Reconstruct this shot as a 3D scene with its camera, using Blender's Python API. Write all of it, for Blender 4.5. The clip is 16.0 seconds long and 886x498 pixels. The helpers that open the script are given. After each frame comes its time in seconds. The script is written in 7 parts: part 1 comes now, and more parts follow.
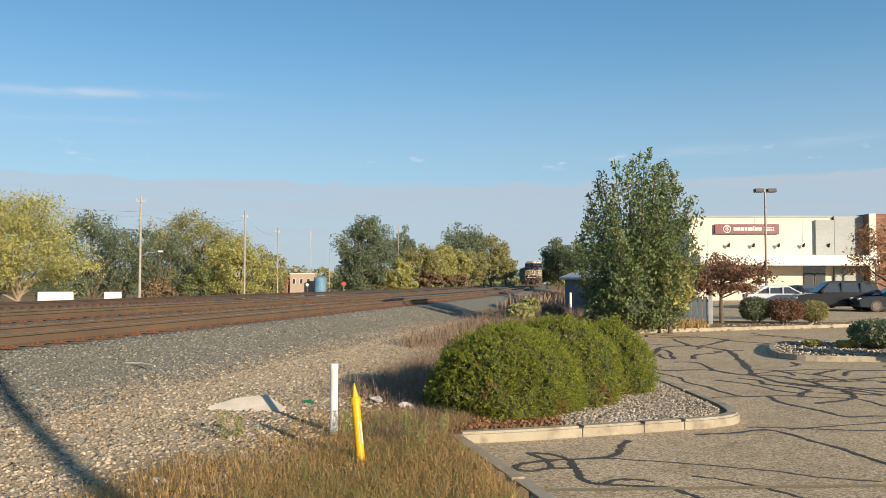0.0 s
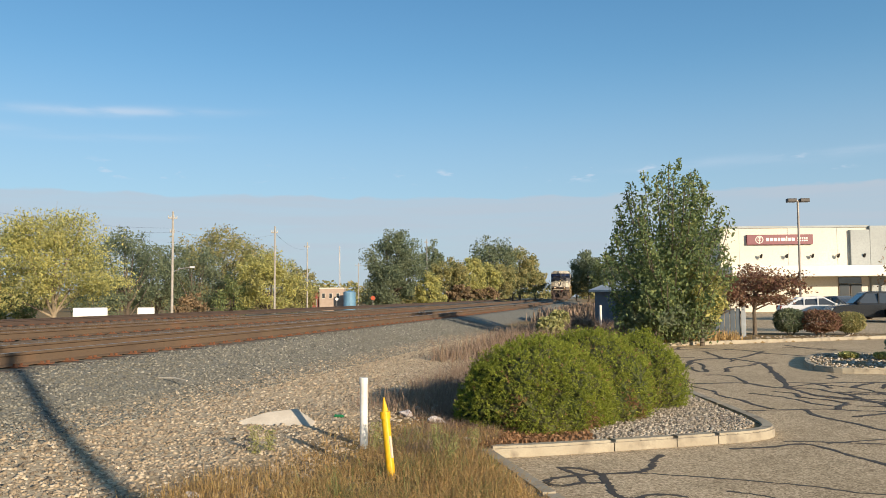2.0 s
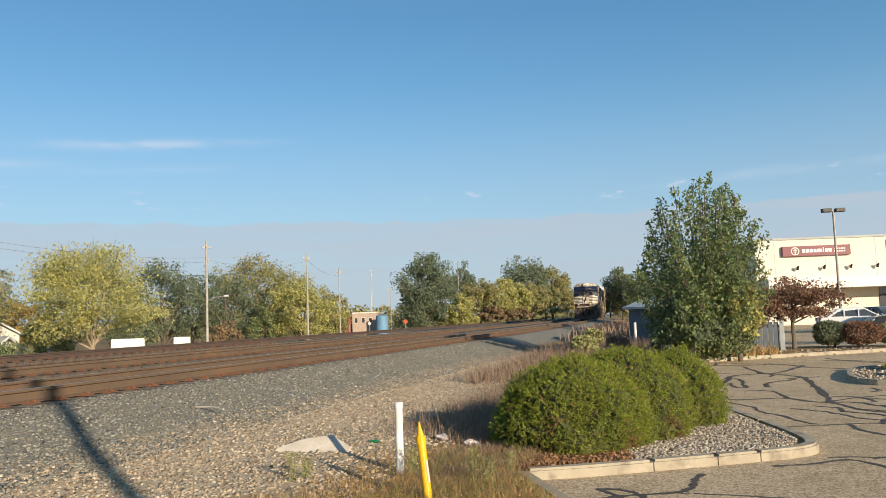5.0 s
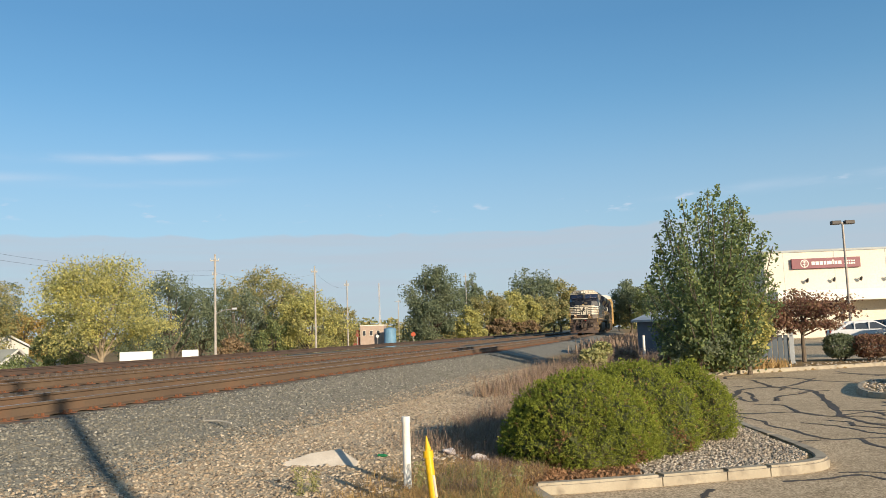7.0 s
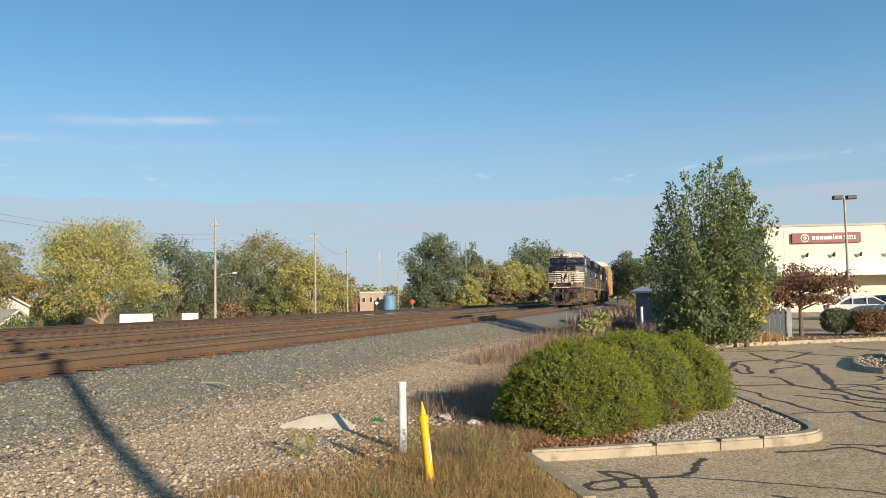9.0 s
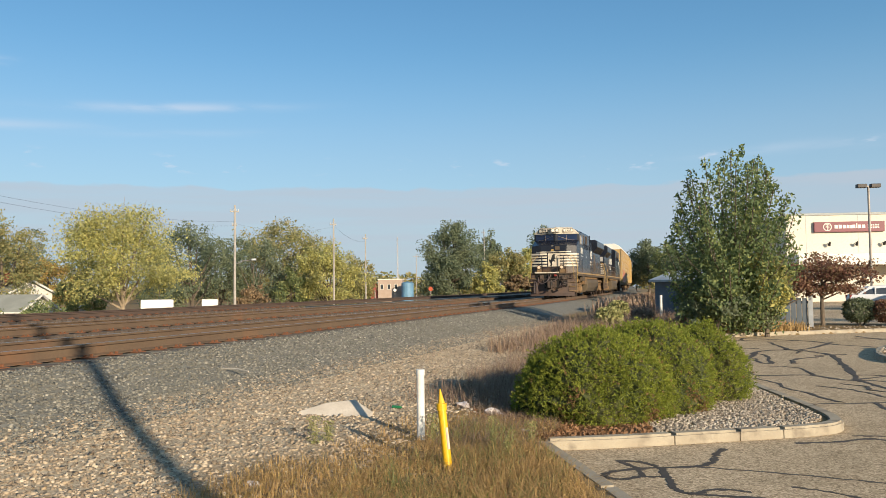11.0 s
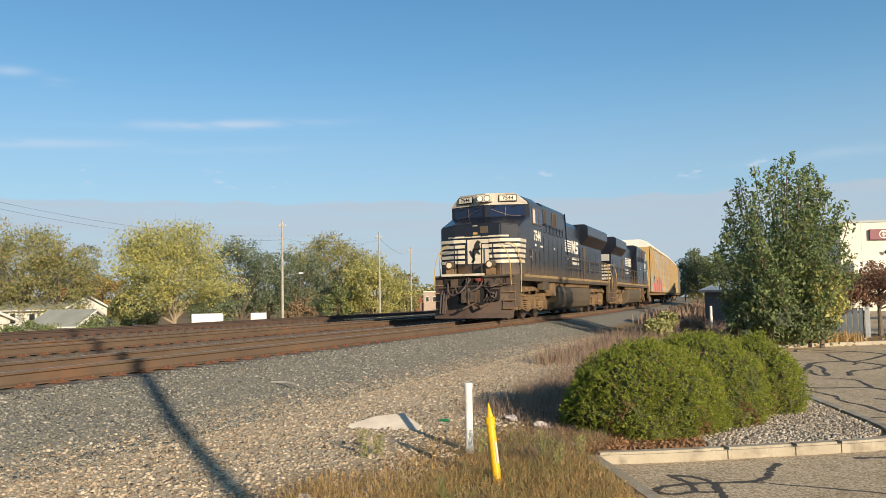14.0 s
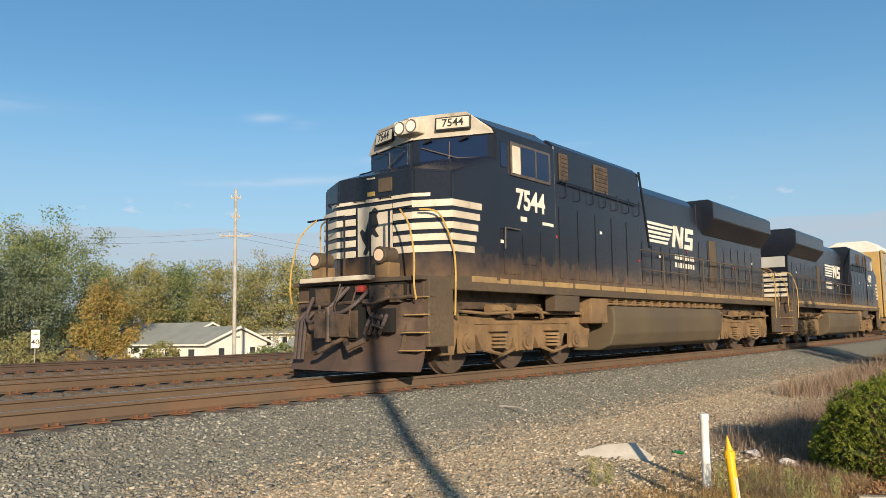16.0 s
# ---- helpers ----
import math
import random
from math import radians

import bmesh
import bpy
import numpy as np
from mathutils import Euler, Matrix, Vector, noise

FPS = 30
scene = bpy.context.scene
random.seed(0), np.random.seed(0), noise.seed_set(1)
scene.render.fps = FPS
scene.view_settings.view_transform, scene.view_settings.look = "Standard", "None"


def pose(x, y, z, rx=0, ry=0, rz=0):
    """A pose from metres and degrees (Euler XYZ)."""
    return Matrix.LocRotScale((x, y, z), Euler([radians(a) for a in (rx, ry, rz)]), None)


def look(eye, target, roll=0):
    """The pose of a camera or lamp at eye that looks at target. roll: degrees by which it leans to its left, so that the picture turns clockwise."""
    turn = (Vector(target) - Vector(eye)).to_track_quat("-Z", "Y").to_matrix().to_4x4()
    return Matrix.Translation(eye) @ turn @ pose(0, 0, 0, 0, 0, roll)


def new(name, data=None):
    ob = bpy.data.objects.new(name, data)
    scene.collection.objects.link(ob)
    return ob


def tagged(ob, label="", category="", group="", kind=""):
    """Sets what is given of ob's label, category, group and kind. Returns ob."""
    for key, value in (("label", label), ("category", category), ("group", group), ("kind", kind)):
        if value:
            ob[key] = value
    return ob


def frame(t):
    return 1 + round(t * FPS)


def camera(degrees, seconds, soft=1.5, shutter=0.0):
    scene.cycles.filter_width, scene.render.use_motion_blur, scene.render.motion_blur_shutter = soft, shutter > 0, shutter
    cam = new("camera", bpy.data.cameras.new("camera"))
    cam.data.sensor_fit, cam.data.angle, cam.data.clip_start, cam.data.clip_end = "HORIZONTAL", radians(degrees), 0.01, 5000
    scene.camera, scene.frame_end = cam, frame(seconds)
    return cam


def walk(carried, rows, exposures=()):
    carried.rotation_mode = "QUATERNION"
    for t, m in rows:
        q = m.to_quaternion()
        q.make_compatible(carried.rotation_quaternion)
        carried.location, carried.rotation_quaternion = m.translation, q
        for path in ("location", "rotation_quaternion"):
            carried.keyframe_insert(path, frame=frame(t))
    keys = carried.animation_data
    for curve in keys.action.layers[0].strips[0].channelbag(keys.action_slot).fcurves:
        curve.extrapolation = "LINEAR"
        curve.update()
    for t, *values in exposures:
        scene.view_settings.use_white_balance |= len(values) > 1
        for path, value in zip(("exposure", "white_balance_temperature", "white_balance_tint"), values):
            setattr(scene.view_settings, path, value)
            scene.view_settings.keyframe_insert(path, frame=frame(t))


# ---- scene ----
cam = camera(57.83, 16.0, soft=0.5)
walk(cam, [
    (0, pose(-0.007, 0.009, 1.636, 92.40, 0.00, 0.00)),
    (0.5, pose(-0.009, 0.013, 1.628, 92.75, 0.15, 0.61)),
    (1, pose(-0.007, 0.016, 1.633, 92.81, 0.15, 1.23)),
    (1.5, pose(-0.008, -0.000, 1.638, 93.02, 0.23, 1.69)),
    (2, pose(-0.006, 0.007, 1.637, 93.37, 0.40, 2.06)),
    (2.5, pose(-0.010, 0.010, 1.638, 93.47, 0.55, 2.39)),
    (3, pose(-0.009, 0.013, 1.639, 93.43, 0.86, 2.90)),
    (3.5, pose(-0.010, 0.009, 1.642, 93.62, 1.18, 3.44)),
    (4, pose(-0.007, 0.003, 1.640, 94.07, 1.51, 3.81)),
    (6.5, pose(0.003, -0.012, 1.656, 95.82, 2.14, 4.81)),
    (7, pose(0.005, -0.013, 1.657, 95.89, 1.99, 4.94)),
    (7.5, pose(0.007, -0.003, 1.650, 95.83, 1.94, 5.05)),
    (8, pose(0.005, -0.001, 1.649, 95.43, 1.63, 5.02)),
    (8.5, pose(0.014, -0.004, 1.645, 94.49, 1.22, 4.92)),
    (9, pose(0.020, 0.010, 1.642, 93.62, 0.97, 4.89)),
    (11.5, pose(0.013, 0.024, 1.652, 92.74, 0.74, 6.50)),
    (12, pose(0.014, 0.025, 1.655, 92.81, 0.87, 6.80)),
    (12.5, pose(0.005, 0.020, 1.658, 93.07, 0.97, 7.37)),
    (13, pose(0.004, 0.013, 1.661, 93.28, 1.10, 8.17)),
    (13.5, pose(0.003, 0.002, 1.664, 93.53, 1.19, 8.72)),
    (14, pose(0.003, -0.017, 1.667, 93.64, 1.11, 9.41)),
    (14.5, pose(0.005, -0.031, 1.672, 93.93, 1.00, 10.74)),
    (15, pose(0.000, -0.024, 1.679, 94.44, 1.02, 13.59)),
    (15.5, pose(-0.011, -0.034, 1.668, 95.00, 0.90, 19.10)),
    (16, pose(-0.003, -0.034, 1.669, 95.70, 0.83, 25.36)),
])

# ---- world, sun ----
SUN_AZ, SUN_EL = 143.0, 15.5
world = bpy.data.worlds.new("world")
scene.world = world
world.use_nodes = True


def sky_world():
    nt = world.node_tree
    nt.nodes.clear()
    N, L = nt.nodes.new, nt.links.new
    sky = N("ShaderNodeTexSky")
    sky.sky_type, sky.sun_disc = "NISHITA", False
    sky.sun_elevation, sky.sun_rotation = radians(SUN_EL), radians(SUN_AZ)
    sky.air_density, sky.dust_density, sky.ozone_density = 1.0, 0.6, 2.6
    tc = N("ShaderNodeTexCoord")
    sep = N("ShaderNodeSeparateXYZ")
    L(tc.outputs["Generated"], sep.inputs[0])

    def mrange(src, a, b, c, d):
        m = N("ShaderNodeMapRange")
        m.interpolation_type = "SMOOTHSTEP"
        L(src, m.inputs[0])
        for i, v in enumerate((a, b, c, d)):
            m.inputs[i + 1].default_value = v
        return m.outputs[0]

    def mul(a, b):
        m = N("ShaderNodeMath")
        m.operation = "MULTIPLY"
        L(a, m.inputs[0])
        if isinstance(b, float):
            m.inputs[1].default_value = b
        else:
            L(b, m.inputs[1])
        return m.outputs[0]

    def cloud(scale, loc, detail=5.0):
        mp = N("ShaderNodeMapping")
        mp.inputs["Scale"].default_value = scale
        mp.inputs["Location"].default_value = loc
        L(tc.outputs["Generated"], mp.inputs[0])
        no = N("ShaderNodeTexNoise")
        no.inputs["Scale"].default_value = 1.0
        no.inputs["Detail"].default_value = detail
        L(mp.outputs[0], no.inputs[0])
        return no.outputs[0]

    z = sep.outputs[2]
    # low haze bank with a soft, broken upper edge
    edge = cloud((16, 16, 50), (3, 1, 0))
    lift = N("ShaderNodeMath")
    lift.operation = "MULTIPLY_ADD"
    L(edge, lift.inputs[0])
    lift.inputs[1].default_value = 0.020
    L(z, lift.inputs[2])
    bank = mul(mrange(lift.outputs[0], 0.1295, 0.1365, 1.0, 0.0), mrange(cloud((5, 5, 70), (2, 4, 1)), 0.3, 0.7, 0.72, 0.9))
    # thin streaks high up and small puffs above the bank
    def op(kind, a, b):
        m = N("ShaderNodeMath")
        m.operation = kind
        for i, v in enumerate((a, b)):
            if isinstance(v, (int, float)):
                m.inputs[i].default_value = v
            else:
                L(v, m.inputs[i])
        return m.outputs[0]

    az = op("ARCTAN2", sep.outputs[0], sep.outputs[1])
    el = op("ARCSINE", z, 0.0)
    wisp = cloud((14, 14, 90), (5.3, 2.0, 1.4), 6.0)
    streak = None
    for a, e, wa, we, k in ((-24.6, 12.3, 6.0, 0.30, 1.0), (-36.5, 10.45, 5.5, 0.3, 0.7), (-37.8, 14.8, 1.2, 0.28, 0.7), (-35.2, 14.4, 0.8, 0.25, 0.6), (15.5, 8.9, 4.0, 0.3, 0.4), (24, 9.0, 5.0, 0.35, 0.45), (-62, 14, 8.0, 0.5, 0.8), (45, 12, 8.0, 0.6, 0.7), (-24, 10.6, 6.0, 0.25, 0.25)):
        u, v = op("DIVIDE", op("SUBTRACT", az, radians(a)), radians(wa)), op("DIVIDE", op("SUBTRACT", op("SUBTRACT", el, radians(e)), op("MULTIPLY", op("SUBTRACT", az, radians(a)), 0.05)), radians(we))
        r2 = op("ADD", op("POWER", op("ABSOLUTE", u, 0.0), 2.0), op("POWER", op("ABSOLUTE", v, 0.0), 2.0))
        g = op("MULTIPLY", op("EXPONENT", op("MULTIPLY", r2, -1.0), 0.0), k)
        streak = g if streak is None else op("ADD", streak, g)
    streak = mul(streak, mrange(wisp, 0.3, 0.62, 0.15, 1.0))
    puffs = mul(mrange(cloud((30, 30, 90), (1, 7, 2), 3.0), 0.60, 0.74, 0.0, 1.0), mul(mrange(z, 0.136, 0.143, 0.0, 1.0), mrange(z, 0.150, 0.164, 1.0, 0.0)))
    add = N("ShaderNodeMath")
    add.operation, add.use_clamp = "ADD", True
    L(mul(streak, 0.55), add.inputs[0])
    L(mul(puffs, 0.5), add.inputs[1])
    mix1, mix2 = N("ShaderNodeMix"), N("ShaderNodeMix")
    for m in (mix1, mix2):
        m.data_type = "RGBA"
    L(op("MAXIMUM", bank, mrange(z, 0.09, 0.30, 0.36, 0.0)), mix1.inputs[0])
    tint = N("ShaderNodeMix")
    tint.data_type, tint.blend_type = "RGBA", "MULTIPLY"
    tint.inputs[0].default_value = 1.0
    # thin high haze evens the clear blue out round the horizon
    ramp = N("ShaderNodeValToRGB")
    for i, (q, c) in enumerate(((0.12, (2.7, 4.6, 6.2)), (0.22, (1.75, 3.75, 5.6)), (0.36, (0.85, 2.5, 4.5)), (1.0, (1.5, 2.1, 2.9)))):
        e = ramp.color_ramp.elements[i] if i < 2 else ramp.color_ramp.elements.new(q)
        e.position, e.color = q, (c[0] / 6.2, c[1] / 6.2, c[2] / 6.2, 1)
    L(z, ramp.inputs[0])
    veil = N("ShaderNodeMix")
    veil.data_type, veil.clamp_result = "RGBA", False
    veil.inputs[0].default_value = 0.42
    lum = N("ShaderNodeVectorMath")
    lum.operation = "SCALE"
    L(ramp.outputs[0], lum.inputs[0])
    lum.inputs["Scale"].default_value = 6.2
    L(sky.outputs[0], tint.inputs[6])
    tint.inputs[7].default_value = (0.755, 1.02, 1.12, 1)
    L(tint.outputs[2], veil.inputs[6])
    L(lum.outputs[0], veil.inputs[7])
    L(veil.outputs[2], mix1.inputs[6])
    mix1.inputs[7].default_value = (3.85, 4.42, 5.1, 1)
    L(add.outputs[0], mix2.inputs[0])
    L(mix1.outputs[2], mix2.inputs[6])
    mix2.inputs[7].default_value = (5.1, 5.7, 6.6, 1)
    bg = N("ShaderNodeBackground")
    bg.inputs[1].default_value = 0.088
    L(mix2.outputs[2], bg.inputs[0])
    out = N("ShaderNodeOutputWorld")
    L(bg.outputs[0], out.inputs[0])


sky_world()
sun = new("sun", bpy.data.lights.new("sun", "SUN"))
sun.data.energy, sun.data.angle, sun.data.color = 5.0, radians(0.6), (1.0, 0.83, 0.62)
SDIR = Vector((math.sin(radians(SUN_AZ)) * math.cos(radians(SUN_EL)), math.cos(radians(SUN_AZ)) * math.cos(radians(SUN_EL)), math.sin(radians(SUN_EL))))
sun.matrix_world = look(SDIR * 50, (0, 0, 0))
scene.view_settings.exposure = 0.55

# ---- plan: s runs along the railway, p is the distance to its side of the viewer ----
HEAD = radians(12.0)
PC = 9.35            # centre of the near track
RAIL = 0.89          # top of rail
RNG = np.random.default_rng(7)


def dev(s):
    return max(0.0, s - 25.0) ** 2 / 3000.0


def sp(s, p):
    """World x, y of a place s along and p beside the straight line of the railway."""
    return (s * math.sin(HEAD) - p * math.cos(HEAD), s * math.cos(HEAD) + p * math.sin(HEAD))


def trk(s, p):
    return sp(s, p + dev(s))


def polar(az, d):
    return (d * math.sin(radians(az)), d * math.cos(radians(az)))


# ---- materials ----
def material(name, base, rough=0.7, metal=0.0, vary=None, scale=3.0, fine=40.0, bump=0.3, spots=None, spot_lo=0.55, spot_hi=0.7, spot_scale=1.5, coords="Object", spec=0.5, island=None, trans=0.0, dist=0.01, obj_random=0.0, speckle=0.5, dark=0.75):
    """base mixed with vary by a coarse and a fine noise, spots of a third colour, a bump; island: colours picked per loose piece."""
    m = bpy.data.materials.new(name)
    m.use_nodes = True
    nt = m.node_tree
    nt.nodes.clear()
    N, L = nt.nodes.new, nt.links.new
    out, b = N("ShaderNodeOutputMaterial"), N("ShaderNodeBsdfPrincipled")
    L(b.outputs[0], out.inputs[0])
    b.inputs["Roughness"].default_value, b.inputs["Metallic"].default_value = rough, metal
    b.inputs["Specular IOR Level"].default_value = spec
    tc = N("ShaderNodeTexCoord")

    def tex(sc, det=4.0):
        n = N("ShaderNodeTexNoise")
        n.inputs["Scale"].default_value, n.inputs["Detail"].default_value = sc, det
        L(tc.outputs[coords], n.inputs[0])
        return n.outputs[0]

    def mixc(fac, a, c):
        x = N("ShaderNodeMix")
        x.data_type = "RGBA"
        if isinstance(fac, float):
            x.inputs[0].default_value = fac
        else:
            L(fac, x.inputs[0])
        for slot, v in ((6, a), (7, c)):
            if isinstance(v, tuple):
                x.inputs[slot].default_value = (*v, 1)
            else:
                L(v, x.inputs[slot])
        return x.outputs[2]

    def ramp(src, lo, hi):
        x = N("ShaderNodeMapRange")
        L(src, x.inputs[0])
        x.inputs[1].default_value, x.inputs[2].default_value = lo, hi
        return x.outputs[0]

    vary = vary or tuple(v * 0.7 for v in base)
    f = tex(fine)
    if island:
        g = N("ShaderNodeNewGeometry")
        r = N("ShaderNodeValToRGB")
        r.color_ramp.interpolation = "LINEAR"
        els = r.color_ramp.elements
        for i, c in enumerate(island):
            e = els[i] if i < 2 else els.new(1.0)
            e.position, e.color = i / (len(island) - 1), (*c, 1)
        L(g.outputs["Random Per Island"], r.inputs[0])
        col = mixc(ramp(tex(scale), 0.35, 0.65), r.outputs[0], mixc(0.5, r.outputs[0], vary))
    else:
        col = mixc(ramp(tex(scale), 0.35, 0.65), base, vary)
        col = mixc(mixmul(nt, ramp(f, 0.42, 0.66), speckle), col, tuple(v * dark for v in base))
    if spots:
        col = mixc(ramp(tex(spot_scale, 6.0), spot_lo, spot_hi), col, spots)
    if obj_random:
        oi = N("ShaderNodeObjectInfo")
        hs = N("ShaderNodeHueSaturation")
        mr = N("ShaderNodeMapRange")
        L(oi.outputs["Random"], mr.inputs[0])
        mr.inputs[3].default_value, mr.inputs[4].default_value = 1 - obj_random, 1 + obj_random
        L(mr.outputs[0], hs.inputs["Value"])
        L(col, hs.inputs["Color"])
        col = hs.outputs[0]
    L(col, b.inputs["Base Color"])
    if bump:
        bp = N("ShaderNodeBump")
        bp.inputs["Strength"].default_value, bp.inputs["Distance"].default_value = bump, dist
        L(f, bp.inputs["Height"])
        L(bp.outputs[0], b.inputs["Normal"])
    if trans:
        tr, ms = N("ShaderNodeBsdfTranslucent"), N("ShaderNodeMixShader")
        L(col, tr.inputs[0])
        ms.inputs[0].default_value = trans
        L(b.outputs[0], ms.inputs[1])
        L(tr.outputs[0], ms.inputs[2])
        L(ms.outputs[0], out.inputs[0])
    return m


def mixmul(nt, src, k):
    x = nt.nodes.new("ShaderNodeMath")
    x.operation = "MULTIPLY"
    nt.links.new(src, x.inputs[0])
    x.inputs[1].default_value = k
    return x.outputs[0]


def glow(name, col, strength):
    m = bpy.data.materials.new(name)
    m.use_nodes = True
    b = m.node_tree.nodes["Principled BSDF"]
    b.inputs["Base Color"].default_value = (col[0] * 0.25, col[1] * 0.25, col[2] * 0.25, 1)
    b.inputs["Emission Color"].default_value = (*col, 1)
    b.inputs["Emission Strength"].default_value = strength
    return m


def ground_material():
    """Grass, pale limestone and grey ballast, mixed by the two masks that the sheet carries."""
    m = bpy.data.materials.new("ground_soil")
    m.use_nodes = True
    nt = m.node_tree
    N, L = nt.nodes.new, nt.links.new
    b = nt.nodes["Principled BSDF"]
    b.inputs["Roughness"].default_value = 0.95
    b.inputs["Specular IOR Level"].default_value = 0.2
    tc = N("ShaderNodeTexCoord")

    def two(sc, det, c1, c2, lo=0.35, hi=0.65, vor=False):
        t = N("ShaderNodeTexVoronoi" if vor else "ShaderNodeTexNoise")
        t.inputs["Scale"].default_value = sc
        if not vor:
            t.inputs["Detail"].default_value = det
        L(tc.outputs["Object"], t.inputs[0])
        r = N("ShaderNodeMapRange")
        L(t.outputs["Color" if vor else 0], r.inputs[0])
        r.inputs[1].default_value, r.inputs[2].default_value = lo, hi
        x = N("ShaderNodeMix")
        x.data_type = "RGBA"
        L(r.outputs[0], x.inputs[0])
        x.inputs[6].default_value, x.inputs[7].default_value = (*c1, 1), (*c2, 1)
        return x.outputs[2], t

    def mask(name, a, c):
        at = N("ShaderNodeAttribute")
        at.attribute_name = name
        x = N("ShaderNodeMix")
        x.data_type = "RGBA"
        L(at.outputs["Fac"], x.inputs[0])
        L(a, x.inputs[6])
        L(c, x.inputs[7])
        return x.outputs[2]

    grass, _ = two(1.6, 8, (0.27, 0.175, 0.085), (0.19, 0.14, 0.06))
    tan, _ = two(44, 4, (0.29, 0.225, 0.145), (0.58, 0.47, 0.32), 0.2, 0.8, True)
    grey, v = two(34, 4, (0.14, 0.132, 0.105), (0.26, 0.245, 0.20), 0.1, 0.9, True)
    L(mask("grey", mask("tan", grass, tan), grey), b.inputs["Base Color"])
    bp = N("ShaderNodeBump")
    bp.inputs["Strength"].default_value, bp.inputs["Distance"].default_value = 0.25, 0.006
    L(v.outputs["Distance"], bp.inputs["Height"])
    L(bp.outputs[0], b.inputs["Normal"])
    return m


def asphalt_material():
    """Sun-bleached asphalt: pale and dark aggregate in a worn binder, faint stains."""
    m = bpy.data.materials.new("worn_asphalt")
    m.use_nodes = True
    nt = m.node_tree
    N, L = nt.nodes.new, nt.links.new
    b = nt.nodes["Principled BSDF"]
    b.inputs["Roughness"].default_value, b.inputs["Specular IOR Level"].default_value = 0.95, 0.2
    tc = N("ShaderNodeTexCoord")
    v = N("ShaderNodeTexVoronoi")
    v.inputs["Scale"].default_value = 62.0
    L(tc.outputs["Object"], v.inputs[0])
    sep = N("ShaderNodeSeparateColor")
    L(v.outputs["Color"], sep.inputs[0])
    cr = N("ShaderNodeValToRGB")
    els = cr.color_ramp.elements
    for i, (q, c) in enumerate(((0.0, (0.25, 0.185, 0.11)), (0.3, (0.41, 0.31, 0.195)), (0.65, (0.56, 0.43, 0.275)), (1.0, (0.74, 0.59, 0.40)))):
        e = els[i] if i < 2 else els.new(q)
        e.position, e.color = q, (*c, 1)
    L(sep.outputs[0], cr.inputs[0])
    col = cr.outputs[0]
    for sc, lo, hi, k in ((0.45, 0.35, 0.7, 0.82), (2.6, 0.5, 0.75, 0.80)):
        n = N("ShaderNodeTexNoise")
        n.inputs["Scale"].default_value, n.inputs["Detail"].default_value = sc, 6.0
        L(tc.outputs["Object"], n.inputs[0])
        r = N("ShaderNodeMapRange")
        L(n.outputs[0], r.inputs[0])
        r.inputs[1].default_value, r.inputs[2].default_value = lo, hi
        x = N("ShaderNodeMix")
        x.data_type, x.blend_type = "RGBA", "MULTIPLY"
        L(r.outputs[0], x.inputs[0])
        L(col, x.inputs[6])
        x.inputs[7].default_value = (k, k, k * 0.98, 1)
        col = x.outputs[2]
    L(col, b.inputs["Base Color"])
    bp = N("ShaderNodeBump")
    bp.inputs["Strength"].default_value, bp.inputs["Distance"].default_value = 0.5, 0.003
    L(v.outputs["Distance"], bp.inputs["Height"])
    L(bp.outputs[0], b.inputs["Normal"])
    return m


M = {}
M["ground"] = ground_material()
M["stone_grey"] = material("ballast_stone", (0.3, 0.29, 0.27), 0.85, island=[(0.085, 0.08, 0.068), (0.125, 0.12, 0.10), (0.165, 0.158, 0.13), (0.19, 0.18, 0.148), (0.22, 0.21, 0.17), (0.42, 0.39, 0.32)], vary=(0.15, 0.138, 0.105), scale=0.6, fine=60, bump=0.4)
M["stone_tan"] = material("limestone_chip", (0.5, 0.44, 0.34), 0.9, island=[(0.13, 0.10, 0.07), (0.24, 0.19, 0.13), (0.36, 0.285, 0.195), (0.44, 0.36, 0.255), (0.58, 0.49, 0.37)], vary=(0.26, 0.195, 0.125), scale=0.8, fine=60, bump=0.4)
M["stone_white"] = material("island_stone", (0.6, 0.55, 0.46), 0.9, island=[(0.17, 0.135, 0.10), (0.30, 0.25, 0.19), (0.45, 0.385, 0.30), (0.60, 0.53, 0.43)], vary=(0.28, 0.225, 0.16), scale=0.8, fine=60, bump=0.4)
M["asphalt"] = asphalt_material()
M["tar"] = material("crack_seal_tar", (0.05, 0.042, 0.034), 0.8, vary=(0.075, 0.062, 0.05), scale=2.5, fine=30, bump=0.2)
M["concrete"] = material("kerb_concrete", (0.40, 0.35, 0.26), 0.9, vary=(0.31, 0.265, 0.195), scale=3, fine=60, bump=0.4, spots=(0.17, 0.14, 0.105), spot_lo=0.54, spot_hi=0.72, spot_scale=4)
M["line_yellow"] = material("worn_yellow_paint", (0.34, 0.25, 0.09), 0.8, vary=(0.25, 0.21, 0.14), scale=6)
M["rail"] = material("rusty_rail", (0.125, 0.083, 0.05), 0.75, vary=(0.098, 0.065, 0.042), scale=1.2, fine=25, bump=0.15, spots=(0.155, 0.084, 0.044), spot_scale=0.8)
M["railtop"] = material("polished_rail_head", (0.42, 0.38, 0.36), 0.28, metal=0.9, vary=(0.3, 0.24, 0.2), scale=2, bump=0.05)
M["raildark"] = material("dark_weathered_rail", (0.085, 0.055, 0.04), 0.8, vary=(0.065, 0.045, 0.035), scale=1.2, fine=25, bump=0.15)
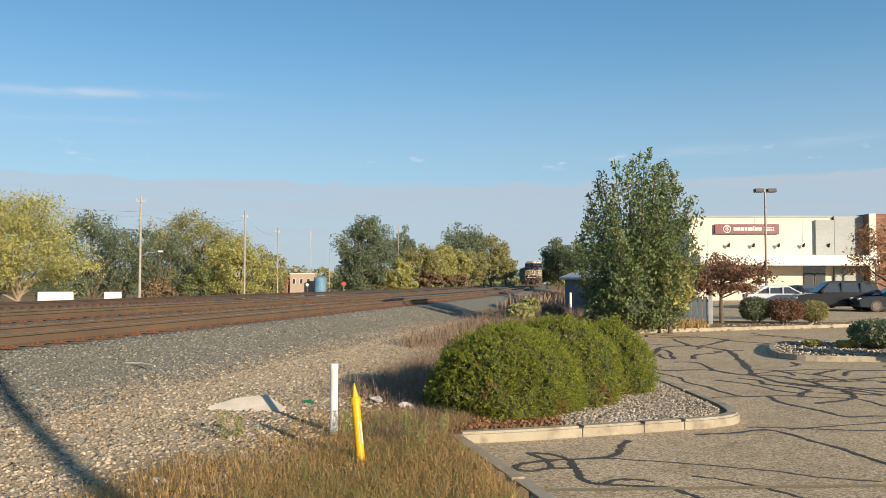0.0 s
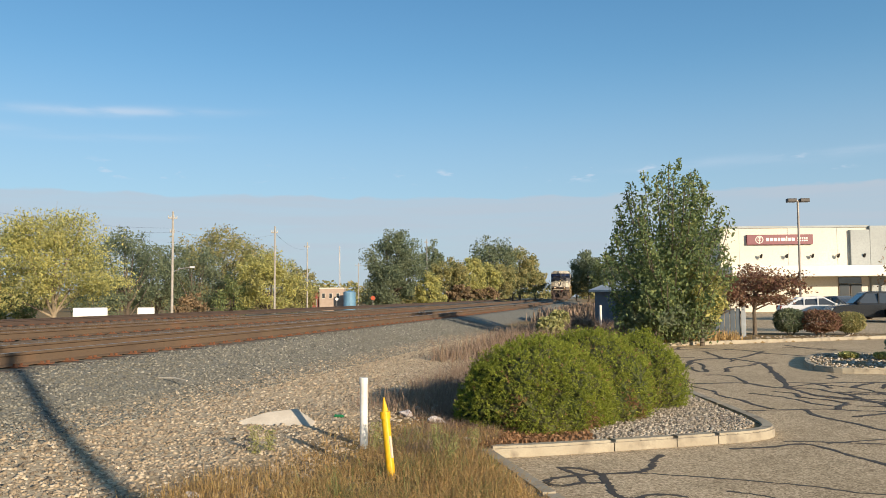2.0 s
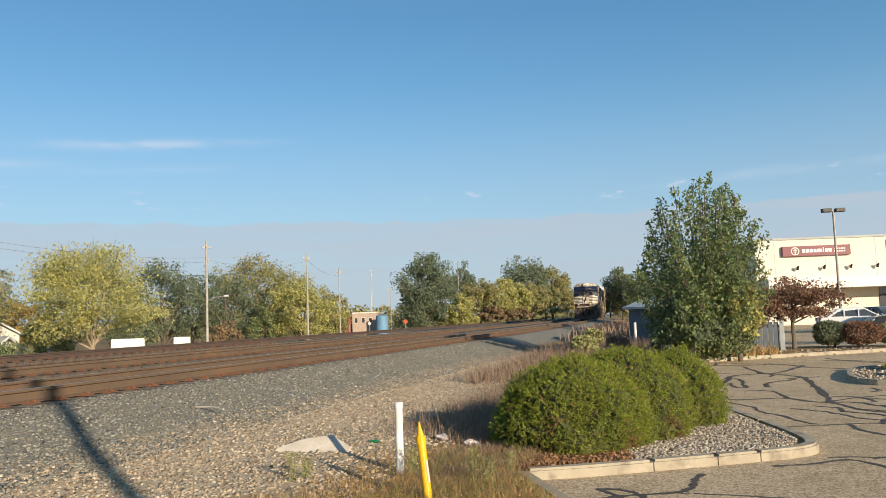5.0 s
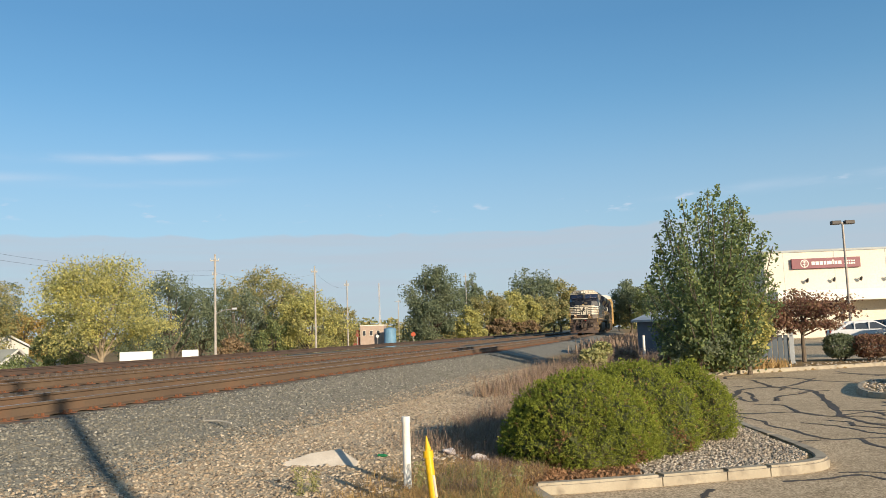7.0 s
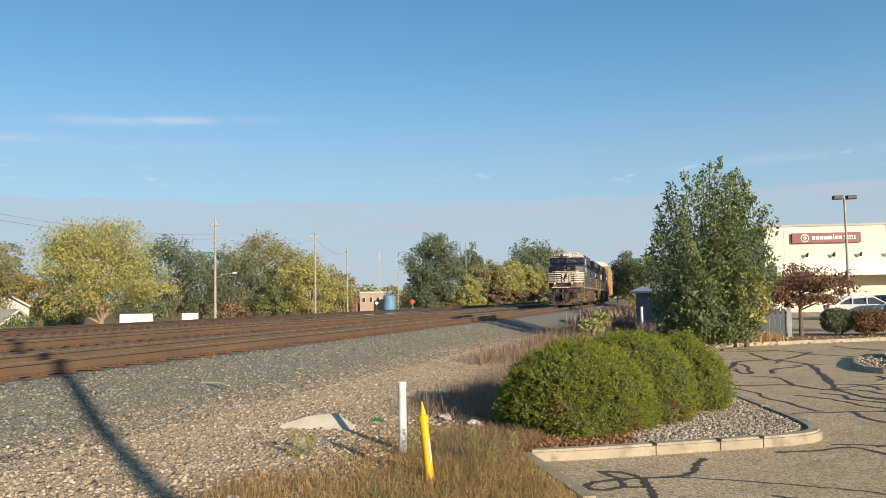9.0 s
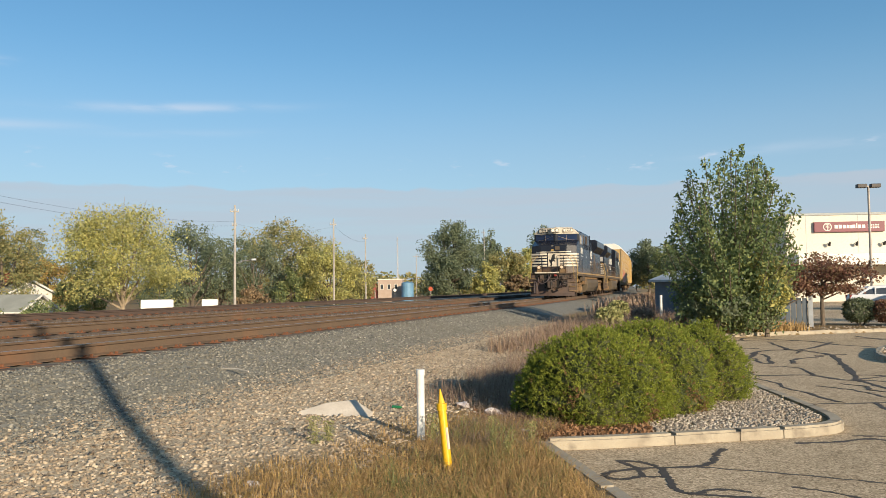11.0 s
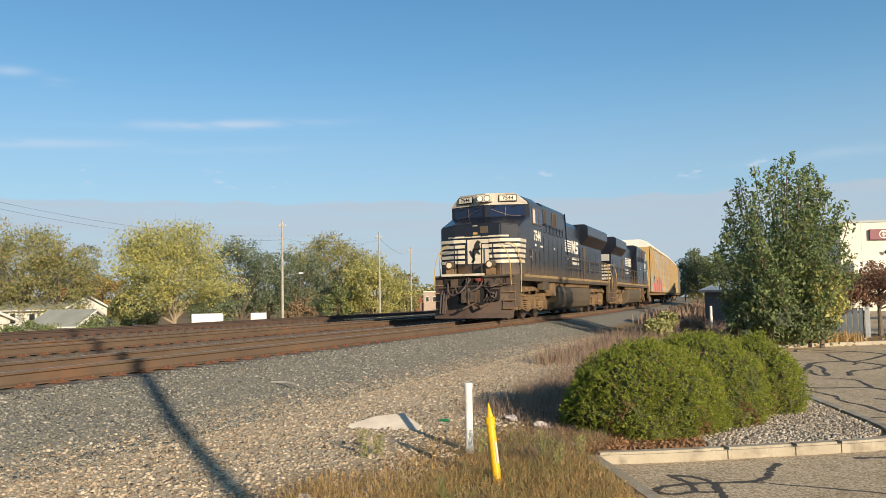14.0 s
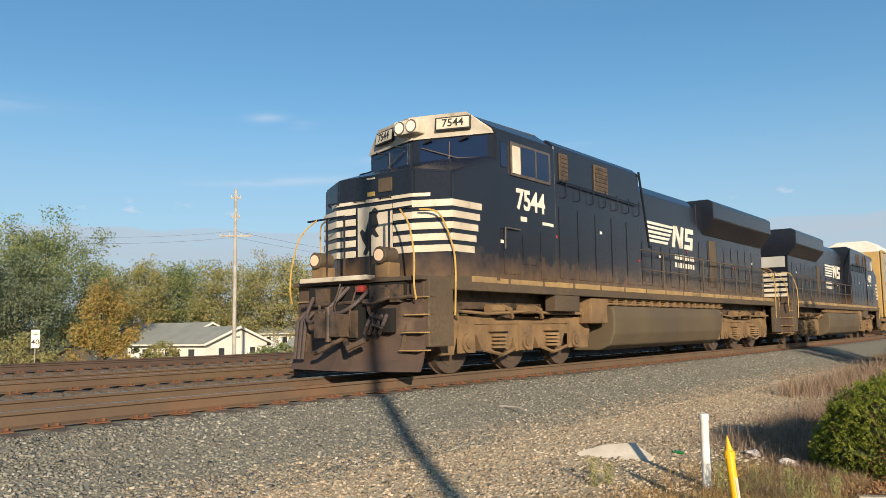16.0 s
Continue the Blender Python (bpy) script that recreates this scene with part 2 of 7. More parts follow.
M["plate"] = material("rusted_tie_plate", (0.22, 0.085, 0.035), 0.85, vary=(0.14, 0.06, 0.03), scale=4, fine=40, bump=0.3)
M["tie"] = material("creosoted_timber", (0.07, 0.05, 0.038), 0.9, vary=(0.11, 0.085, 0.065), scale=5, fine=30, bump=0.5)
M["bark"] = material("grey_bark", (0.16, 0.125, 0.09), 0.95, vary=(0.10, 0.08, 0.06), scale=6, fine=25, bump=0.8, dist=0.03)
M["barkpale"] = material("pale_bark", (0.34, 0.27, 0.18), 0.95, vary=(0.24, 0.19, 0.13), scale=4, fine=20, bump=0.6, dist=0.03)
M["polewood"] = material("weathered_pole_timber", (0.40, 0.37, 0.33), 0.95, vary=(0.28, 0.26, 0.23), scale=2, fine=30, bump=0.5)


def leafmat(name, cols, vary, trans=0.3, scale=0.35):
    return material(name, cols[0], 0.65, island=cols, vary=vary, scale=scale, fine=8, bump=0, trans=trans, spec=0.25)


M["leaf_green"] = leafmat("green_leaf", [(0.107, 0.146, 0.073), (0.176, 0.233, 0.106), (0.265, 0.311, 0.138), (0.390, 0.397, 0.158)], (0.229, 0.259, 0.106), 0.48)
M["leaf_young"] = leafmat("glossy_green_leaf", [(0.085, 0.13, 0.062), (0.14, 0.20, 0.088), (0.21, 0.27, 0.11), (0.36, 0.38, 0.13)], (0.16, 0.20, 0.08), 0.45, 1.2)
M["leaf_dark"] = leafmat("dark_green_leaf", [(0.120, 0.160, 0.105), (0.178, 0.225, 0.137), (0.264, 0.301, 0.172)], (0.238, 0.248, 0.146), 0.48)
M["leaf_olive"] = leafmat("olive_leaf", [(0.184, 0.216, 0.100), (0.270, 0.289, 0.122), (0.368, 0.351, 0.144), (0.484, 0.396, 0.165)], (0.368, 0.297, 0.133), 0.48)
M["leaf_yellow"] = leafmat("yellowing_leaf", [(0.25, 0.275, 0.11), (0.40, 0.40, 0.145), (0.56, 0.52, 0.18), (0.69, 0.61, 0.20)], (0.41, 0.385, 0.17), 0.48)
M["leaf_gold"] = leafmat("golden_autumn_leaf", [(0.19, 0.21, 0.085), (0.33, 0.29, 0.10), (0.52, 0.38, 0.12), (0.50, 0.29, 0.10), (0.30, 0.29, 0.11)], (0.360, 0.260, 0.083), 0.48)
M["leaf_red"] = leafmat("dull_red_leaf", [(0.14, 0.07, 0.055), (0.22, 0.11, 0.08), (0.29, 0.17, 0.10), (0.21, 0.165, 0.085)], (0.22, 0.12, 0.08), 0.4)
M["leaf_rust"] = leafmat("rusty_autumn_leaf", [(0.20, 0.10, 0.05), (0.30, 0.15, 0.07), (0.40, 0.22, 0.10), (0.26, 0.20, 0.09)], (0.28, 0.16, 0.08), 0.4)
M["leaf_brown"] = leafmat("brown_twiggy_leaf", [(0.150, 0.112, 0.068), (0.225, 0.158, 0.090), (0.285, 0.195, 0.105)], (0.210, 0.150, 0.090), 0.15)
M["juniper"] = leafmat("juniper_sprig", [(0.115, 0.148, 0.021), (0.205, 0.248, 0.034), (0.305, 0.34, 0.048), (0.425, 0.44, 0.072)], (0.125, 0.155, 0.028), 0.35, 9.0)
# core colour darkened to stand for the shade inside the foliage
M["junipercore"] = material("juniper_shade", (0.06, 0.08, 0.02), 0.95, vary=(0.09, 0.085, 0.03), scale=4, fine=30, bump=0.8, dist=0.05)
M["drygrass"] = leafmat("dry_grass_blade", [(0.34, 0.21, 0.09), (0.48, 0.315, 0.13), (0.62, 0.44, 0.20), (0.42, 0.26, 0.11), (0.36, 0.29, 0.09)], (0.45, 0.28, 0.12), 0.35)
M["greengrass"] = leafmat("green_grass_blade", [(0.150, 0.170, 0.060), (0.215, 0.220, 0.075), (0.310, 0.275, 0.115)], (0.225, 0.190, 0.075), 0.25)
M["lawngrass"] = leafmat("bright_lawn_blade", [(0.14, 0.22, 0.04), (0.22, 0.30, 0.06), (0.33, 0.36, 0.10)], (0.20, 0.24, 0.06), 0.3)
M["weedgreen"] = leafmat("feathery_weed_leaf", [(0.22, 0.24, 0.09), (0.33, 0.33, 0.13), (0.42, 0.38, 0.17)], (0.30, 0.28, 0.12), 0.3)
M["weed"] = leafmat("purplish_dead_weed", [(0.184, 0.121, 0.092), (0.276, 0.190, 0.138), (0.368, 0.270, 0.190), (0.253, 0.190, 0.103)], (0.276, 0.190, 0.138), 0.2)

# ---- mesh helpers ----


def part(name, bm, mat, parent=None, label=""):
    me = bpy.data.meshes.new(name)
    bm.normal_update()
    bm.to_mesh(me)
    bm.free()
    for x in (mat if isinstance(mat, (list, tuple)) else [mat]):
        me.materials.append(x)
    ob = new(name, me)
    if parent:
        ob.parent = parent
    if label:
        ob["label"] = label
    return ob


def raw(name, verts, faces, mat, parent=None, label=""):
    me = bpy.data.meshes.new(name)
    me.from_pydata(verts, [], faces)
    me.update()
    me.materials.append(mat)
    ob = new(name, me)
    if parent:
        ob.parent = parent
    if label:
        ob["label"] = label
    return ob


def quads(name, V, mat, parent=None, label=""):
    """V: array (n, k, 3) of loose faces with k corners."""
    V = np.asarray(V, dtype=np.float32)
    n, k = V.shape[:2]
    me = bpy.data.meshes.new(name)
    me.vertices.add(n * k)
    me.vertices.foreach_set("co", V.ravel())
    me.loops.add(n * k)
    me.loops.foreach_set("vertex_index", np.arange(n * k, dtype=np.int32))
    me.polygons.add(n)
    me.polygons.foreach_set("loop_start", np.arange(0, n * k, k, dtype=np.int32))
    me.update(calc_edges=True)
    me.materials.append(mat)
    ob = new(name, me)
    if parent:
        ob.parent = parent
    if label:
        ob["label"] = label
    return ob


def empty(name, m=None):
    ob = new(name)
    ob.empty_display_size = 0.2
    if m is not None:
        ob.matrix_basis = m
    return ob


def box(bm, x0, x1, y0, y1, z0, z1):
    v = [bm.verts.new(c) for c in ((x0, y0, z0), (x1, y0, z0), (x1, y1, z0), (x0, y1, z0), (x0, y0, z1), (x1, y0, z1), (x1, y1, z1), (x0, y1, z1))]
    for f in ((3, 2, 1, 0), (4, 5, 6, 7), (0, 1, 5, 4), (1, 2, 6, 5), (2, 3, 7, 6), (3, 0, 4, 7)):
        bm.faces.new([v[i] for i in f])
    return bm


def bbox(x0, x1, y0, y1, z0, z1, w=0.0):
    bm = box(bmesh.new(), min(x0, x1), max(x0, x1), min(y0, y1), max(y0, y1), z0, z1)
    return bev(bm, w) if w else bm


def bev(bm, w, seg=2):
    bmesh.ops.bevel(bm, geom=bm.edges[:], offset=w, segments=seg, affect="EDGES", profile=0.6, clamp_overlap=True)
    return bm


def prism(bm, pts, axis, lo, hi):
    """Extrude a polygon, given in the two other axes in order, along axis from lo to hi."""
    def put(a, b, h):
        return {"x": (h, a, b), "y": (a, h, b), "z": (a, b, h)}[axis]
    A, B = [bm.verts.new(put(a, b, lo)) for a, b in pts], [bm.verts.new(put(a, b, hi)) for a, b in pts]
    n = len(pts)
    bm.faces.new(A[::-1])
    bm.faces.new(B)
    for i in range(n):
        bm.faces.new((A[i], A[(i + 1) % n], B[(i + 1) % n], B[i]))
    bmesh.ops.recalc_face_normals(bm, faces=bm.faces[:])
    return bm


def cyl(bm, a, b, r, r2=None, n=12):
    a, b = Vector(a), Vector(b)
    d = b - a
    res = bmesh.ops.create_cone(bm, cap_ends=True, segments=n, radius1=r, radius2=r if r2 is None else r2, depth=d.length)
    m = Matrix.Translation((a + b) / 2) @ d.to_track_quat("Z", "Y").to_matrix().to_4x4()
    bmesh.ops.transform(bm, matrix=m, verts=res["verts"])
    return bm


def tube(bm, pts, r, n=6):
    """One round bar swept along the points."""
    P = [Vector(q) for q in pts]
    rings, nrm = [], None
    for i, q in enumerate(P):
        d = (P[min(i + 1, len(P) - 1)] - P[max(i - 1, 0)]).normalized()
        if nrm is None:
            nrm = d.orthogonal()
        nrm = (nrm - d * nrm.dot(d)).normalized()
        b = d.cross(nrm)
        rings.append([bm.verts.new(q + (nrm * math.cos(6.2832 * k / n) + b * math.sin(6.2832 * k / n)) * r) for k in range(n)])
    for a, c in zip(rings, rings[1:]):
        for k in range(n):
            bm.faces.new((a[k], a[(k + 1) % n], c[(k + 1) % n], c[k]))
    bm.faces.new(rings[0][::-1])
    bm.faces.new(rings[-1])
    return bm


def lumps(bm, amount, scale, seed=0.0):
    for v in bm.verts:
        v.co += v.normal * noise.noise(v.co * scale + Vector((seed, seed, seed))) * amount
    return bm

# ---- ground ----
LOT = [(5.9, -15), (0.64, 6.25), (0.15, 8.3), (1.5, 8.7), (3.15, 9.28), (3.42, 9.5), (3.5, 9.9), (3.45, 13.1), (4.3, 18.5), (5.7, 25.7), (16.7, 30.3), (45, 42), (45, -15)]
LOT2 = [(8, 33.2), (17, 33.5), (46, 46), (95, 46), (95, 73), (8, 73)]


def inside(poly, x, y):
    r = np.zeros(np.shape(x), bool)
    n = len(poly)
    for i in range(n):
        (x1, y1), (x2, y2) = poly[i], poly[(i + 1) % n]
        cond = (y1 > y) != (y2 > y)
        with np.errstate(divide="ignore", invalid="ignore"):
            r ^= cond & (x < (x2 - x1) * (y - y1) / (y2 - y1 if y2 != y1 else 1e-9) + x1)
    return r


PROFILE = ((-50, 0.04), (-2.0, 0.06), (0.3, 0.085), (2.2, 0.10), (4.6, 0.22), (6.1, 0.34), (7.75, 0.68), (10.8, 0.68), (11.2, 0.54), (12.9, 0.54), (13.6, 0.65), (16.0, 0.65), (16.5, 0.48), (20.8, 0.48), (21.5, 0.64), (24.3, 0.64), (27.5, -0.4), (31, -2.3), (200, -2.5))


def ground_z(s, p):
    q = p - np.maximum(0, np.minimum(s, 260) - 25) ** 2 / 3000
    return np.interp(q, [a for a, _ in PROFILE], [b for _, b in PROFILE]), q


def waves(s, p, q):
    """Small humps of the verge between grass and ballast."""
    w = 0.5 * np.sin(s * 0.9) * np.sin(p * 1.3 + s * 0.3) + 0.5 * np.sin(s * 2.3 + 1) * np.sin(p * 2.9)
    return w, 0.02 * w * np.exp(-((s - 8) / 40) ** 2) * (q > 1.2) * (q < 7.2)


def steps(dense, lo, hi, d, far, grow=1.25):
    a = list(np.arange(lo, hi, d))
    x, g = hi, d
    while x < far:
        a.append(x)
        g *= grow
        x += g
    a.append(far)
    x, g = lo, d
    while x > -far:
        g *= grow
        x -= g
        a.insert(0, max(x, -far))
    return np.array(sorted(set(a)))


def make_ground():
    S, P = steps(0, -6, 30, 0.15, 2600), steps(0, -8, 9, 0.12, 2600)
    s, p = np.meshgrid(S, P, indexing="ij")
    x, y = s * math.sin(HEAD) - p * math.cos(HEAD), s * math.cos(HEAD) + p * math.sin(HEAD)
    z, q = ground_z(s, p)
    wob, hump = waves(s, p, q)
    z = z + hump
    lot = inside(LOT, x, y) | inside(LOT2, x, y)
    z[lot] = -0.12
    grey = np.clip((q - 5.75 + 0.25 * wob) / 0.5, 0, 1) * (q < 26)
    tan = np.clip((q - 3.0 + 0.5 * wob) / 0.8, 0, 1) * (q < 26) * np.clip((34 - s) / 10, 0, 1)
    n, m = s.shape
    V = np.stack([x, y, z], -1).reshape(-1, 3)
    idx = np.arange(n * m).reshape(n, m)
    F = np.stack([idx[:-1, :-1], idx[1:, :-1], idx[1:, 1:], idx[:-1, 1:]], -1).reshape(-1, 4)[:, ::-1]
    ob = raw("ground", V.tolist(), F.tolist(), M["ground"])
    for nm, arr in (("grey", grey), ("tan", tan)):
        at = ob.data.attributes.new(nm, "FLOAT", "POINT")
        at.data.foreach_set("value", arr.ravel().astype(np.float32))
    ob.data.polygons.foreach_set("use_smooth", np.ones(len(F), bool))
    return tagged(ob, "level ground of dry grass, limestone chips and railway ballast", "ground", kind="structure")


make_ground()


def sheet(name, poly, z, mat, label, cat):
    bm = bmesh.new()
    f = bm.faces.new([bm.verts.new((x, y, z)) for x, y in poly])
    if f.normal.z < 0:
        f.normal_flip()
    bmesh.ops.triangulate(bm, faces=bm.faces[:])
    return tagged(part(name, bm, mat), label, cat, kind="structure")


sheet("parking_lot", LOT, 0.0, M["asphalt"], "worn light grey asphalt car park with tar-sealed cracks", "pavement")
sheet("parking_lot", LOT2, -0.005, M["asphalt"], "worn light grey asphalt car park before the shop", "pavement")


def smooth_line(pts, k=6):
    """A Catmull-Rom line through the points."""
    out = []
    n = len(pts)
    for i in range(n - 1):
        p0, p1, p2, p3 = (np.array(pts[max(0, min(n - 1, j))], float) for j in (i - 1, i, i + 1, i + 2))
        for u in np.arange(k) / k:
            out.append(0.5 * (2 * p1 + (p2 - p0) * u + (2 * p0 - 5 * p1 + 4 * p2 - p3) * u * u + (3 * p1 - p0 - 3 * p2 + p3) * u ** 3))
    out.append(np.array(pts[-1], float))
    return out


def ribbon(bm, pts, w, z, h, wob=0.0, seed=0):
    """A strip of width w with thickness h along the line."""
    rng = np.random.default_rng(seed)
    pts = [np.array(q, float) for q in pts]
    rows = []
    for i, q in enumerate(pts):
        d = pts[min(i + 1, len(pts) - 1)] - pts[max(i - 1, 0)]
        d /= np.linalg.norm(d) + 1e-9
        nrm = np.array((-d[1], d[0]))
        ww = w / 2 * (1 + wob * rng.uniform(-1, 1))
        a, b = q + nrm * ww, q - nrm * ww
        rows.append([bm.verts.new((*a, z)), bm.verts.new((*a, z + h)), bm.verts.new((*b, z + h)), bm.verts.new((*b, z))])
    for r0, r1 in zip(rows, rows[1:]):
        for i in range(4):
            bm.faces.new((r0[i], r0[(i + 1) % 4], r1[(i + 1) % 4], r1[i]))
    bm.faces.new(rows[0])
    bm.faces.new(rows[-1][::-1])
    bmesh.ops.recalc_face_normals(bm, faces=bm.faces[:])
    return bm


def kerb(lines, label, top=0.115):
    k = empty("kerb")
    tagged(k, label, "kerb", kind="structure")
    for ln in lines:
        bm = ribbon(bmesh.new(), ln, 0.16, -0.05, 0.05 + top)
        es = [e for e in bm.edges if all(v.co.z > top - 0.01 for v in e.verts)]
        bmesh.ops.bevel(bm, geom=es, offset=0.025, segments=2, affect="EDGES")
        part("kerb_stone", bm, M["concrete"], k)
    return k


def cut(line, joints, gap=0.012):
    """Split a line at the given distances, leaving a small joint."""
    L = [0.0]
    for a, b in zip(line, line[1:]):
        L.append(L[-1] + float(np.linalg.norm(np.array(b) - np.array(a))))
    arr = np.array(line, float)

    def at(d):
        return np.array([np.interp(d, L, arr[:, 0]), np.interp(d, L, arr[:, 1])])
    ends = [0.0, *joints, L[-1]]
    out = []
    for a, b in zip(ends, ends[1:]):
        a2, b2 = a + gap / 2, b - gap / 2
        out.append([at(a2), *[arr[i] for i in range(len(L)) if a2 + 0.02 < L[i] < b2 - 0.02], at(b2)])
    return out


front = [(0.15, 8.3), (0.8, 8.45), (1.5, 8.68), (2.6, 9.05), (3.1, 9.25), (3.35, 9.45), (3.46, 9.75), (3.5, 10.3), (3.48, 11.5), (3.45, 13.1), (3.7, 15), (4.3, 18.5), (5.7, 25.7)]
kerb(cut(smooth_line(front, 4), [1.35, 2.1, 2.62, 5.5, 8.5, 11.5, 14.5]), "pale concrete kerb round the planted corner of the car park")
kerb(cut([(5.4, -13), (0.64, 6.25), (0.11, 8.26)], [6, 9, 12, 15, 18, 20]), "low concrete kerb beside the dry grass", 0.095)
kerb(cut([(5.75, 25.8), (10, 27.6), (16.7, 30.35), (30, 35.8), (45, 42)], [3, 6, 9, 12, 16, 20, 25, 30]), "pale concrete kerb at the far side of the car park")
ISL = [(7.95, 19.5), (7.5, 18.3), (7.4, 17.3), (7.8, 16.85), (9.2, 16.62), (13.5, 15.6), (15.6, 15.9), (15.2, 18.0), (10.5, 21.0), (8.8, 20.8), (7.95, 19.5)]
kerb(cut(smooth_line(ISL, 4), [2, 5, 9, 13]), "pale concrete kerb of a planted car park island")
bmi = bmesh.new()
bmi.faces.new([bmi.verts.new((x, y, 0.1)) for x, y in ISL[:-1]])
tagged(part("island_bed", bmi, M["ground"]), "soil bed of the car park island", "planting bed", kind="structure")


def tar_lines():
    t = empty("crack_seal")
    tagged(t, "black tar crack seal drawn over the asphalt", "crack seal", kind="structure")
    # the looped seal near the kerb
    loops = [
        ([(0.80, 7.79), (0.95, 7.77), (1.07, 7.67), (1.14, 7.52), (1.16, 7.27), (1.15, 6.97), (1.15, 6.77), (1.25, 6.6), (1.48, 6.75), (1.74, 6.68)], 0.06),
        ([(0.96, 7.18), (0.78, 7.05), (0.66, 7.09), (0.64, 7.2), (0.69, 7.31), (0.99, 7.47), (1.45, 7.57), (1.6, 7.67), (1.7, 7.84), (1.78, 8.11), (1.92, 8.4)], 0.06),
        ([(1.14, 7.16), (0.97, 7.18), (0.95, 7.45), (0.9, 7.59), (0.8, 7.79)], 0.05),
        ([(1.45, 7.57), (1.79, 7.47), (2.12, 7.36), (2.79, 7.09), (3.16, 6.83), (3.6, 6.68)], 0.03),
        ([(1.25, 6.6), (1.52, 6.53), (1.76, 6.51), (1.87, 6.34), (1.96, 6.14)], 0.05),
        ([(2.1, 6.87), (2.39, 6.68), (2.63, 6.37), (2.75, 6.14)], 0.035)]
    # long seals across the bays
    bays = [
        ([(3.45, 9.15), (3.67, 9.15), (4.02, 9.08), (4.48, 8.97), (4.87, 8.94), (7, 8.7)], 0.05),
        ([(2.71, 8.72), (3.16, 8.81), (3.47, 8.97), (3.63, 8.97), (3.74, 8.71), (3.81, 8.34), (3.9, 8.06), (3.95, 7.72), (3.98, 7.47), (4.1, 6.8)], 0.06),
        ([(3.88, 9.04), (4.24, 9.15), (5.15, 9.44), (7, 9.8)], 0.045),
        ([(3.56, 11.45), (3.82, 11.51), (4.43, 11.62), (5.02, 11.68), (5.35, 11.51), (5.83, 11.34), (5.83, 10.67)], 0.06),
        ([(4.69, 11.62), (4.61, 11.18), (4.65, 10.82), (4.81, 10.35), (4.93, 9.87), (5.41, 9.91), (6.6, 9.6)], 0.07),
        ([(4.27, 16.75), (4.03, 15.13), (4.93, 15.13), (5.22, 14.48), (5.49, 14.13), (5.49, 13.41), (5.64, 12.89), (6.18, 12.35), (6.41, 11.74)], 0.1)]
    # the web of seals beyond
    web = [
        ([(3.85, 14.66), (4.06, 13.96), (3.99, 13.26), (4.13, 12.68), (4.19, 11.85), (4.31, 11.74)], 0.06),
        ([(4.53, 13.56), (4.78, 13.26), (4.98, 12.82), (5.09, 12.22), (5.29, 11.91)], 0.06),
        ([(4.62, 18.04), (5.3, 19.87), (5.71, 20.57), (6.48, 20.75), (6.75, 20.04), (6.81, 19.22), (6.34, 17.37), (5.94, 15.85), (5.46, 14.3)], 0.12),
        ([(6.67, 23.45), (6.48, 21.71), (6.51, 20.75), (7.46, 21.92), (8.32, 23.45)], 0.1),
        ([(4.92, 18.46), (4.79, 17.63), (4.94, 17.37), (5.36, 19.22), (5.23, 19.87)], 0.08),
        ([(6.75, 24.95), (7.82, 23.93), (8.16, 22.55), (8.54, 21.92), (9.19, 20.94)], 0.12),
        ([(4.72, 16.63), (5.17, 16.4), (5.06, 15.13)], 0.06),
        ([(5.53, 14.48), (6.48, 15.04), (7.37, 15.13), (8.17, 14.94)], 0.07),
        ([(5.46, 14.3), (5.89, 14.13), (6.05, 13.41), (6.52, 13.41), (7.64, 13.96)], 0.08),
        ([(9.98, 26.06), (10.1, 24.18), (10.74, 22.99), (10.95, 22.12)], 0.1)]
    lines = loops + bays + web
    rg = np.random.default_rng(5)
    # short wandering seals where the asphalt is most broken
    for x0, x1, y0, y1, n in ((4.9, 8.4, 10.8, 14.4, 26), (4.6, 9.5, 15.5, 25.5, 16)):
        for i in range(n):
            x, y = rg.uniform(x0, x1), rg.uniform(y0, y1)
            a = rg.choice((-0.25, -0.5, 1.1)) + rg.normal(0, 0.4)
            pts = [(x, y)]
            for k in range(rg.integers(2, 6)):
                a += rg.normal(0, 0.5)
                pts.append((pts[-1][0] + 0.42 * math.cos(a), pts[-1][1] + 0.42 * math.sin(a)))
            if all(inside(LOT, np.array(px), np.array(py)) and not inside(ISL[:-1], np.array(px), np.array(py)) for px, py in pts):
                lines.append((pts, rg.uniform(0.04, 0.085)))
    for i, (pts, w) in enumerate(lines):
        rng = np.random.default_rng(i)
        ln = [q + rng.normal(0, 0.008 if i < 12 else 0.02, 2) for q in smooth_line(pts, 7)]
        part("tar_strip", ribbon(bmesh.new(), ln, w, -0.004, 0.007 + 0.0001 * i, 0.45, i), M["tar"], t)


tar_lines()
sheet("painted_line", [(0.74, 6.44), (5.4, 6.68), (5.4, 6.60), (0.76, 6.36)], 0.004, M["line_yellow"], "faded yellow bay line on the asphalt", "road marking")


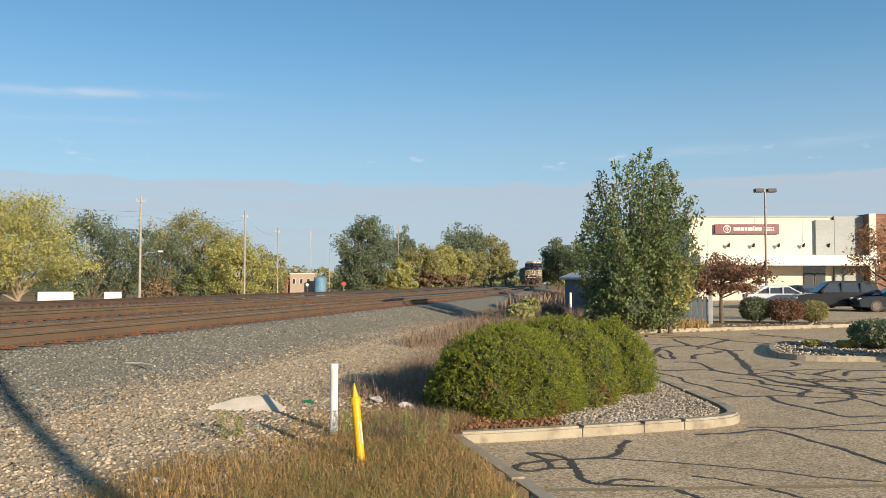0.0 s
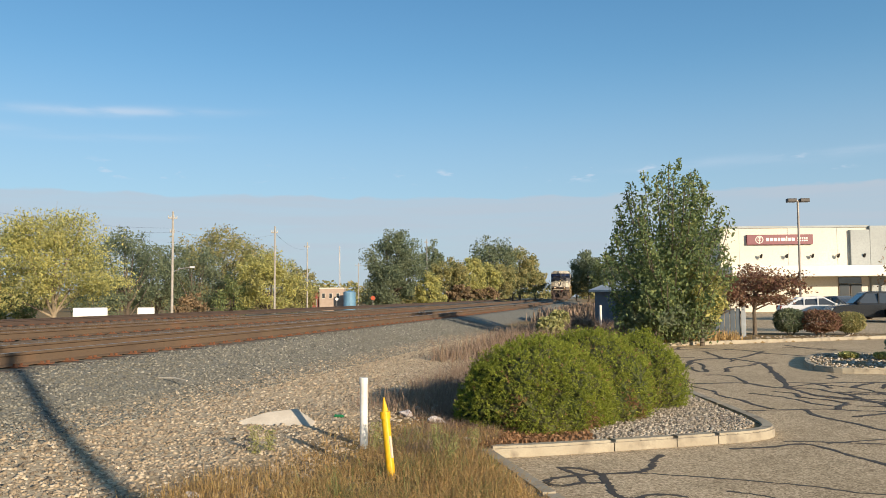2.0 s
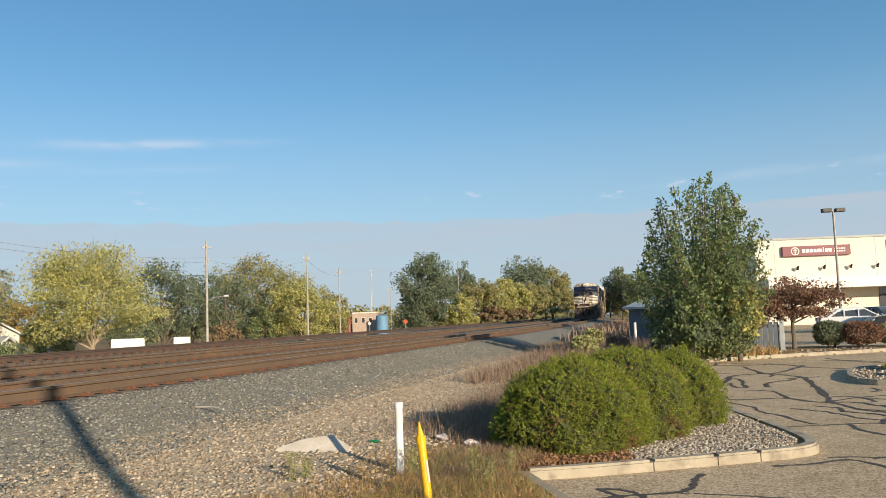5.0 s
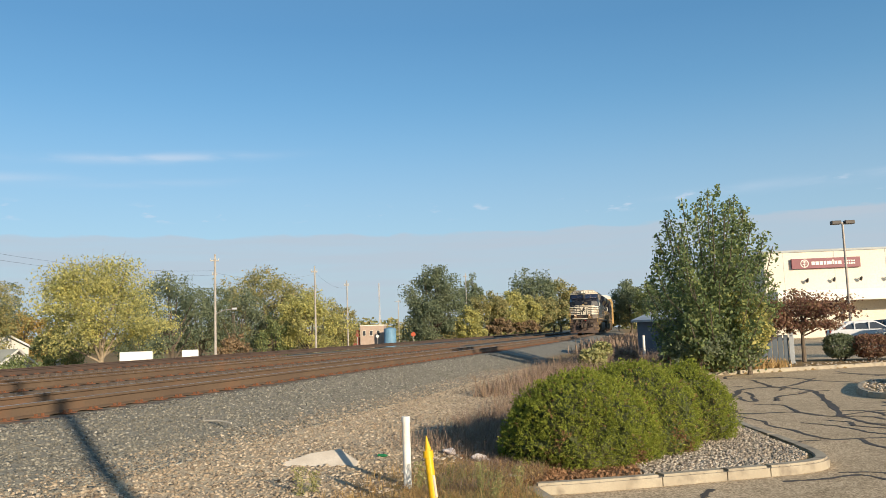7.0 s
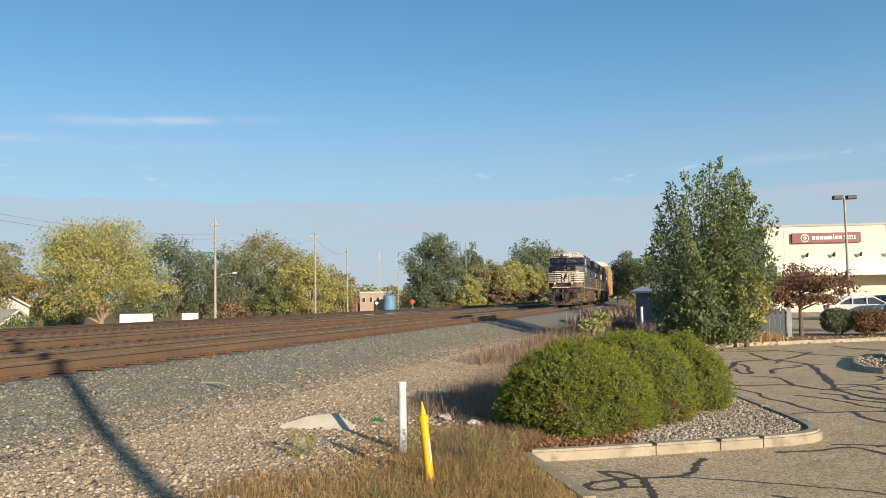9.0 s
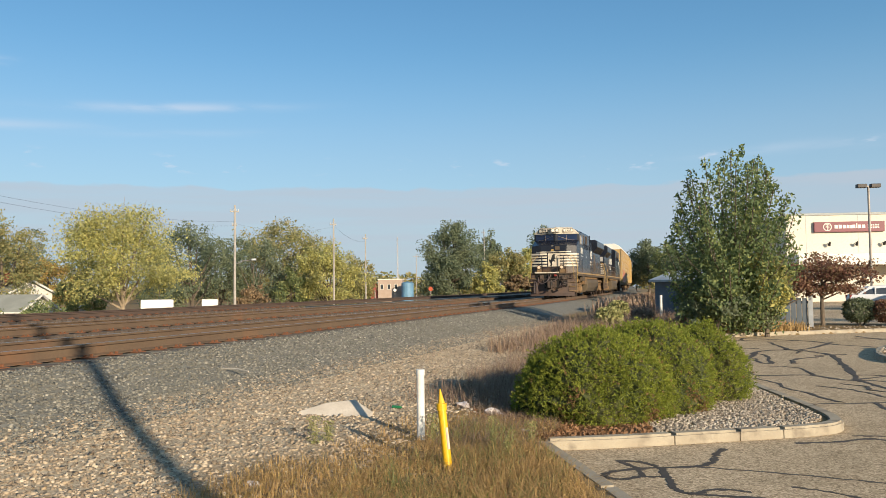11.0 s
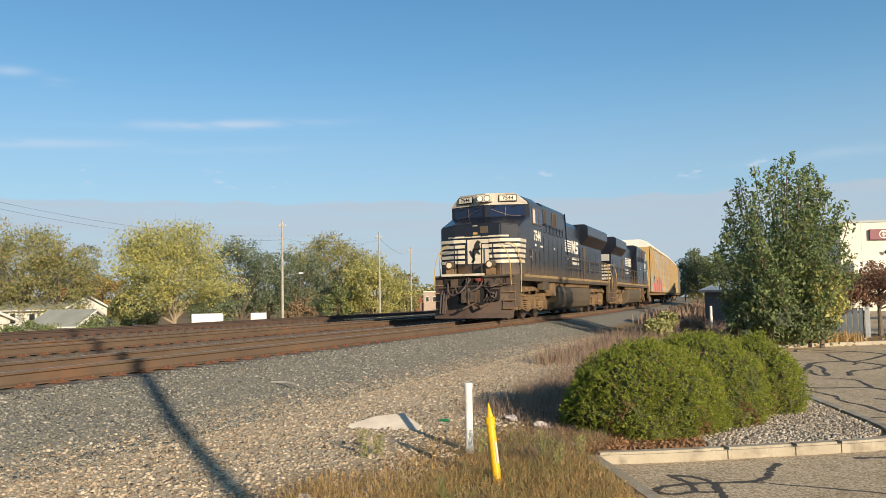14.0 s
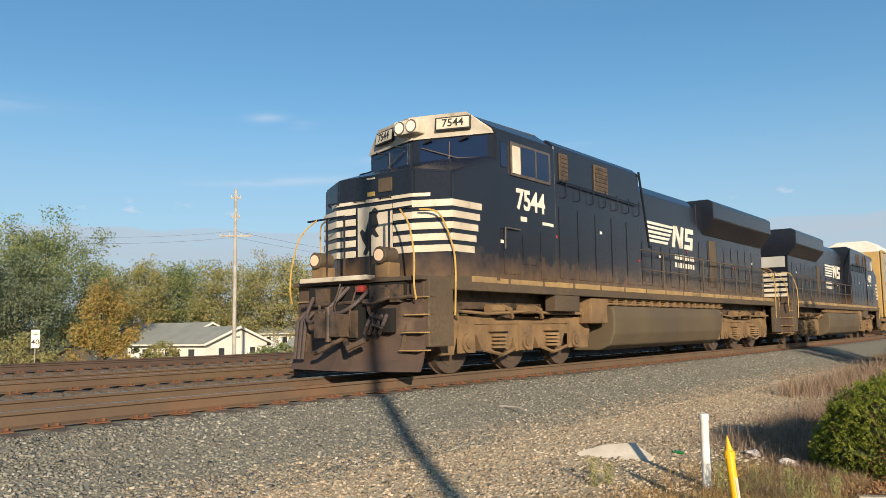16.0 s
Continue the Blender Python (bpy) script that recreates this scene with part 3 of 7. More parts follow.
# ---- loose stones ----
def stones(name, s, p, size, mat, label, zoff=0.0, world_xy=None, z=None, flat=0.58):
    n = len(size)
    if world_xy is None:
        x, y = s * math.sin(HEAD) - p * math.cos(HEAD), s * math.cos(HEAD) + p * math.sin(HEAD)
        z, q = ground_z(s, p)
        z = z + waves(s, p, q)[1]
    else:
        x, y = world_xy
    c = np.array([(i, j, k) for k in (-1, 1) for j in (-1, 1) for i in (-1, 1)], float)
    V = c[None] * RNG.uniform(0.35, 1.0, (n, 8, 3)) * size[:, None, None] * np.array([0.5, 0.5, 0.5 * flat])
    V *= RNG.uniform(0.65, 1.35, (n, 1, 3))
    ang, tilt = RNG.uniform(0, 6.283, n), RNG.normal(0, 0.5, n)
    ca, sa, ct, st = np.cos(ang), np.sin(ang), np.cos(tilt), np.sin(tilt)
    X, Y, Z = V[..., 0].copy(), V[..., 1].copy(), V[..., 2].copy()
    Y, Z = Y * ct[:, None] - Z * st[:, None], Y * st[:, None] + Z * ct[:, None]
    X, Y = X * ca[:, None] - Y * sa[:, None], X * sa[:, None] + Y * ca[:, None]
    V = np.stack([X + x[:, None], Y + y[:, None], Z + (z + size * 0.05 + zoff)[:, None]], -1).reshape(-1, 3).astype(np.float32)
    f = np.array([(4, 5, 7, 6), (0, 1, 5, 4), (1, 3, 7, 5), (3, 2, 6, 7), (2, 0, 4, 6)])
    F = (np.arange(n)[:, None, None] * 8 + f[None]).reshape(-1, 4).astype(np.int32)
    me = bpy.data.meshes.new(name)
    me.vertices.add(len(V))
    me.vertices.foreach_set("co", V.ravel())
    me.loops.add(F.size)
    me.loops.foreach_set("vertex_index", F.ravel())
    me.polygons.add(len(F))
    me.polygons.foreach_set("loop_start", np.arange(0, F.size, 4, dtype=np.int32))
    me.update(calc_edges=True)
    me.materials.append(mat)
    return tagged(new(name, me), label, "gravel", kind="stuff")


def spread(n, smax, plo, phi, k):
    s = 1.2 + (smax - 1.2) * RNG.random(n) ** k
    back = RNG.random(n) < 0.12
    s[back] = 1.2 - 6.2 * RNG.random(int(back.sum())) ** 1.5
    return s, RNG.uniform(plo, phi, n)


s_, p_ = spread(43000, 34, 5.5, 8.22, 1.75)
stones("ballast", s_, p_, RNG.uniform(0.024, 0.052, len(s_)), M["stone_grey"], "grey crushed stone ballast on the railway shoulder")
s_, p_ = spread(5000, 22, 8.75, 10.0, 1.2)
stones("ballast", s_, p_, RNG.uniform(0.04, 0.075, len(s_)), M["stone_grey"], "grey crushed stone ballast between the rails", -0.02)
s_, p_ = spread(54000, 26, 2.2, 6.3, 2.0)
keep = RNG.random(len(s_)) < np.clip((p_ - 2.1) / 0.9, 0, 1) * np.clip((6.5 - p_) / 0.7, 0, 1)
s_, p_ = s_[keep], p_[keep]
stones("limestone_chips", s_, p_, 0.016 + 0.038 * RNG.random(len(s_)) ** 1.5, M["stone_tan"], "pale tan limestone chips beside the ballast")


def in_poly(n, poly):
    a = np.array(poly)
    x, y = RNG.uniform(a[:, 0].min(), a[:, 0].max(), n), RNG.uniform(a[:, 1].min(), a[:, 1].max(), n)
    k = inside(poly, x, y)
    return x[k], y[k]


BED = [(0.2, 8.36), (0.8, 8.5), (1.5, 8.73), (2.6, 9.1), (3.05, 9.28), (3.3, 9.48), (3.42, 9.8), (3.45, 10.3), (3.43, 11.5), (3.4, 13.1), (3.62, 15), (4.2, 18.5), (5.6, 25.7), (4.0, 25), (2, 13), (0.4, 9.6)]
sheet("gravel_bed", BED, 0.09, M["ground"], "soil under the corner planting", "planting bed")
x_, y_ = in_poly(19000, [(0.9, 8.62), (1.5, 8.82), (2.6, 9.19), (3.0, 9.37), (3.24, 9.55), (3.35, 9.85), (3.38, 10.3), (3.34, 13), (2.8, 13), (1.4, 9.6)])
stones("landscape_gravel", None, None, RNG.uniform(0.018, 0.042, len(x_)), M["stone_white"], "white and buff landscaping stones inside the kerb", 0, (x_, y_), np.full(len(x_), 0.095))
x_, y_ = in_poly(3500, ISL[:-1])
stones("landscape_gravel", None, None, RNG.uniform(0.04, 0.09, len(x_)), M["stone_white"], "buff landscaping stones on the car park island", 0, (x_, y_), np.full(len(x_), 0.1))
x_, y_ = in_poly(3500, [(7.5, 26.7), (16.7, 30.6), (30, 36), (30, 38.5), (17, 33), (7.5, 29)])
stones("landscape_gravel", None, None, RNG.uniform(0.05, 0.11, len(x_)), M["stone_white"], "buff landscaping stones along the far planting strip", 0, (x_, y_), np.full(len(x_), 0.05))


# ---- railway ----
def track(pc, smin, smax, rail_mats, label, pieces):
    t = empty("railway_track")
    tagged(t, label, "railway track", kind="structure")
    ss = list(np.arange(smin, 60, 4.0)) + list(np.arange(60, smax, 10.0))
    prof = [(-0.076, 0), (0.076, 0), (0.076, 0.012), (0.014, 0.035), (0.010, 0.135), (0.036, 0.15), (0.037, 0.178), (0.030, 0.186), (-0.030, 0.186), (-0.037, 0.178), (-0.036, 0.15), (-0.010, 0.135), (-0.014, 0.035), (-0.076, 0.012)]
    for side in (-1, 1):
        bm = bmesh.new()
        rows = [[bm.verts.new((*trk(s, pc + side * 0.755 + a), RAIL - 0.186 + b)) for a, b in prof] for s in ss]
        n = len(prof)
        for r0, r1 in zip(rows, rows[1:]):
            for i in range(n):
                f = bm.faces.new((r0[i], r0[(i + 1) % n], r1[(i + 1) % n], r1[i]))
                if i == 7:
                    f.material_index = 1
        bm.faces.new(rows[0])
        bm.faces.new(rows[-1])
        bmesh.ops.recalc_face_normals(bm, faces=bm.faces[:])
        part("rail", bm, rail_mats, t)
    tie = plate = None
    step = 0.52
    far = bmesh.new()
    for i, s in enumerate(np.arange(smin, pieces, step)):
        h = HEAD - math.atan(max(0, s - 25) / 1500)
        m = Matrix.Translation((*trk(s, pc), 0)) @ Matrix.Rotation(-h, 4, "Z")
        if i < 140:
            if tie is None:
                tie = part("tie", bev(box(bmesh.new(), -1.3, 1.3, -0.11, 0.11, 0.52, 0.695), 0.008, 1), M["tie"], t)
                b2 = bmesh.new()
                box(b2, -0.19, 0.19, -0.1, 0.1, 0.695, 0.709)
                for a, b in ((-0.105, 0.06), (-0.105, -0.06), (0.105, 0.06), (0.105, -0.06)):
                    box(b2, a - 0.018, a + 0.018, b - 0.014, b + 0.014, 0.705, 0.742)
                plate = part("tie_plate", b2, M["plate"], t)
                o, p1 = tie, plate
                p2 = new("tie_plate", plate.data)
            else:
                o, p1, p2 = new("tie", tie.data), new("tie_plate", plate.data), new("tie_plate", plate.data)
            jit = Matrix.Rotation(random.uniform(-0.012, 0.012), 4, "Z") @ Matrix.Translation((random.uniform(-0.04, 0.04), 0, random.uniform(-0.012, 0.004)))
            o.parent = p1.parent = p2.parent = t
            o.matrix_basis = m @ jit
            p1.matrix_basis, p2.matrix_basis = m @ Matrix.Translation((-0.755, 0, 0)), m @ Matrix.Translation((0.755, 0, 0))
        else:
            tmp = bmesh.new()
            box(tmp, -1.3, 1.3, -0.11, 0.11, 0.52, 0.695)
            tmp.transform(m)
            me = bpy.data.meshes.new("tmp")
            tmp.to_mesh(me)
            far.from_mesh(me)
            bpy.data.meshes.remove(me)
            tmp.free()
    if len(far.verts):
        tagged(part("far_ties", far, M["tie"], t), kind="stuff")
    else:
        far.free()
    return t


track(PC, -16, 460, [M["rail"], M["railtop"]], "rusty steel rails on timber ties, the nearest track", 68)
track(14.75, -16, 460, [M["rail"], M["railtop"]], "rusty steel rails on timber ties, the middle track", 50)
track(22.3, -16, 460, [M["raildark"], M["raildark"]], "dark little-used rails on timber ties, the farthest track", 40)


# ---- plants ----
def rand_dirs(n, rng):
    v = rng.normal(size=(n, 3))
    return v / np.linalg.norm(v, axis=1)[:, None]


def leaf_quads(c, size, rng, aspect=0.55, droop=0.0):
    n = len(c)
    u = rand_dirs(n, rng)
    u[:, 2] -= droop
    u /= np.linalg.norm(u, axis=1)[:, None]
    w = np.cross(u, rand_dirs(n, rng))
    w /= np.linalg.norm(w, axis=1)[:, None] + 1e-9
    L = (size * rng.uniform(0.6, 1.4, n))[:, None]
    return np.stack([c - u * L, c + w * L * aspect - u * L * 0.1, c + u * L, c - w * L * aspect - u * L * 0.1], 1)


def crown_points(n, clumps, r, rng, shape="round", hollow=0.45, spread_=0.2, low=-0.75):
    """Leaf places in a crown of half-sizes r, gathered in clumps and uneven at its outline."""
    d = rand_dirs(clumps * 3, rng)
    d = d[d[:, 2] > low][:clumps]
    rad = hollow + (1 - hollow) * rng.random(len(d)) ** 0.6
    rad *= rng.uniform(0.8, 1.12, len(d))
    k = d * rad[:, None]
    if shape == "cone":
        t = (k[:, 2] + 1) / 2
        k[:, :2] *= (1.25 * np.clip(1 - t, 0, 1) ** 0.75 + 0.12)[:, None]
    elif shape == "egg":
        t = (k[:, 2] + 1) / 2
        k[:, :2] *= (1.1 - 0.45 * t)[:, None]
    pick = rng.integers(0, len(k), n)
    sz = rng.uniform(0.6, 1.3, len(k))
    p = k[pick] + np.clip(rng.normal(0, spread_, (n, 3)), -1.7 * spread_, 1.7 * spread_) * sz[pick][:, None] * np.array([1, 1, 0.75])
    return p * np.array(r), k * np.array(r)


def tree(x, y, z0, h, w, leaf, label, n=3500, size=0.22, shape="round", trunk=0.28, clumps=46, bark="bark", seed=1, bare=0, name="tree", cat="tree", hollow=0.45, spread_=0.2, trunk_r=None, group=""):
    rng = np.random.default_rng(seed)
    t = empty(name, pose(x, y, z0))
    tagged(t, label, cat, group)
    ch = h * (1 - trunk) / 2
    cz = h - ch
    pts, k = crown_points(n, clumps, (w / 2, w / 2, ch), rng, shape, hollow, spread_)
    tr = trunk_r or h * 0.022
    bm = bmesh.new()
    top = Vector((rng.normal(0, 0.02) * h, rng.normal(0, 0.02) * h, cz + ch * 0.3))
    mid = Vector((rng.normal(0, 0.01) * h, rng.normal(0, 0.01) * h, h * trunk))
    cyl(bm, (0, 0, -0.15), (0, 0, 0.1), tr * 1.6, tr * 1.2, 9)
    cyl(bm, (0, 0, 0.1), mid, tr * 1.2, tr * 0.95, 9)
    cyl(bm, mid, top, tr * 0.95, tr * 0.3, 8)
    part("trunk", bm, M[bark], t)
    for i in range(min(14, len(k))):
        e = Vector(k[i]) * 0.92 + Vector((0, 0, cz))
        b0 = mid.lerp(top, rng.uniform(0, 0.6))
        m1 = b0.lerp(e, 0.5) + Vector((0, 0, -0.05 * h * rng.random()))
        lb = cyl(bmesh.new(), b0, m1, tr * 0.45, tr * 0.28, 6)
        cyl(lb, m1, e, tr * 0.28, tr * 0.08, 5)
        part("limb", lb, M[bark], t)
    for i in range(bare):
        e = Vector(k[rng.integers(0, len(k))]) * rng.uniform(1.0, 1.15) + Vector((0, 0, cz + 0.1 * h))
        part("twig", cyl(bmesh.new(), e * 0.7 + Vector((0, 0, 0.28 * cz)), e, tr * 0.1, tr * 0.03, 4), M[bark], t)
    pts[:, 2] += cz
    pts[:, 2] = np.maximum(pts[:, 2], 0.06 * h)
    quads("crown", leaf_quads(pts, np.full(n, size), rng), M[leaf], t)
    return t


def grass(name, x, y, z, h, mat, label, rng, w=0.006, lean=0.35, cat="grass"):
    """Single blades, each a bent tapering strip of two faces."""
    n = len(x)
    a = rng.uniform(0, 6.283, n)
    H = h * rng.uniform(0.4, 1.25, n)
    d = np.stack([np.cos(a), np.sin(a), 0 * a], 1)
    sd = np.stack([-np.sin(a), np.cos(a), 0 * a], 1) * (w * rng.uniform(0.6, 1.5, n))[:, None]
    base = np.stack([x, y, z], 1)
    ln = rng.normal(0, lean, n) * H
    m = base + d * (ln * 0.35)[:, None]
    m[:, 2] += H * 0.6
    tp = base + d * ln[:, None]
    tp[:, 2] += H * 0.95
    Q1 = np.stack([base - sd, base + sd, m + sd * 0.7, m - sd * 0.7], 1)
    Q2 = np.stack([m - sd * 0.7, m + sd * 0.7, tp + sd * 0.15, tp - sd * 0.15], 1)
    return tagged(quads(name, np.concatenate([Q1, Q2]), mat), label, cat, kind="stuff")

def smooth3(pts, k=5):
    out = []
    n = len(pts)
    for i in range(n - 1):
        p0, p1, p2, p3 = (Vector(pts[max(0, min(n - 1, j))]) for j in (i - 1, i, i + 1, i + 2))
        for u in np.arange(k) / k:
            out.append(0.5 * (2 * p1 + (p2 - p0) * u + (2 * p0 - 5 * p1 + 4 * p2 - p3) * u * u + (3 * p1 - p0 - 3 * p2 + p3) * u ** 3))
    out.append(Vector(pts[-1]))
    return [tuple(q) for q in out]


# ---- train ----
# the slight blue in the black stands for sky reflected in the paint
M["black"] = material("dusty_black_sky_tinted", (0.010, 0.012, 0.019), 0.26, vary=(0.014, 0.016, 0.023), scale=0.7, fine=14, bump=0.03, spec=0.4, spots=(0.03, 0.028, 0.026), spot_lo=0.66, spot_hi=0.95, spot_scale=1.1)


def dust_lower(m, lo, hi, amount, col):
    """Road dust settled on the lower body, thinning out upwards in uneven streaks."""
    nt = m.node_tree
    N, L = nt.nodes.new, nt.links.new
    b = next(n for n in nt.nodes if n.type == "BSDF_PRINCIPLED")
    src = b.inputs["Base Color"].links[0].from_socket
    tc, sep, no, mr, mm, mx = N("ShaderNodeTexCoord"), N("ShaderNodeSeparateXYZ"), N("ShaderNodeTexNoise"), N("ShaderNodeMapRange"), N("ShaderNodeMath"), N("ShaderNodeMix")
    mp = N("ShaderNodeMapping")
    mp.inputs["Scale"].default_value = (0.9, 0.9, 0.7)
    L(tc.outputs["Object"], sep.inputs[0])
    L(tc.outputs["Object"], mp.inputs[0])
    L(mp.outputs[0], no.inputs[0])
    no.inputs["Detail"].default_value = 6.0
    mm.operation = "MULTIPLY_ADD"
    L(no.outputs[0], mm.inputs[0])
    mm.inputs[1].default_value = 0.7
    L(sep.outputs[2], mm.inputs[2])
    L(mm.outputs[0], mr.inputs[0])
    for i, v in enumerate((lo + 0.35, hi + 0.35, amount, 0.0)):
        mr.inputs[i + 1].default_value = v
    mx.data_type = "RGBA"
    L(mr.outputs[0], mx.inputs[0])
    L(src, mx.inputs[6])
    mx.inputs[7].default_value = (*col, 1)
    L(mx.outputs[2], b.inputs["Base Color"])


dust_lower(M["black"], 1.45, 2.15, 0.85, (0.16, 0.098, 0.05))
M["blackdust"] = material("road_dusted_black_paint", (0.065, 0.048, 0.032), 0.7, vary=(0.105, 0.073, 0.043), scale=0.9, fine=14, bump=0.1)
M["grime"] = material("brown_road_grime", (0.215, 0.135, 0.064), 0.9, vary=(0.125, 0.078, 0.04), scale=2.6, fine=22, bump=0.3, spots=(0.05, 0.04, 0.03), spot_lo=0.58, spot_hi=0.75, spot_scale=2.2)
# oily rust brown, also darkened for the shade under the frame and pilot
M["darkpilot"] = material("oily_brown_steel_with_shade", (0.06, 0.042, 0.03), 0.65, vary=(0.10, 0.065, 0.042), scale=4, fine=25, bump=0.3, spots=(0.02, 0.017, 0.014), spot_lo=0.5, spot_hi=0.65, spot_scale=5)
# flat black that stands for the shade inside openings
M["recess"] = material("recess_shade_black", (0.008, 0.007, 0.006), 0.9, bump=0)
M["tank"] = material("dusty_fuel_tank", (0.105, 0.078, 0.045), 0.7, vary=(0.075, 0.057, 0.036), scale=0.8, fine=18, bump=0.1, spots=(0.06, 0.05, 0.04), spot_lo=0.6, spot_hi=0.85, spot_scale=0.9)
M["plow"] = material("rust_stained_plow_steel", (0.085, 0.052, 0.036), 0.7, vary=(0.055, 0.038, 0.03), scale=1.4, fine=18, bump=0.2, spots=(0.16, 0.11, 0.07), spot_lo=0.6, spot_hi=0.8, spot_scale=1.8)
M["cream"] = material("soiled_white_paint", (0.62, 0.56, 0.45), 0.5, vary=(0.46, 0.39, 0.29), scale=1.8, fine=20, bump=0.05, spots=(0.22, 0.17, 0.12), spot_lo=0.62, spot_hi=0.8, spot_scale=3.5)
M["browpaint"] = material("sooty_white_paint", (0.50, 0.45, 0.37), 0.55, vary=(0.36, 0.31, 0.24), scale=2.2, fine=20, bump=0.05, spots=(0.12, 0.10, 0.08), spot_lo=0.56, spot_hi=0.74, spot_scale=3.0)
M["logo"] = material("white_lettering", (0.74, 0.71, 0.62), 0.5, vary=(0.6, 0.55, 0.46), scale=2, bump=0)
M["yellowrail"] = material("yellow_handrail_paint", (0.50, 0.32, 0.08), 0.5, vary=(0.36, 0.24, 0.08), scale=3, bump=0.05)
M["stripe"] = material("dirty_reflective_stripe", (0.38, 0.25, 0.10), 0.6, vary=(0.16, 0.11, 0.06), scale=2.2, fine=12, bump=0)
M["steel"] = material("worn_steel", (0.20, 0.17, 0.15), 0.5, metal=0.6, vary=(0.12, 0.09, 0.07), scale=5, bump=0.1)
M["shedgrey"] = material("grey_end_panel_paint", (0.42, 0.41, 0.38), 0.6, vary=(0.32, 0.31, 0.29), scale=1.5, bump=0)
M["wheel"] = material("worn_wheel_steel", (0.13, 0.09, 0.065), 0.6, metal=0.3, vary=(0.08, 0.06, 0.05), scale=3, bump=0.1)
M["rubber"] = material("grey_rubber_hose", (0.055, 0.045, 0.042), 0.7, vary=(0.09, 0.06, 0.055), scale=6, bump=0.1)
M["red"] = material("dull_red_paint", (0.30, 0.035, 0.025), 0.6, scale=5)
M["boardtext"] = material("black_lettering", (0.02, 0.02, 0.02), 0.6, bump=0)
M["lampglass"] = glow("lit_headlamp_lens", (1.0, 0.84, 0.62), 0.62)
M["ditch"] = glow("lit_ditch_lamp_lens", (1.0, 0.66, 0.40), 0.5)


def glassmat(name, col, rough=0.08, spec=0.8):
    m = bpy.data.materials.new(name)
    m.use_nodes = True
    b = m.node_tree.nodes["Principled BSDF"]
    b.inputs["Base Color"].default_value = (*col, 1)
    b.inputs["Roughness"].default_value = rough
    b.inputs["Specular IOR Level"].default_value = spec
    return m


M["glass"] = glassmat("dark_cab_glass", (0.010, 0.020, 0.055), 0.06, 0.35)
# base lifted to grey in place of reflections on the panes
M["carglass"] = glassmat("dark_glass_with_reflection", (0.05, 0.055, 0.06), 0.05, 1.0)


def lettering(name, text, size, mat, parent, m, label="", bold=0.012):
    cu = bpy.data.curves.new(name, "FONT")
    cu.body, cu.size, cu.extrude, cu.align_x, cu.align_y, cu.offset = text, size, 0.003, "CENTER", "CENTER", bold * size
    tmp = bpy.data.objects.new("tmp", cu)
    scene.collection.objects.link(tmp)
    me = bpy.data.meshes.new_from_object(tmp.evaluated_get(bpy.context.evaluated_depsgraph_get()))
    bpy.data.objects.remove(tmp)
    me.materials.clear()
    me.materials.append(mat)
    ob = new(name, me)
    ob.parent = parent
    ob.matrix_basis = m
    if label:
        ob["label"] = label
    return ob


def side_m(x, y, z, left=True):
    """Lettering on the side of a vehicle that faces +y (left) or -y."""
    return pose(x, y, z, 90, 0, 180 if left else 0)


WHEELS = []      # (wheelset, its place on its truck, the direction in which it rolls)


def wheelset(truck, x, sign):
    bm = bmesh.new()
    for sd in (-1, 1):
        cyl(bm, (0, sd * 0.69, 0), (0, sd * 0.82, 0), 0.53, n=28)
        cyl(bm, (0, sd * 0.66, 0), (0, sd * 0.69, 0), 0.56, n=28)
        cyl(bm, (0, sd * 0.82, 0), (0, sd * 0.835, 0), 0.40, n=20)
        cyl(bm, (0, sd * 0.83, 0), (0, sd * 0.95, 0), 0.13, n=12)
    cyl(bm, (0, -0.7, 0), (0, 0.7, 0), 0.1, n=10)
    w = part("wheelset", bm, M["wheel"], truck)
    w.matrix_basis = pose(x, 0, 0.53)
    WHEELS.append((w, x, sign))
    return w


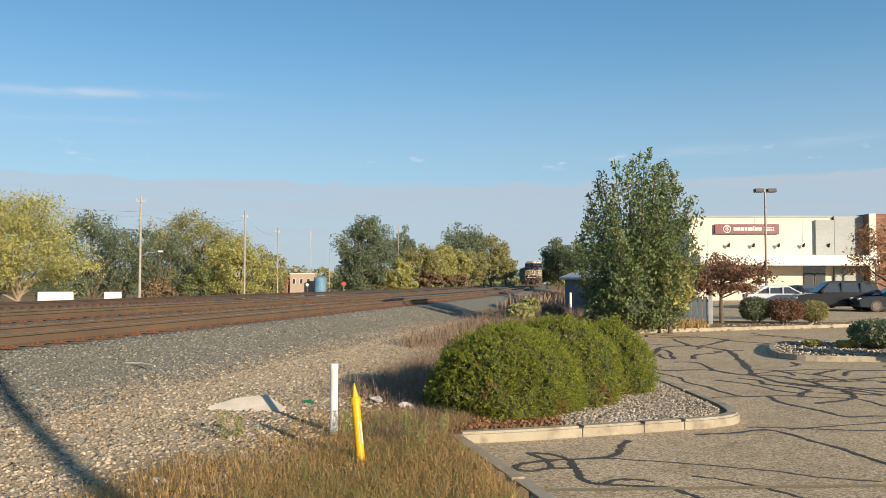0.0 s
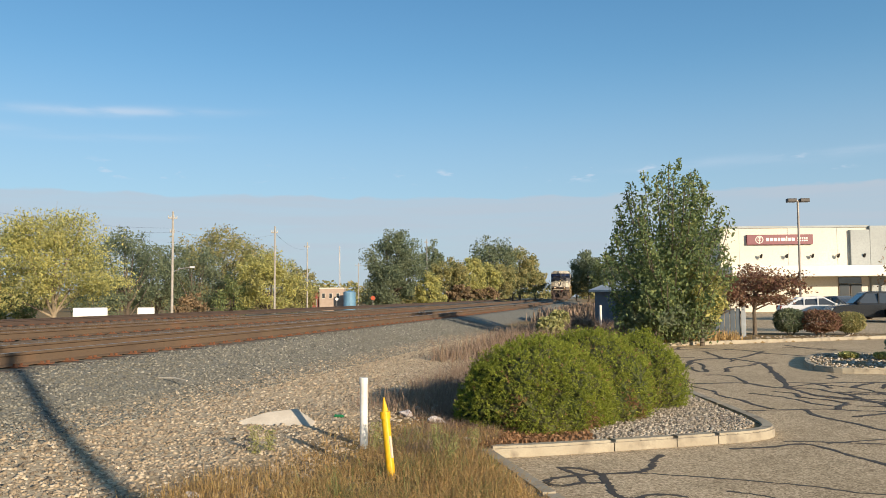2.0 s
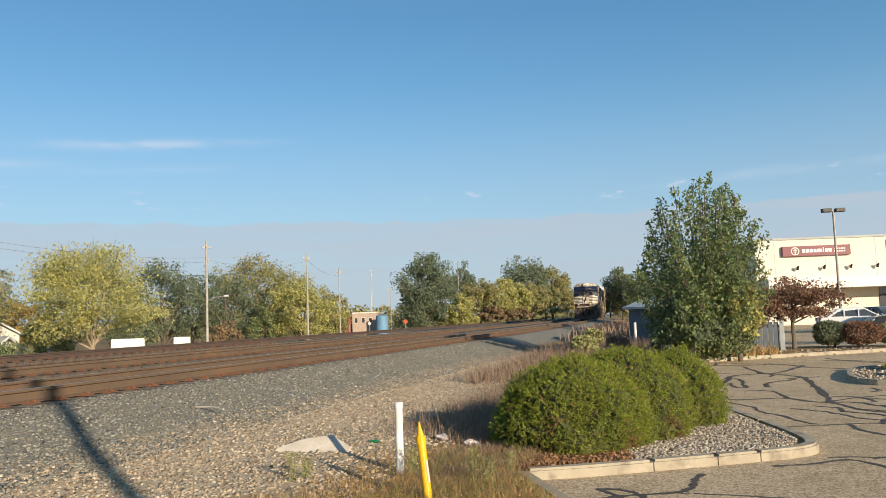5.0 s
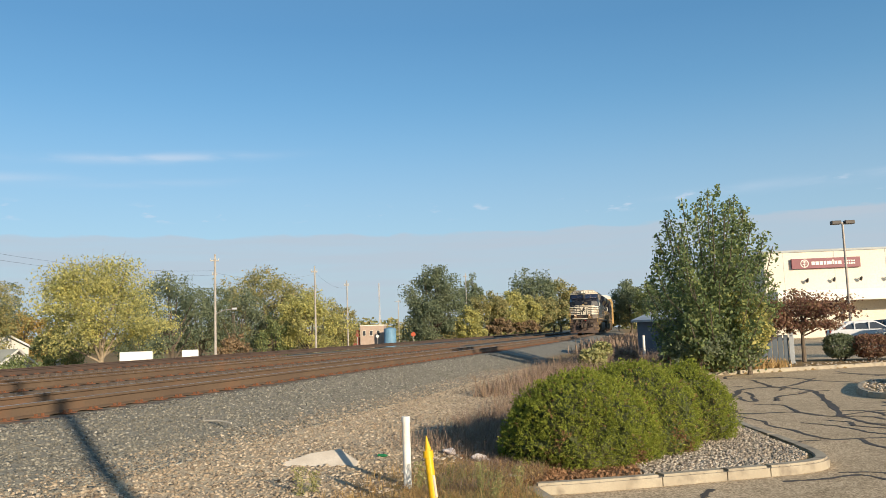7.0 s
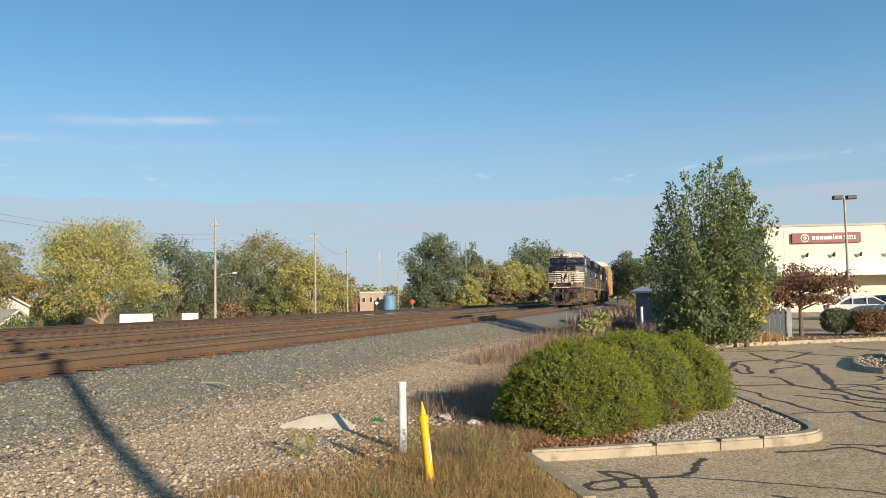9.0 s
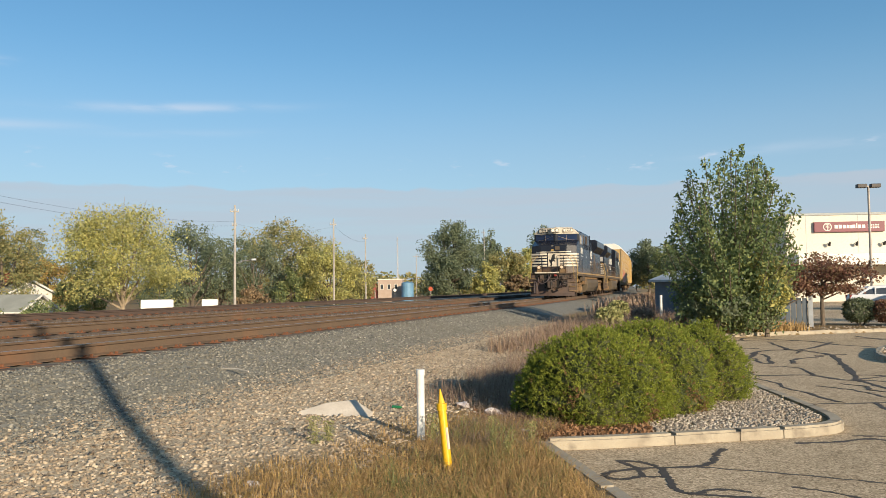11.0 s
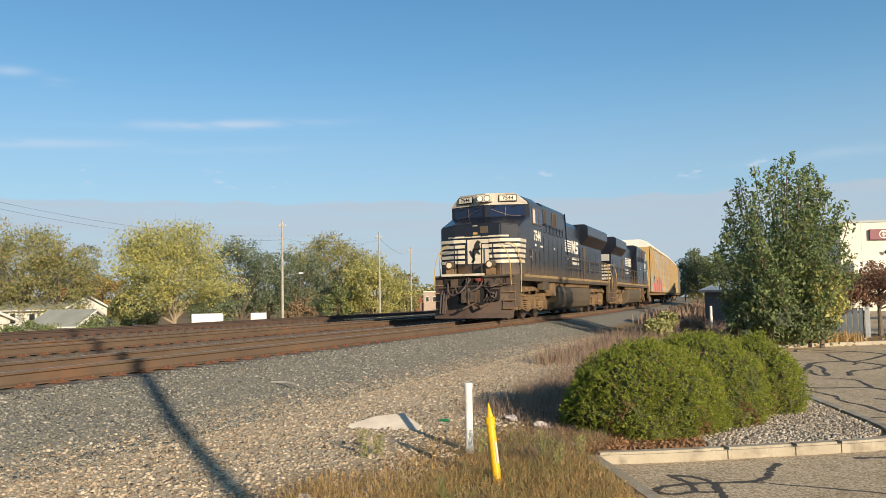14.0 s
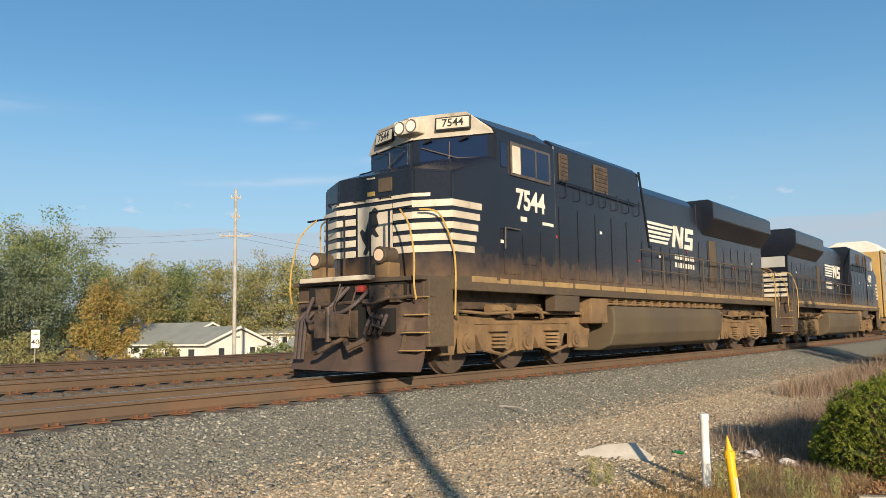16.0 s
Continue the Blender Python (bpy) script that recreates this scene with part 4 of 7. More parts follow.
def loco_truck(parent, xc, sign):
    bm = bmesh.new()
    for sd in (-1, 1):
        y0, y1 = (0.98, 1.14) if sd > 0 else (-1.14, -0.98)
        outline = [(-2.75, 0.72), (-2.6, 0.98), (-1.2, 1.02), (-0.95, 0.92), (0.95, 0.92), (1.2, 1.02), (2.6, 0.98), (2.75, 0.72), (2.62, 0.34), (2.28, 0.34), (2.2, 0.62), (1.6, 0.66), (1.42, 0.38), (0.55, 0.38), (0.4, 0.62), (0.3, 0.34), (-0.3, 0.34), (-0.4, 0.62), (-0.55, 0.38), (-1.42, 0.38), (-1.6, 0.66), (-2.2, 0.62), (-2.28, 0.34), (-2.62, 0.34)]
        prism(bm, outline, "y", y0, y1)
        yo = sd * 1.14
        for ax in (-1.95, 0.0, 1.95):
            cyl(bm, (ax, yo, 0.53), (ax, yo + sd * 0.09, 0.53), 0.17, n=14)
            cyl(bm, (ax, yo + sd * 0.09, 0.53), (ax, yo + sd * 0.12, 0.53), 0.10, n=12)
            box(bm, ax - 0.24, ax + 0.24, min(yo, yo + sd * 0.05), max(yo, yo + sd * 0.05), 0.36, 0.86)
        for ax in (-1.0, 0.95):
            for k in range(4):
                z = 0.42 + k * 0.07
                cyl(bm, (ax, yo + sd * 0.03, z), (ax, yo + sd * 0.03, z + 0.045), 0.2, n=14)
            box(bm, ax - 0.3, ax + 0.3, min(yo, yo + sd * 0.1), max(yo, yo + sd * 0.1), 0.72, 0.84)
        box(bm, -1.9, 1.9, min(yo, yo + sd * 0.03), max(yo, yo + sd * 0.03), 0.86, 0.92)
        for ax in (-2.3, -0.6, 0.5, 2.25):
            tube(bm, [(ax, yo + sd * 0.06, 0.98), (ax + 0.15, yo + sd * 0.12, 1.12), (ax + 0.4, yo + sd * 0.1, 1.18)], 0.045)
            cyl(bm, (ax + 0.35, yo + sd * 0.05, 1.13), (ax + 0.8, yo + sd * 0.05, 1.13), 0.09, n=10)
        tube(bm, [(-2.6, yo + sd * 0.1, 1.08), (-1.2, yo + sd * 0.12, 1.05), (0, yo + sd * 0.1, 1.1), (1.4, yo + sd * 0.12, 1.04), (2.6, yo + sd * 0.1, 1.1)], 0.03)
        tube(bm, [(-1.5, yo + sd * 0.1, 0.40), (-0.9, yo + sd * 0.13, 0.30), (-0.5, yo + sd * 0.1, 0.40)], 0.035)
        tube(bm, [(1.5, yo + sd * 0.1, 0.40), (0.95, yo + sd * 0.13, 0.30), (0.5, yo + sd * 0.1, 0.40)], 0.035)
    box(bm, -2.4, 2.4, -0.9, 0.9, 0.75, 1.0)
    t = part("truck", bm, M["grime"], parent, "brown dust-caked cast steel truck")
    t.matrix_basis = pose(xc, 0, 0)
    for ax in (-1.95, 0.0, 1.95):
        wheelset(t, ax, sign)
    return t


def locomotive(number, label, sign, wide_rear=True, group="train"):
    """Nose towards +x. sign: +1 when it runs nose first."""
    LEN = 21.9
    o = LEN / 2
    loco = empty("locomotive")
    tagged(loco, label, "locomotive", group)

    def X(x):
        return x + o

    def pb(name, x0, x1, y0, y1, z0, z1, mat, w=0.02, lab=""):
        return part(name, bbox(X(x0), X(x1), y0, y1, z0, z1, w), mat, loco, lab)

    # frame, side sills and their stripes
    # dark colour here stands for the shaded gap between sill and trucks
    pb("underframe", -1.0, -21.0, -1.05, 1.05, 1.12, 1.6, M["darkpilot"])
    for sd in (-1, 1):
        pb("side_sill", -1.45, -20.6, sd * 1.36, sd * 1.52, 1.42, 1.66, M["blackdust"], 0.015, "dusty black side sill")
        for i in range(15):
            x = -2.0 - i * 1.22
            pb("reflective_stripe", x, x - 1.14, sd * 1.521, sd * 1.527, 1.57, 1.67, M["stripe"], 0)
        pb("walkway", -9.0, -20.7, sd * 1.1, sd * 1.5, 1.62, 1.665, M["blackdust"], 0.01)
    # pilot, plow, coupler
    bm = bmesh.new()
    g = []
    for k, (z, f) in enumerate(((0.12, 0.30), (0.30, 0.18), (0.6, 0.06), (0.95, 0.0), (1.22, 0.02))):
        g.append([[bm.verts.new((X(-0.62 - 0.20 * abs(y) / 1.45 + f * (1 - 0.35 * abs(y) / 1.45) - dx), y, z)) for y in (-1.46, -1.1, -0.6, -0.2, 0.2, 0.6, 1.1, 1.46)] for dx in (0, 0.05)])
    for a, b in zip(g, g[1:]):
        for i in range(7):
            bm.faces.new((a[0][i], a[0][i + 1], b[0][i + 1], b[0][i]))
            bm.faces.new((a[1][i + 1], a[1][i], b[1][i], b[1][i + 1]))
        bm.faces.new((a[0][0], b[0][0], b[1][0], a[1][0]))
        bm.faces.new((a[0][7], a[1][7], b[1][7], b[0][7]))
    for row in (g[0], g[-1]):
        for i in range(7):
            bm.faces.new((row[0][i], row[1][i], row[1][i + 1], row[0][i + 1]))
    bmesh.ops.recalc_face_normals(bm, faces=bm.faces[:])
    part("snow_plow", bm, M["plow"], loco, "rust-stained dark steel snow plow")
    pb("pilot_plate", -0.82, -0.95, -1.42, 1.42, 0.5, 1.6, M["plow"], 0.02)
    bm = bbox(X(-0.1), X(-0.62), -0.16, 0.16, 0.72, 1.02, 0.05)
    box(bm, X(-0.02), X(-0.3), -0.22, -0.05, 0.66, 1.06)
    box(bm, X(-0.06), X(-0.35), 0.08, 0.24, 0.68, 1.04)
    box(bm, X(-0.45), X(-0.9), -0.28, 0.3, 0.66, 1.1)
    cyl(bm, (X(-0.1), 0.02, 0.6), (X(-0.1), 0.02, 1.16), 0.05)
    part("coupler", bm, M["darkpilot"], loco, "oily brown knuckle coupler")
    # black blocks laid on as the shaded depth of the cut-outs
    pb("pilot_opening_shade", -0.50, -0.605, -0.5, 0.46, 0.62, 1.2, M["recess"], 0)
    pb("pilot_opening_shade", -0.52, -0.66, 0.58, 0.98, 0.74, 1.12, M["recess"], 0)
    pb("pilot_opening_shade", -0.74, -0.79, -1.1, 1.1, 1.26, 1.54, M["recess"], 0)
    bm = bmesh.new()
    tube(bm, [(X(-0.35), 0.15, 0.62), (X(-0.12), 0.45, 0.5), (X(-0.2), 0.72, 0.62)], 0.05, 8)
    tube(bm, [(X(-0.25), 0.2, 0.66), (X(-0.1), -0.2, 0.45), (X(-0.15), -0.35, 0.42)], 0.045, 8)
    part("uncoupling_lever", bm, M["darkpilot"], loco)
    for k, y in enumerate((0.55, 0.66, 0.77, 0.88)):
        part("air_hose", tube(bmesh.new(), [(X(-0.72), y, 1.08), (X(-0.5), y + 0.03, 1.0), (X(-0.42), y + 0.02, 0.85), (X(-0.5), y - 0.12, 0.72)], 0.032, 7), M["rubber"], loco, "black rubber air hose")
    for k, y in enumerate((-0.95, -1.05, -1.15)):
        part("air_hose", tube(bmesh.new(), [(X(-0.7), y, 1.1), (X(-0.52), y, 0.95), (X(-0.48), y - 0.04, 0.3)], 0.032, 7), M["rubber"], loco, "black rubber air hose")
    bm = bmesh.new()
    for pts in ([(-0.72, 0.35, 1.45), (-0.42, 0.3, 1.2), (-0.36, 0.0, 1.06), (-0.4, -0.2, 1.12), (-0.7, -0.25, 1.5)], [(-0.7, -0.1, 1.5), (-0.36, -0.3, 1.1), (-0.34, -0.62, 0.92), (-0.45, -0.85, 1.05), (-0.7, -0.95, 1.35)]):
        tube(bm, [(X(a), b, c) for a, b, c in smooth3(pts)], 0.033, 7)
    part("cable", bm, M["rubber"], loco, "grey multiple-unit jumper cables")
    bm = bbox(X(-0.62), X(-0.8), 0.1, 0.28, 1.4, 1.52, 0.04)
    part("socket", bm, M["red"], loco, "dull red jumper cable socket")
    bm = bmesh.new()
    tube(bm, [(X(-0.66), -1.2, 1.2), (X(-0.6), 0.0, 1.24), (X(-0.64), 1.35, 1.3)], 0.03, 7)
    for y in (-0.7, 0.55, 0.95):
        box(bm, X(-0.62), X(-0.82), y - 0.12, y + 0.12, 1.22, 1.5)
    cyl(bm, (X(-0.5), 0.75, 1.34), (X(-0.85), 0.75, 1.34), 0.13, n=10)
    part("pilot_bracket", bm, M["darkpilot"], loco)
    for k, (y0, z0, y1, z1) in enumerate(((-0.1, 1.55, -0.12, 0.98), (0.28, 1.5, 0.2, 0.75), (-0.6, 1.2, -0.3, 0.6), (0.5, 1.2, 0.9, 0.95), (0.62, 1.05, 0.9, 0.8), (1.0, 1.3, 0.5, 1.22))):
        part("chain" if k < 2 else "pipe", tube(bmesh.new(), [(X(-0.5), y0, z0), (X(-0.36), (y0 + y1) / 2, (z0 + z1) / 2 - 0.06), (X(-0.42), y1, z1)], 0.014 if k < 2 else 0.028, 6), M["darkpilot"], loco)
    pb("anticlimber", -0.55, -1.0, -1.15, 0.42, 1.6, 1.685, M["cream"], 0.02, "chipped white front platform edge")
    pb("front_platform", -0.7, -1.5, -1.48, 1.48, 1.56, 1.63, M["blackdust"], 0.01)
    # nose
    bm = bmesh.new()

    def V(x, y, z):
        return bm.verts.new((X(x), y, z))
    rows = []
    for y in (-1, 1):
        rows.append(dict(a=V(-1.22, y * 0.88, 1.62), b=V(-1.5, y * 1.5, 1.62), c=V(-2.9, y * 1.53, 1.62), A=V(-1.24, y * 0.88, 3.49), B=V(-1.52, y * 1.5, 3.41), Cc=V(-2.9, y * 1.53, 3.86), T=V(-2.26, y * 0.75, 3.83), D=V(-2.72, y * 1.49, 3.86)))
    r, l = rows
    t0 = V(-2.22, 0, 3.83)
    for f in ((l["a"], r["a"], r["A"], l["A"]), (l["b"], l["a"], l["A"], l["B"]), (r["a"], r["b"], r["B"], r["A"]), (l["c"], l["b"], l["B"], l["Cc"]), (r["b"], r["c"], r["Cc"], r["B"]),
              (l["A"], r["A"], r["T"], t0, l["T"]), (l["B"], l["A"], l["T"], l["D"]), (r["A"], r["B"], r["D"], r["T"]), (l["Cc"], l["B"], l["D"]), (r["B"], r["Cc"], r["D"]), (r["a"], l["a"], l["b"], l["c"], r["c"], r["b"]),
              (l["T"], t0, r["T"], r["D"], r["Cc"], r["c"], l["c"], l["Cc"], l["D"])):
        bm.faces.new(f)
    bmesh.ops.recalc_face_normals(bm, faces=bm.faces[:])
    bmesh.ops.bevel(bm, geom=[e for e in bm.edges if max(v.co.z for v in e.verts) > 1.7], offset=0.035, segments=2, affect="EDGES", clamp_overlap=True)
    part("nose", bm, M["black"], loco, "black low nose with rounded edges")
    plan = [(-2.32, 1.535), (-1.5, 1.508), (-1.21, 0.885)]

    def stripe(z, h, line, name="nose_stripe"):
        part(name, ribbon(bmesh.new(), [(X(a), b) for a, b in line], 0.012, z, h), M["cream"], loco)
    for i in range(5):
        z, cutb = 2.06 + i * 0.19, -2.08 - i * 0.06
        pl = [(cutb, 1.53), (-1.5, 1.508), (-1.208, 0.885)]
        stripe(z, 0.115, [*pl, (-1.208, 0.46)])
        stripe(z, 0.115, [(a, -b) for a, b in [*pl, (-1.208, 0.42)]])
    stripe(3.0, 0.06, [(-1.508, 1.4), (-1.21, 0.885), (-1.21, -0.885), (-1.508, -1.4)])
    pb("nose_emblem_panel", -1.199, -1.214, -0.36, 0.44, 2.06, 2.93, M["cream"], 0, "soiled white emblem panel")
    bm = bmesh.new()
    horse = [(0.45, 0.97), (0.57, 0.88), (0.5, 0.80), (0.55, 0.62), (0.46, 0.52), (0.56, 0.38), (0.48, 0.36), (0.38, 0.44), (0.30, 0.3), (0.33, 0.15), (0.22, 0.02), (0.14, 0.05), (0.22, 0.2), (0.13, 0.33), (0.06, 0.5), (0.12, 0.56), (0.2, 0.48), (0.25, 0.62), (0.31, 0.82), (0.39, 0.92)]
    prism(bm, [(-0.36 + 0.9 * u, 2.06 + 0.87 * v) for u, v in horse], "x", X(-1.198), X(-1.194))
    part("emblem", bm, M["boardtext"], loco)
    # nose door, grab irons
    for y in (-0.95, -0.3, 0.3):
        part("grab_iron", tube(bmesh.new(), [(X(-1.23), y - 0.12, 3.02), (X(-1.17), y - 0.12, 3.06), (X(-1.17), y + 0.12, 3.06), (X(-1.23), y + 0.12, 3.02)], 0.014), M["black"], loco)
    part("grab_iron", tube(bmesh.new(), [(X(-1.9), -1.0, 3.45), (X(-1.95), -1.0, 3.72), (X(-2.3), -1.0, 3.84), (X(-2.4), -1.0, 3.65)], 0.018), M["black"], loco)
    for name, y0, y1, z0, z1, mt in (("nose_window", 0.12, 0.42, 3.16, 3.40, M["blackdust"]), ("placard", -0.14, 0.02, 3.11, 3.19, M["yellowrail"]), ("placard", -0.16, 0.02, 3.41, 3.44, M["cream"])):
        pb(name, -1.214, -1.25, y0, y1, z0, z1, mt, 0.004)
    # cab
    bm = bmesh.new()
    low = [(-2.30, 0.0), (-2.82, 1.53), (-4.95, 1.53), (-4.95, -1.53), (-2.82, -1.53)]
    high = [(-2.26, 0.0), (-2.56, 1.02), (-4.95, 1.1), (-4.95, -1.1), (-2.56, -1.02)]
    R0, R1, R2 = ([bm.verts.new((X(a), b, z)) for a, b in pts] for pts, z in ((low, 1.63), (low, 4.38), (high, 4.70)))
    for P0, P1 in ((R0, R1), (R1, R2)):
        for i in range(5):
            bm.faces.new((P0[i], P0[(i + 1) % 5], P1[(i + 1) % 5], P1[i]))
    bm.faces.new(R0)
    bm.faces.new(R2)
    bmesh.ops.recalc_face_normals(bm, faces=bm.faces[:])
    bmesh.ops.bevel(bm, geom=bm.edges[:], offset=0.03, segments=2, affect="EDGES", clamp_overlap=True)
    part("cab", bm, M["black"], loco, "black cab with a wide faceted front")
    for sd in (-1, 1):
        d = Vector((-0.52, sd * 1.53, 0)).normalized()
        n = Vector((1.53, sd * 0.52, 0)).normalized()

        def on(u, z, out=0.0):
            q = Vector((-2.30, 0, 0)) + d * u + n * out
            return (X(q.x), q.y, z)

        def plate(name, u0, u1, z0, z1, mat, out, th=0.02, lab=""):
            bm = bmesh.new()
            A = [bm.verts.new(on(u, z, out)) for u, z in ((u0, z0), (u1, z0), (u1, z1), (u0, z1))]
            B = [bm.verts.new(on(u, z, out - th)) for u, z in ((u0, z0), (u1, z0), (u1, z1), (u0, z1))]
            bm.faces.new(A)
            bm.faces.new(B[::-1])
            for i in range(4):
                bm.faces.new((A[i], B[i], B[(i + 1) % 4], A[(i + 1) % 4]))
            bmesh.ops.recalc_face_normals(bm, faces=bm.faces[:])
            return part(name, bm, mat, loco, lab)
        plate("windshield_frame", 0.1, 1.52, 3.84, 4.28, M["black"], 0.012)
        plate("windshield", 0.15, 1.46, 3.87, 4.26, M["glass"], 0.02, 0.02, "dark blue-tinted windshield")
        # white brow with number board
        bm = bmesh.new()
        pts = [(0.0, 4.29, 0.05), (1.58, 4.29, 0.05), (1.54, 4.38, 0.05), (1.10, 4.715, 0.10), (0.0, 4.715, 0.08)]
        A = [bm.verts.new(on(u, z, ot)) for u, z, ot in pts]
        B = [bm.verts.new(on(u, z, ot - 0.12)) for u, z, ot in pts]
        bm.faces.new(A)
        bm.faces.new(B[::-1])
        for i in range(5):
            bm.faces.new((A[i], B[i], B[(i + 1) % 5], A[(i + 1) % 5]))
        bmesh.ops.recalc_face_normals(bm, faces=bm.faces[:])
        part("cab_brow", bm, M["browpaint"], loco, "soiled white brow above the windshields")
        yaw = math.degrees(math.atan2(n.y, n.x))
        nb = part("number_board", bev(box(bmesh.new(), -0.34, 0.34, -0.13, 0.13, -0.03, 0.03), 0.02), M["boardtext"], loco, "black-framed number board")
        c = on(0.84, 4.52, 0.10)
        nb.matrix_basis = pose(*c, 84, 0, yaw + 90)
        f2 = part("board_face", bbox(-0.31, 0.31, -0.10, 0.10, 0.028, 0.034), M["cream"], nb)
        lettering("digits", number, 0.21, M["boardtext"], nb, pose(0, 0, 0.037))
        bm = bmesh.new()
        tube(bm, [on(0.2, 4.12, 0.05), on(0.9, 3.88, 0.06), on(1.3, 3.86, 0.05)], 0.012)
        tube(bm, [on(0.75, 4.2, 0.05), on(0.74, 3.85, 0.06)], 0.012)
        part("wiper", bm, M["steel"], loco)
        for k in (0.35, 1.05):
            bm = bmesh.new()
            tube(bm, [on(k - 0.1, 4.2, 0.06), on(k + 0.1, 4.26, 0.12)], 0.02)
            part("wiper_bracket", bm, M["boardtext"], loco)
        # cab side: window with a wind deflector, doors
        yo = sd * 1.53
        pb("window_frame", -3.28, -4.72, yo, yo + sd * 0.03, 3.58, 4.22, M["steel"], 0.01)
        pb("side_window", -3.62, -4.64, yo + sd * 0.02, yo + sd * 0.036, 3.64, 4.17, M["glass"], 0, "dark sliding cab window")
        pb("window_post", -4.12, -4.16, yo + sd * 0.02, yo + sd * 0.045, 3.64, 4.17, M["steel"], 0)
        pb("wind_deflector", -3.30, -3.56, yo + sd * 0.03, yo + sd * 0.055, 3.62, 4.14, M["cream"], 0.008, "pale wind deflector pane")
        pb("quarter_window", -2.95, -3.14, yo, yo + sd * 0.012, 3.7, 4.15, M["glass"], 0.01)
        for x0, x1, z0, z1 in ((-3.0, -3.55, 1.75, 2.55), (-3.65, -4.15, 1.95, 2.5), (-4.3, -4.9, 1.7, 2.6)):
            pb("access_door", x0, x1, yo, yo + sd * 0.014, z0, z1, M["black"], 0.01)
        bm = bmesh.new()
        tube(bm, [(X(-2.98), yo + sd * 0.05, 2.2), (X(-2.98), yo + sd * 0.06, 2.58), (X(-3.5), yo + sd * 0.06, 2.58)], 0.016)
        part("grab_iron", bm, M["steel"], loco)
        lettering("road_number", number, 0.53, M["logo"], loco, side_m(X(-3.97), yo + sd * 0.008, 3.15, sd > 0), "white road number", 0.03)
        for k, (xx, ww) in enumerate(((-3.6, 0.22), (-4.4, 0.42))):
            pb("lettering_bar", xx, xx - ww, yo + sd * 0.001, yo + sd * 0.006, 2.76, 2.85 - 0.03 * k, M["logo"], 0)
        # equipment cab with louvres and roof-edge rail
        for x0, x1 in ((-5.15, -5.5), (-6.7, -7.35)):
            pb("louvre_frame", x0, x1, sd * 1.5, sd * 1.53, 3.72, 4.32, M["blackdust"], 0.01)
            for k in range(6):
                b = pb("louvre", x0 - 0.03, x1 + 0.03, sd * 1.52, sd * 1.545, 3.77 + k * 0.09, 3.83 + k * 0.09, M["darkpilot"], 0)
        bm = bmesh.new()
        tube(bm, [(X(-5.0), sd * 1.58, 3.72), (X(-9.0), sd * 1.58, 3.66)], 0.02)
        for k in range(7):
            x = -5.3 - k * 0.6
            tube(bm, [(X(x), sd * 1.5, 3.4), (X(x), sd * 1.58, 3.42), (X(x), sd * 1.58, 3.74)], 0.015)
        part("catwalk_rail", bm, M["black"], loco)
        for k in range(5):
            x0 = -5.1 - k * 0.8
            pb("hood_door", x0, x0 - 0.74, sd * 1.5, sd * 1.514, 1.75, 3.2, M["black"], 0.008)
        for k in range(7):
            x0 = -9.2 - k * 0.62
            pb("hood_door", x0, x0 - 0.57, sd * 1.2, sd * 1.214, 1.8, 2.85, M["black"], 0.008)
        for k in range(8):
            x0 = -13.9 - k * 0.72
            pb("hood_door", x0, x0 - 0.66, sd * 1.2, sd * 1.214, 1.8, 3.2, M["black"], 0.008)
        for k in range(9):
            x0 = -2.9 - k * 2.0
            pb("data_plate", x0, x0 - 0.1, sd * 1.531 if x0 > -4.9 else sd * (1.516 if x0 > -9 else 1.216), sd * 1.536 if x0 > -4.9 else sd * (1.52 if x0 > -9 else 1.22), 2.3 + 0.25 * ((k * 7) % 3), 2.36 + 0.25 * ((k * 7) % 3), M["red"] if k % 2 else M["logo"], 0)
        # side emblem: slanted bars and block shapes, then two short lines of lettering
        yh = sd * 1.206

        def ex(x):
            # the emblem reads forwards on either side
            return X(x) if sd > 0 else X(-23.7 - x)
        for k in range(5):
            z = 2.93 + k * 0.115
            prismp = [(ex(-10.2), z), (ex(-10.2), z + 0.07), (ex(-11.6 - 0.10 * k), z + 0.07), (ex(-11.52 - 0.10 * k), z)]
            part("emblem_bar", prism(bmesh.new(), prismp, "y", min(yh, yh + sd * 0.008), max(yh, yh + sd * 0.008)), M["logo"], loco)
        for pts in ([(-11.1, 2.9), (-11.3, 2.9), (-11.45, 3.5), (-11.25, 3.5)], [(-11.25, 3.5), (-11.5, 3.5), (-11.85, 2.9), (-11.65, 2.9)], [(-11.65, 2.9), (-11.85, 2.9), (-12.0, 3.5), (-11.8, 3.5)], [(-12.1, 3.36), (-12.15, 3.5), (-12.75, 3.5), (-12.72, 3.36)], [(-12.08, 3.24), (-12.12, 3.36), (-12.3, 3.36), (-12.26, 3.24)], [(-12.06, 3.13), (-12.09, 3.25), (-12.68, 3.25), (-12.65, 3.13)], [(-12.45, 3.03), (-12.48, 3.13), (-12.66, 3.13), (-12.63, 3.03)], [(-12.0, 2.9), (-12.04, 3.03), (-12.64, 3.03), (-12.6, 2.9)]):
            part("emblem_bar", prism(bmesh.new(), [(ex(a - 0.75), b) for a, b in pts], "y", min(yh, yh + sd * 0.008), max(yh, yh + sd * 0.008)), M["logo"], loco)
        for z in (2.58, 2.36):
            for k in range(8):
                x0 = -12.0 - k * 0.19
                pb("lettering_bar", x0, x0 - 0.11, yh + sd * 0.008, yh + sd * 0.014, z, z + 0.13, M["logo"], 0)
        # walkway railing
        xs = [-9.1 - k * 1.45 for k in range(9)]
        bm = bmesh.new()
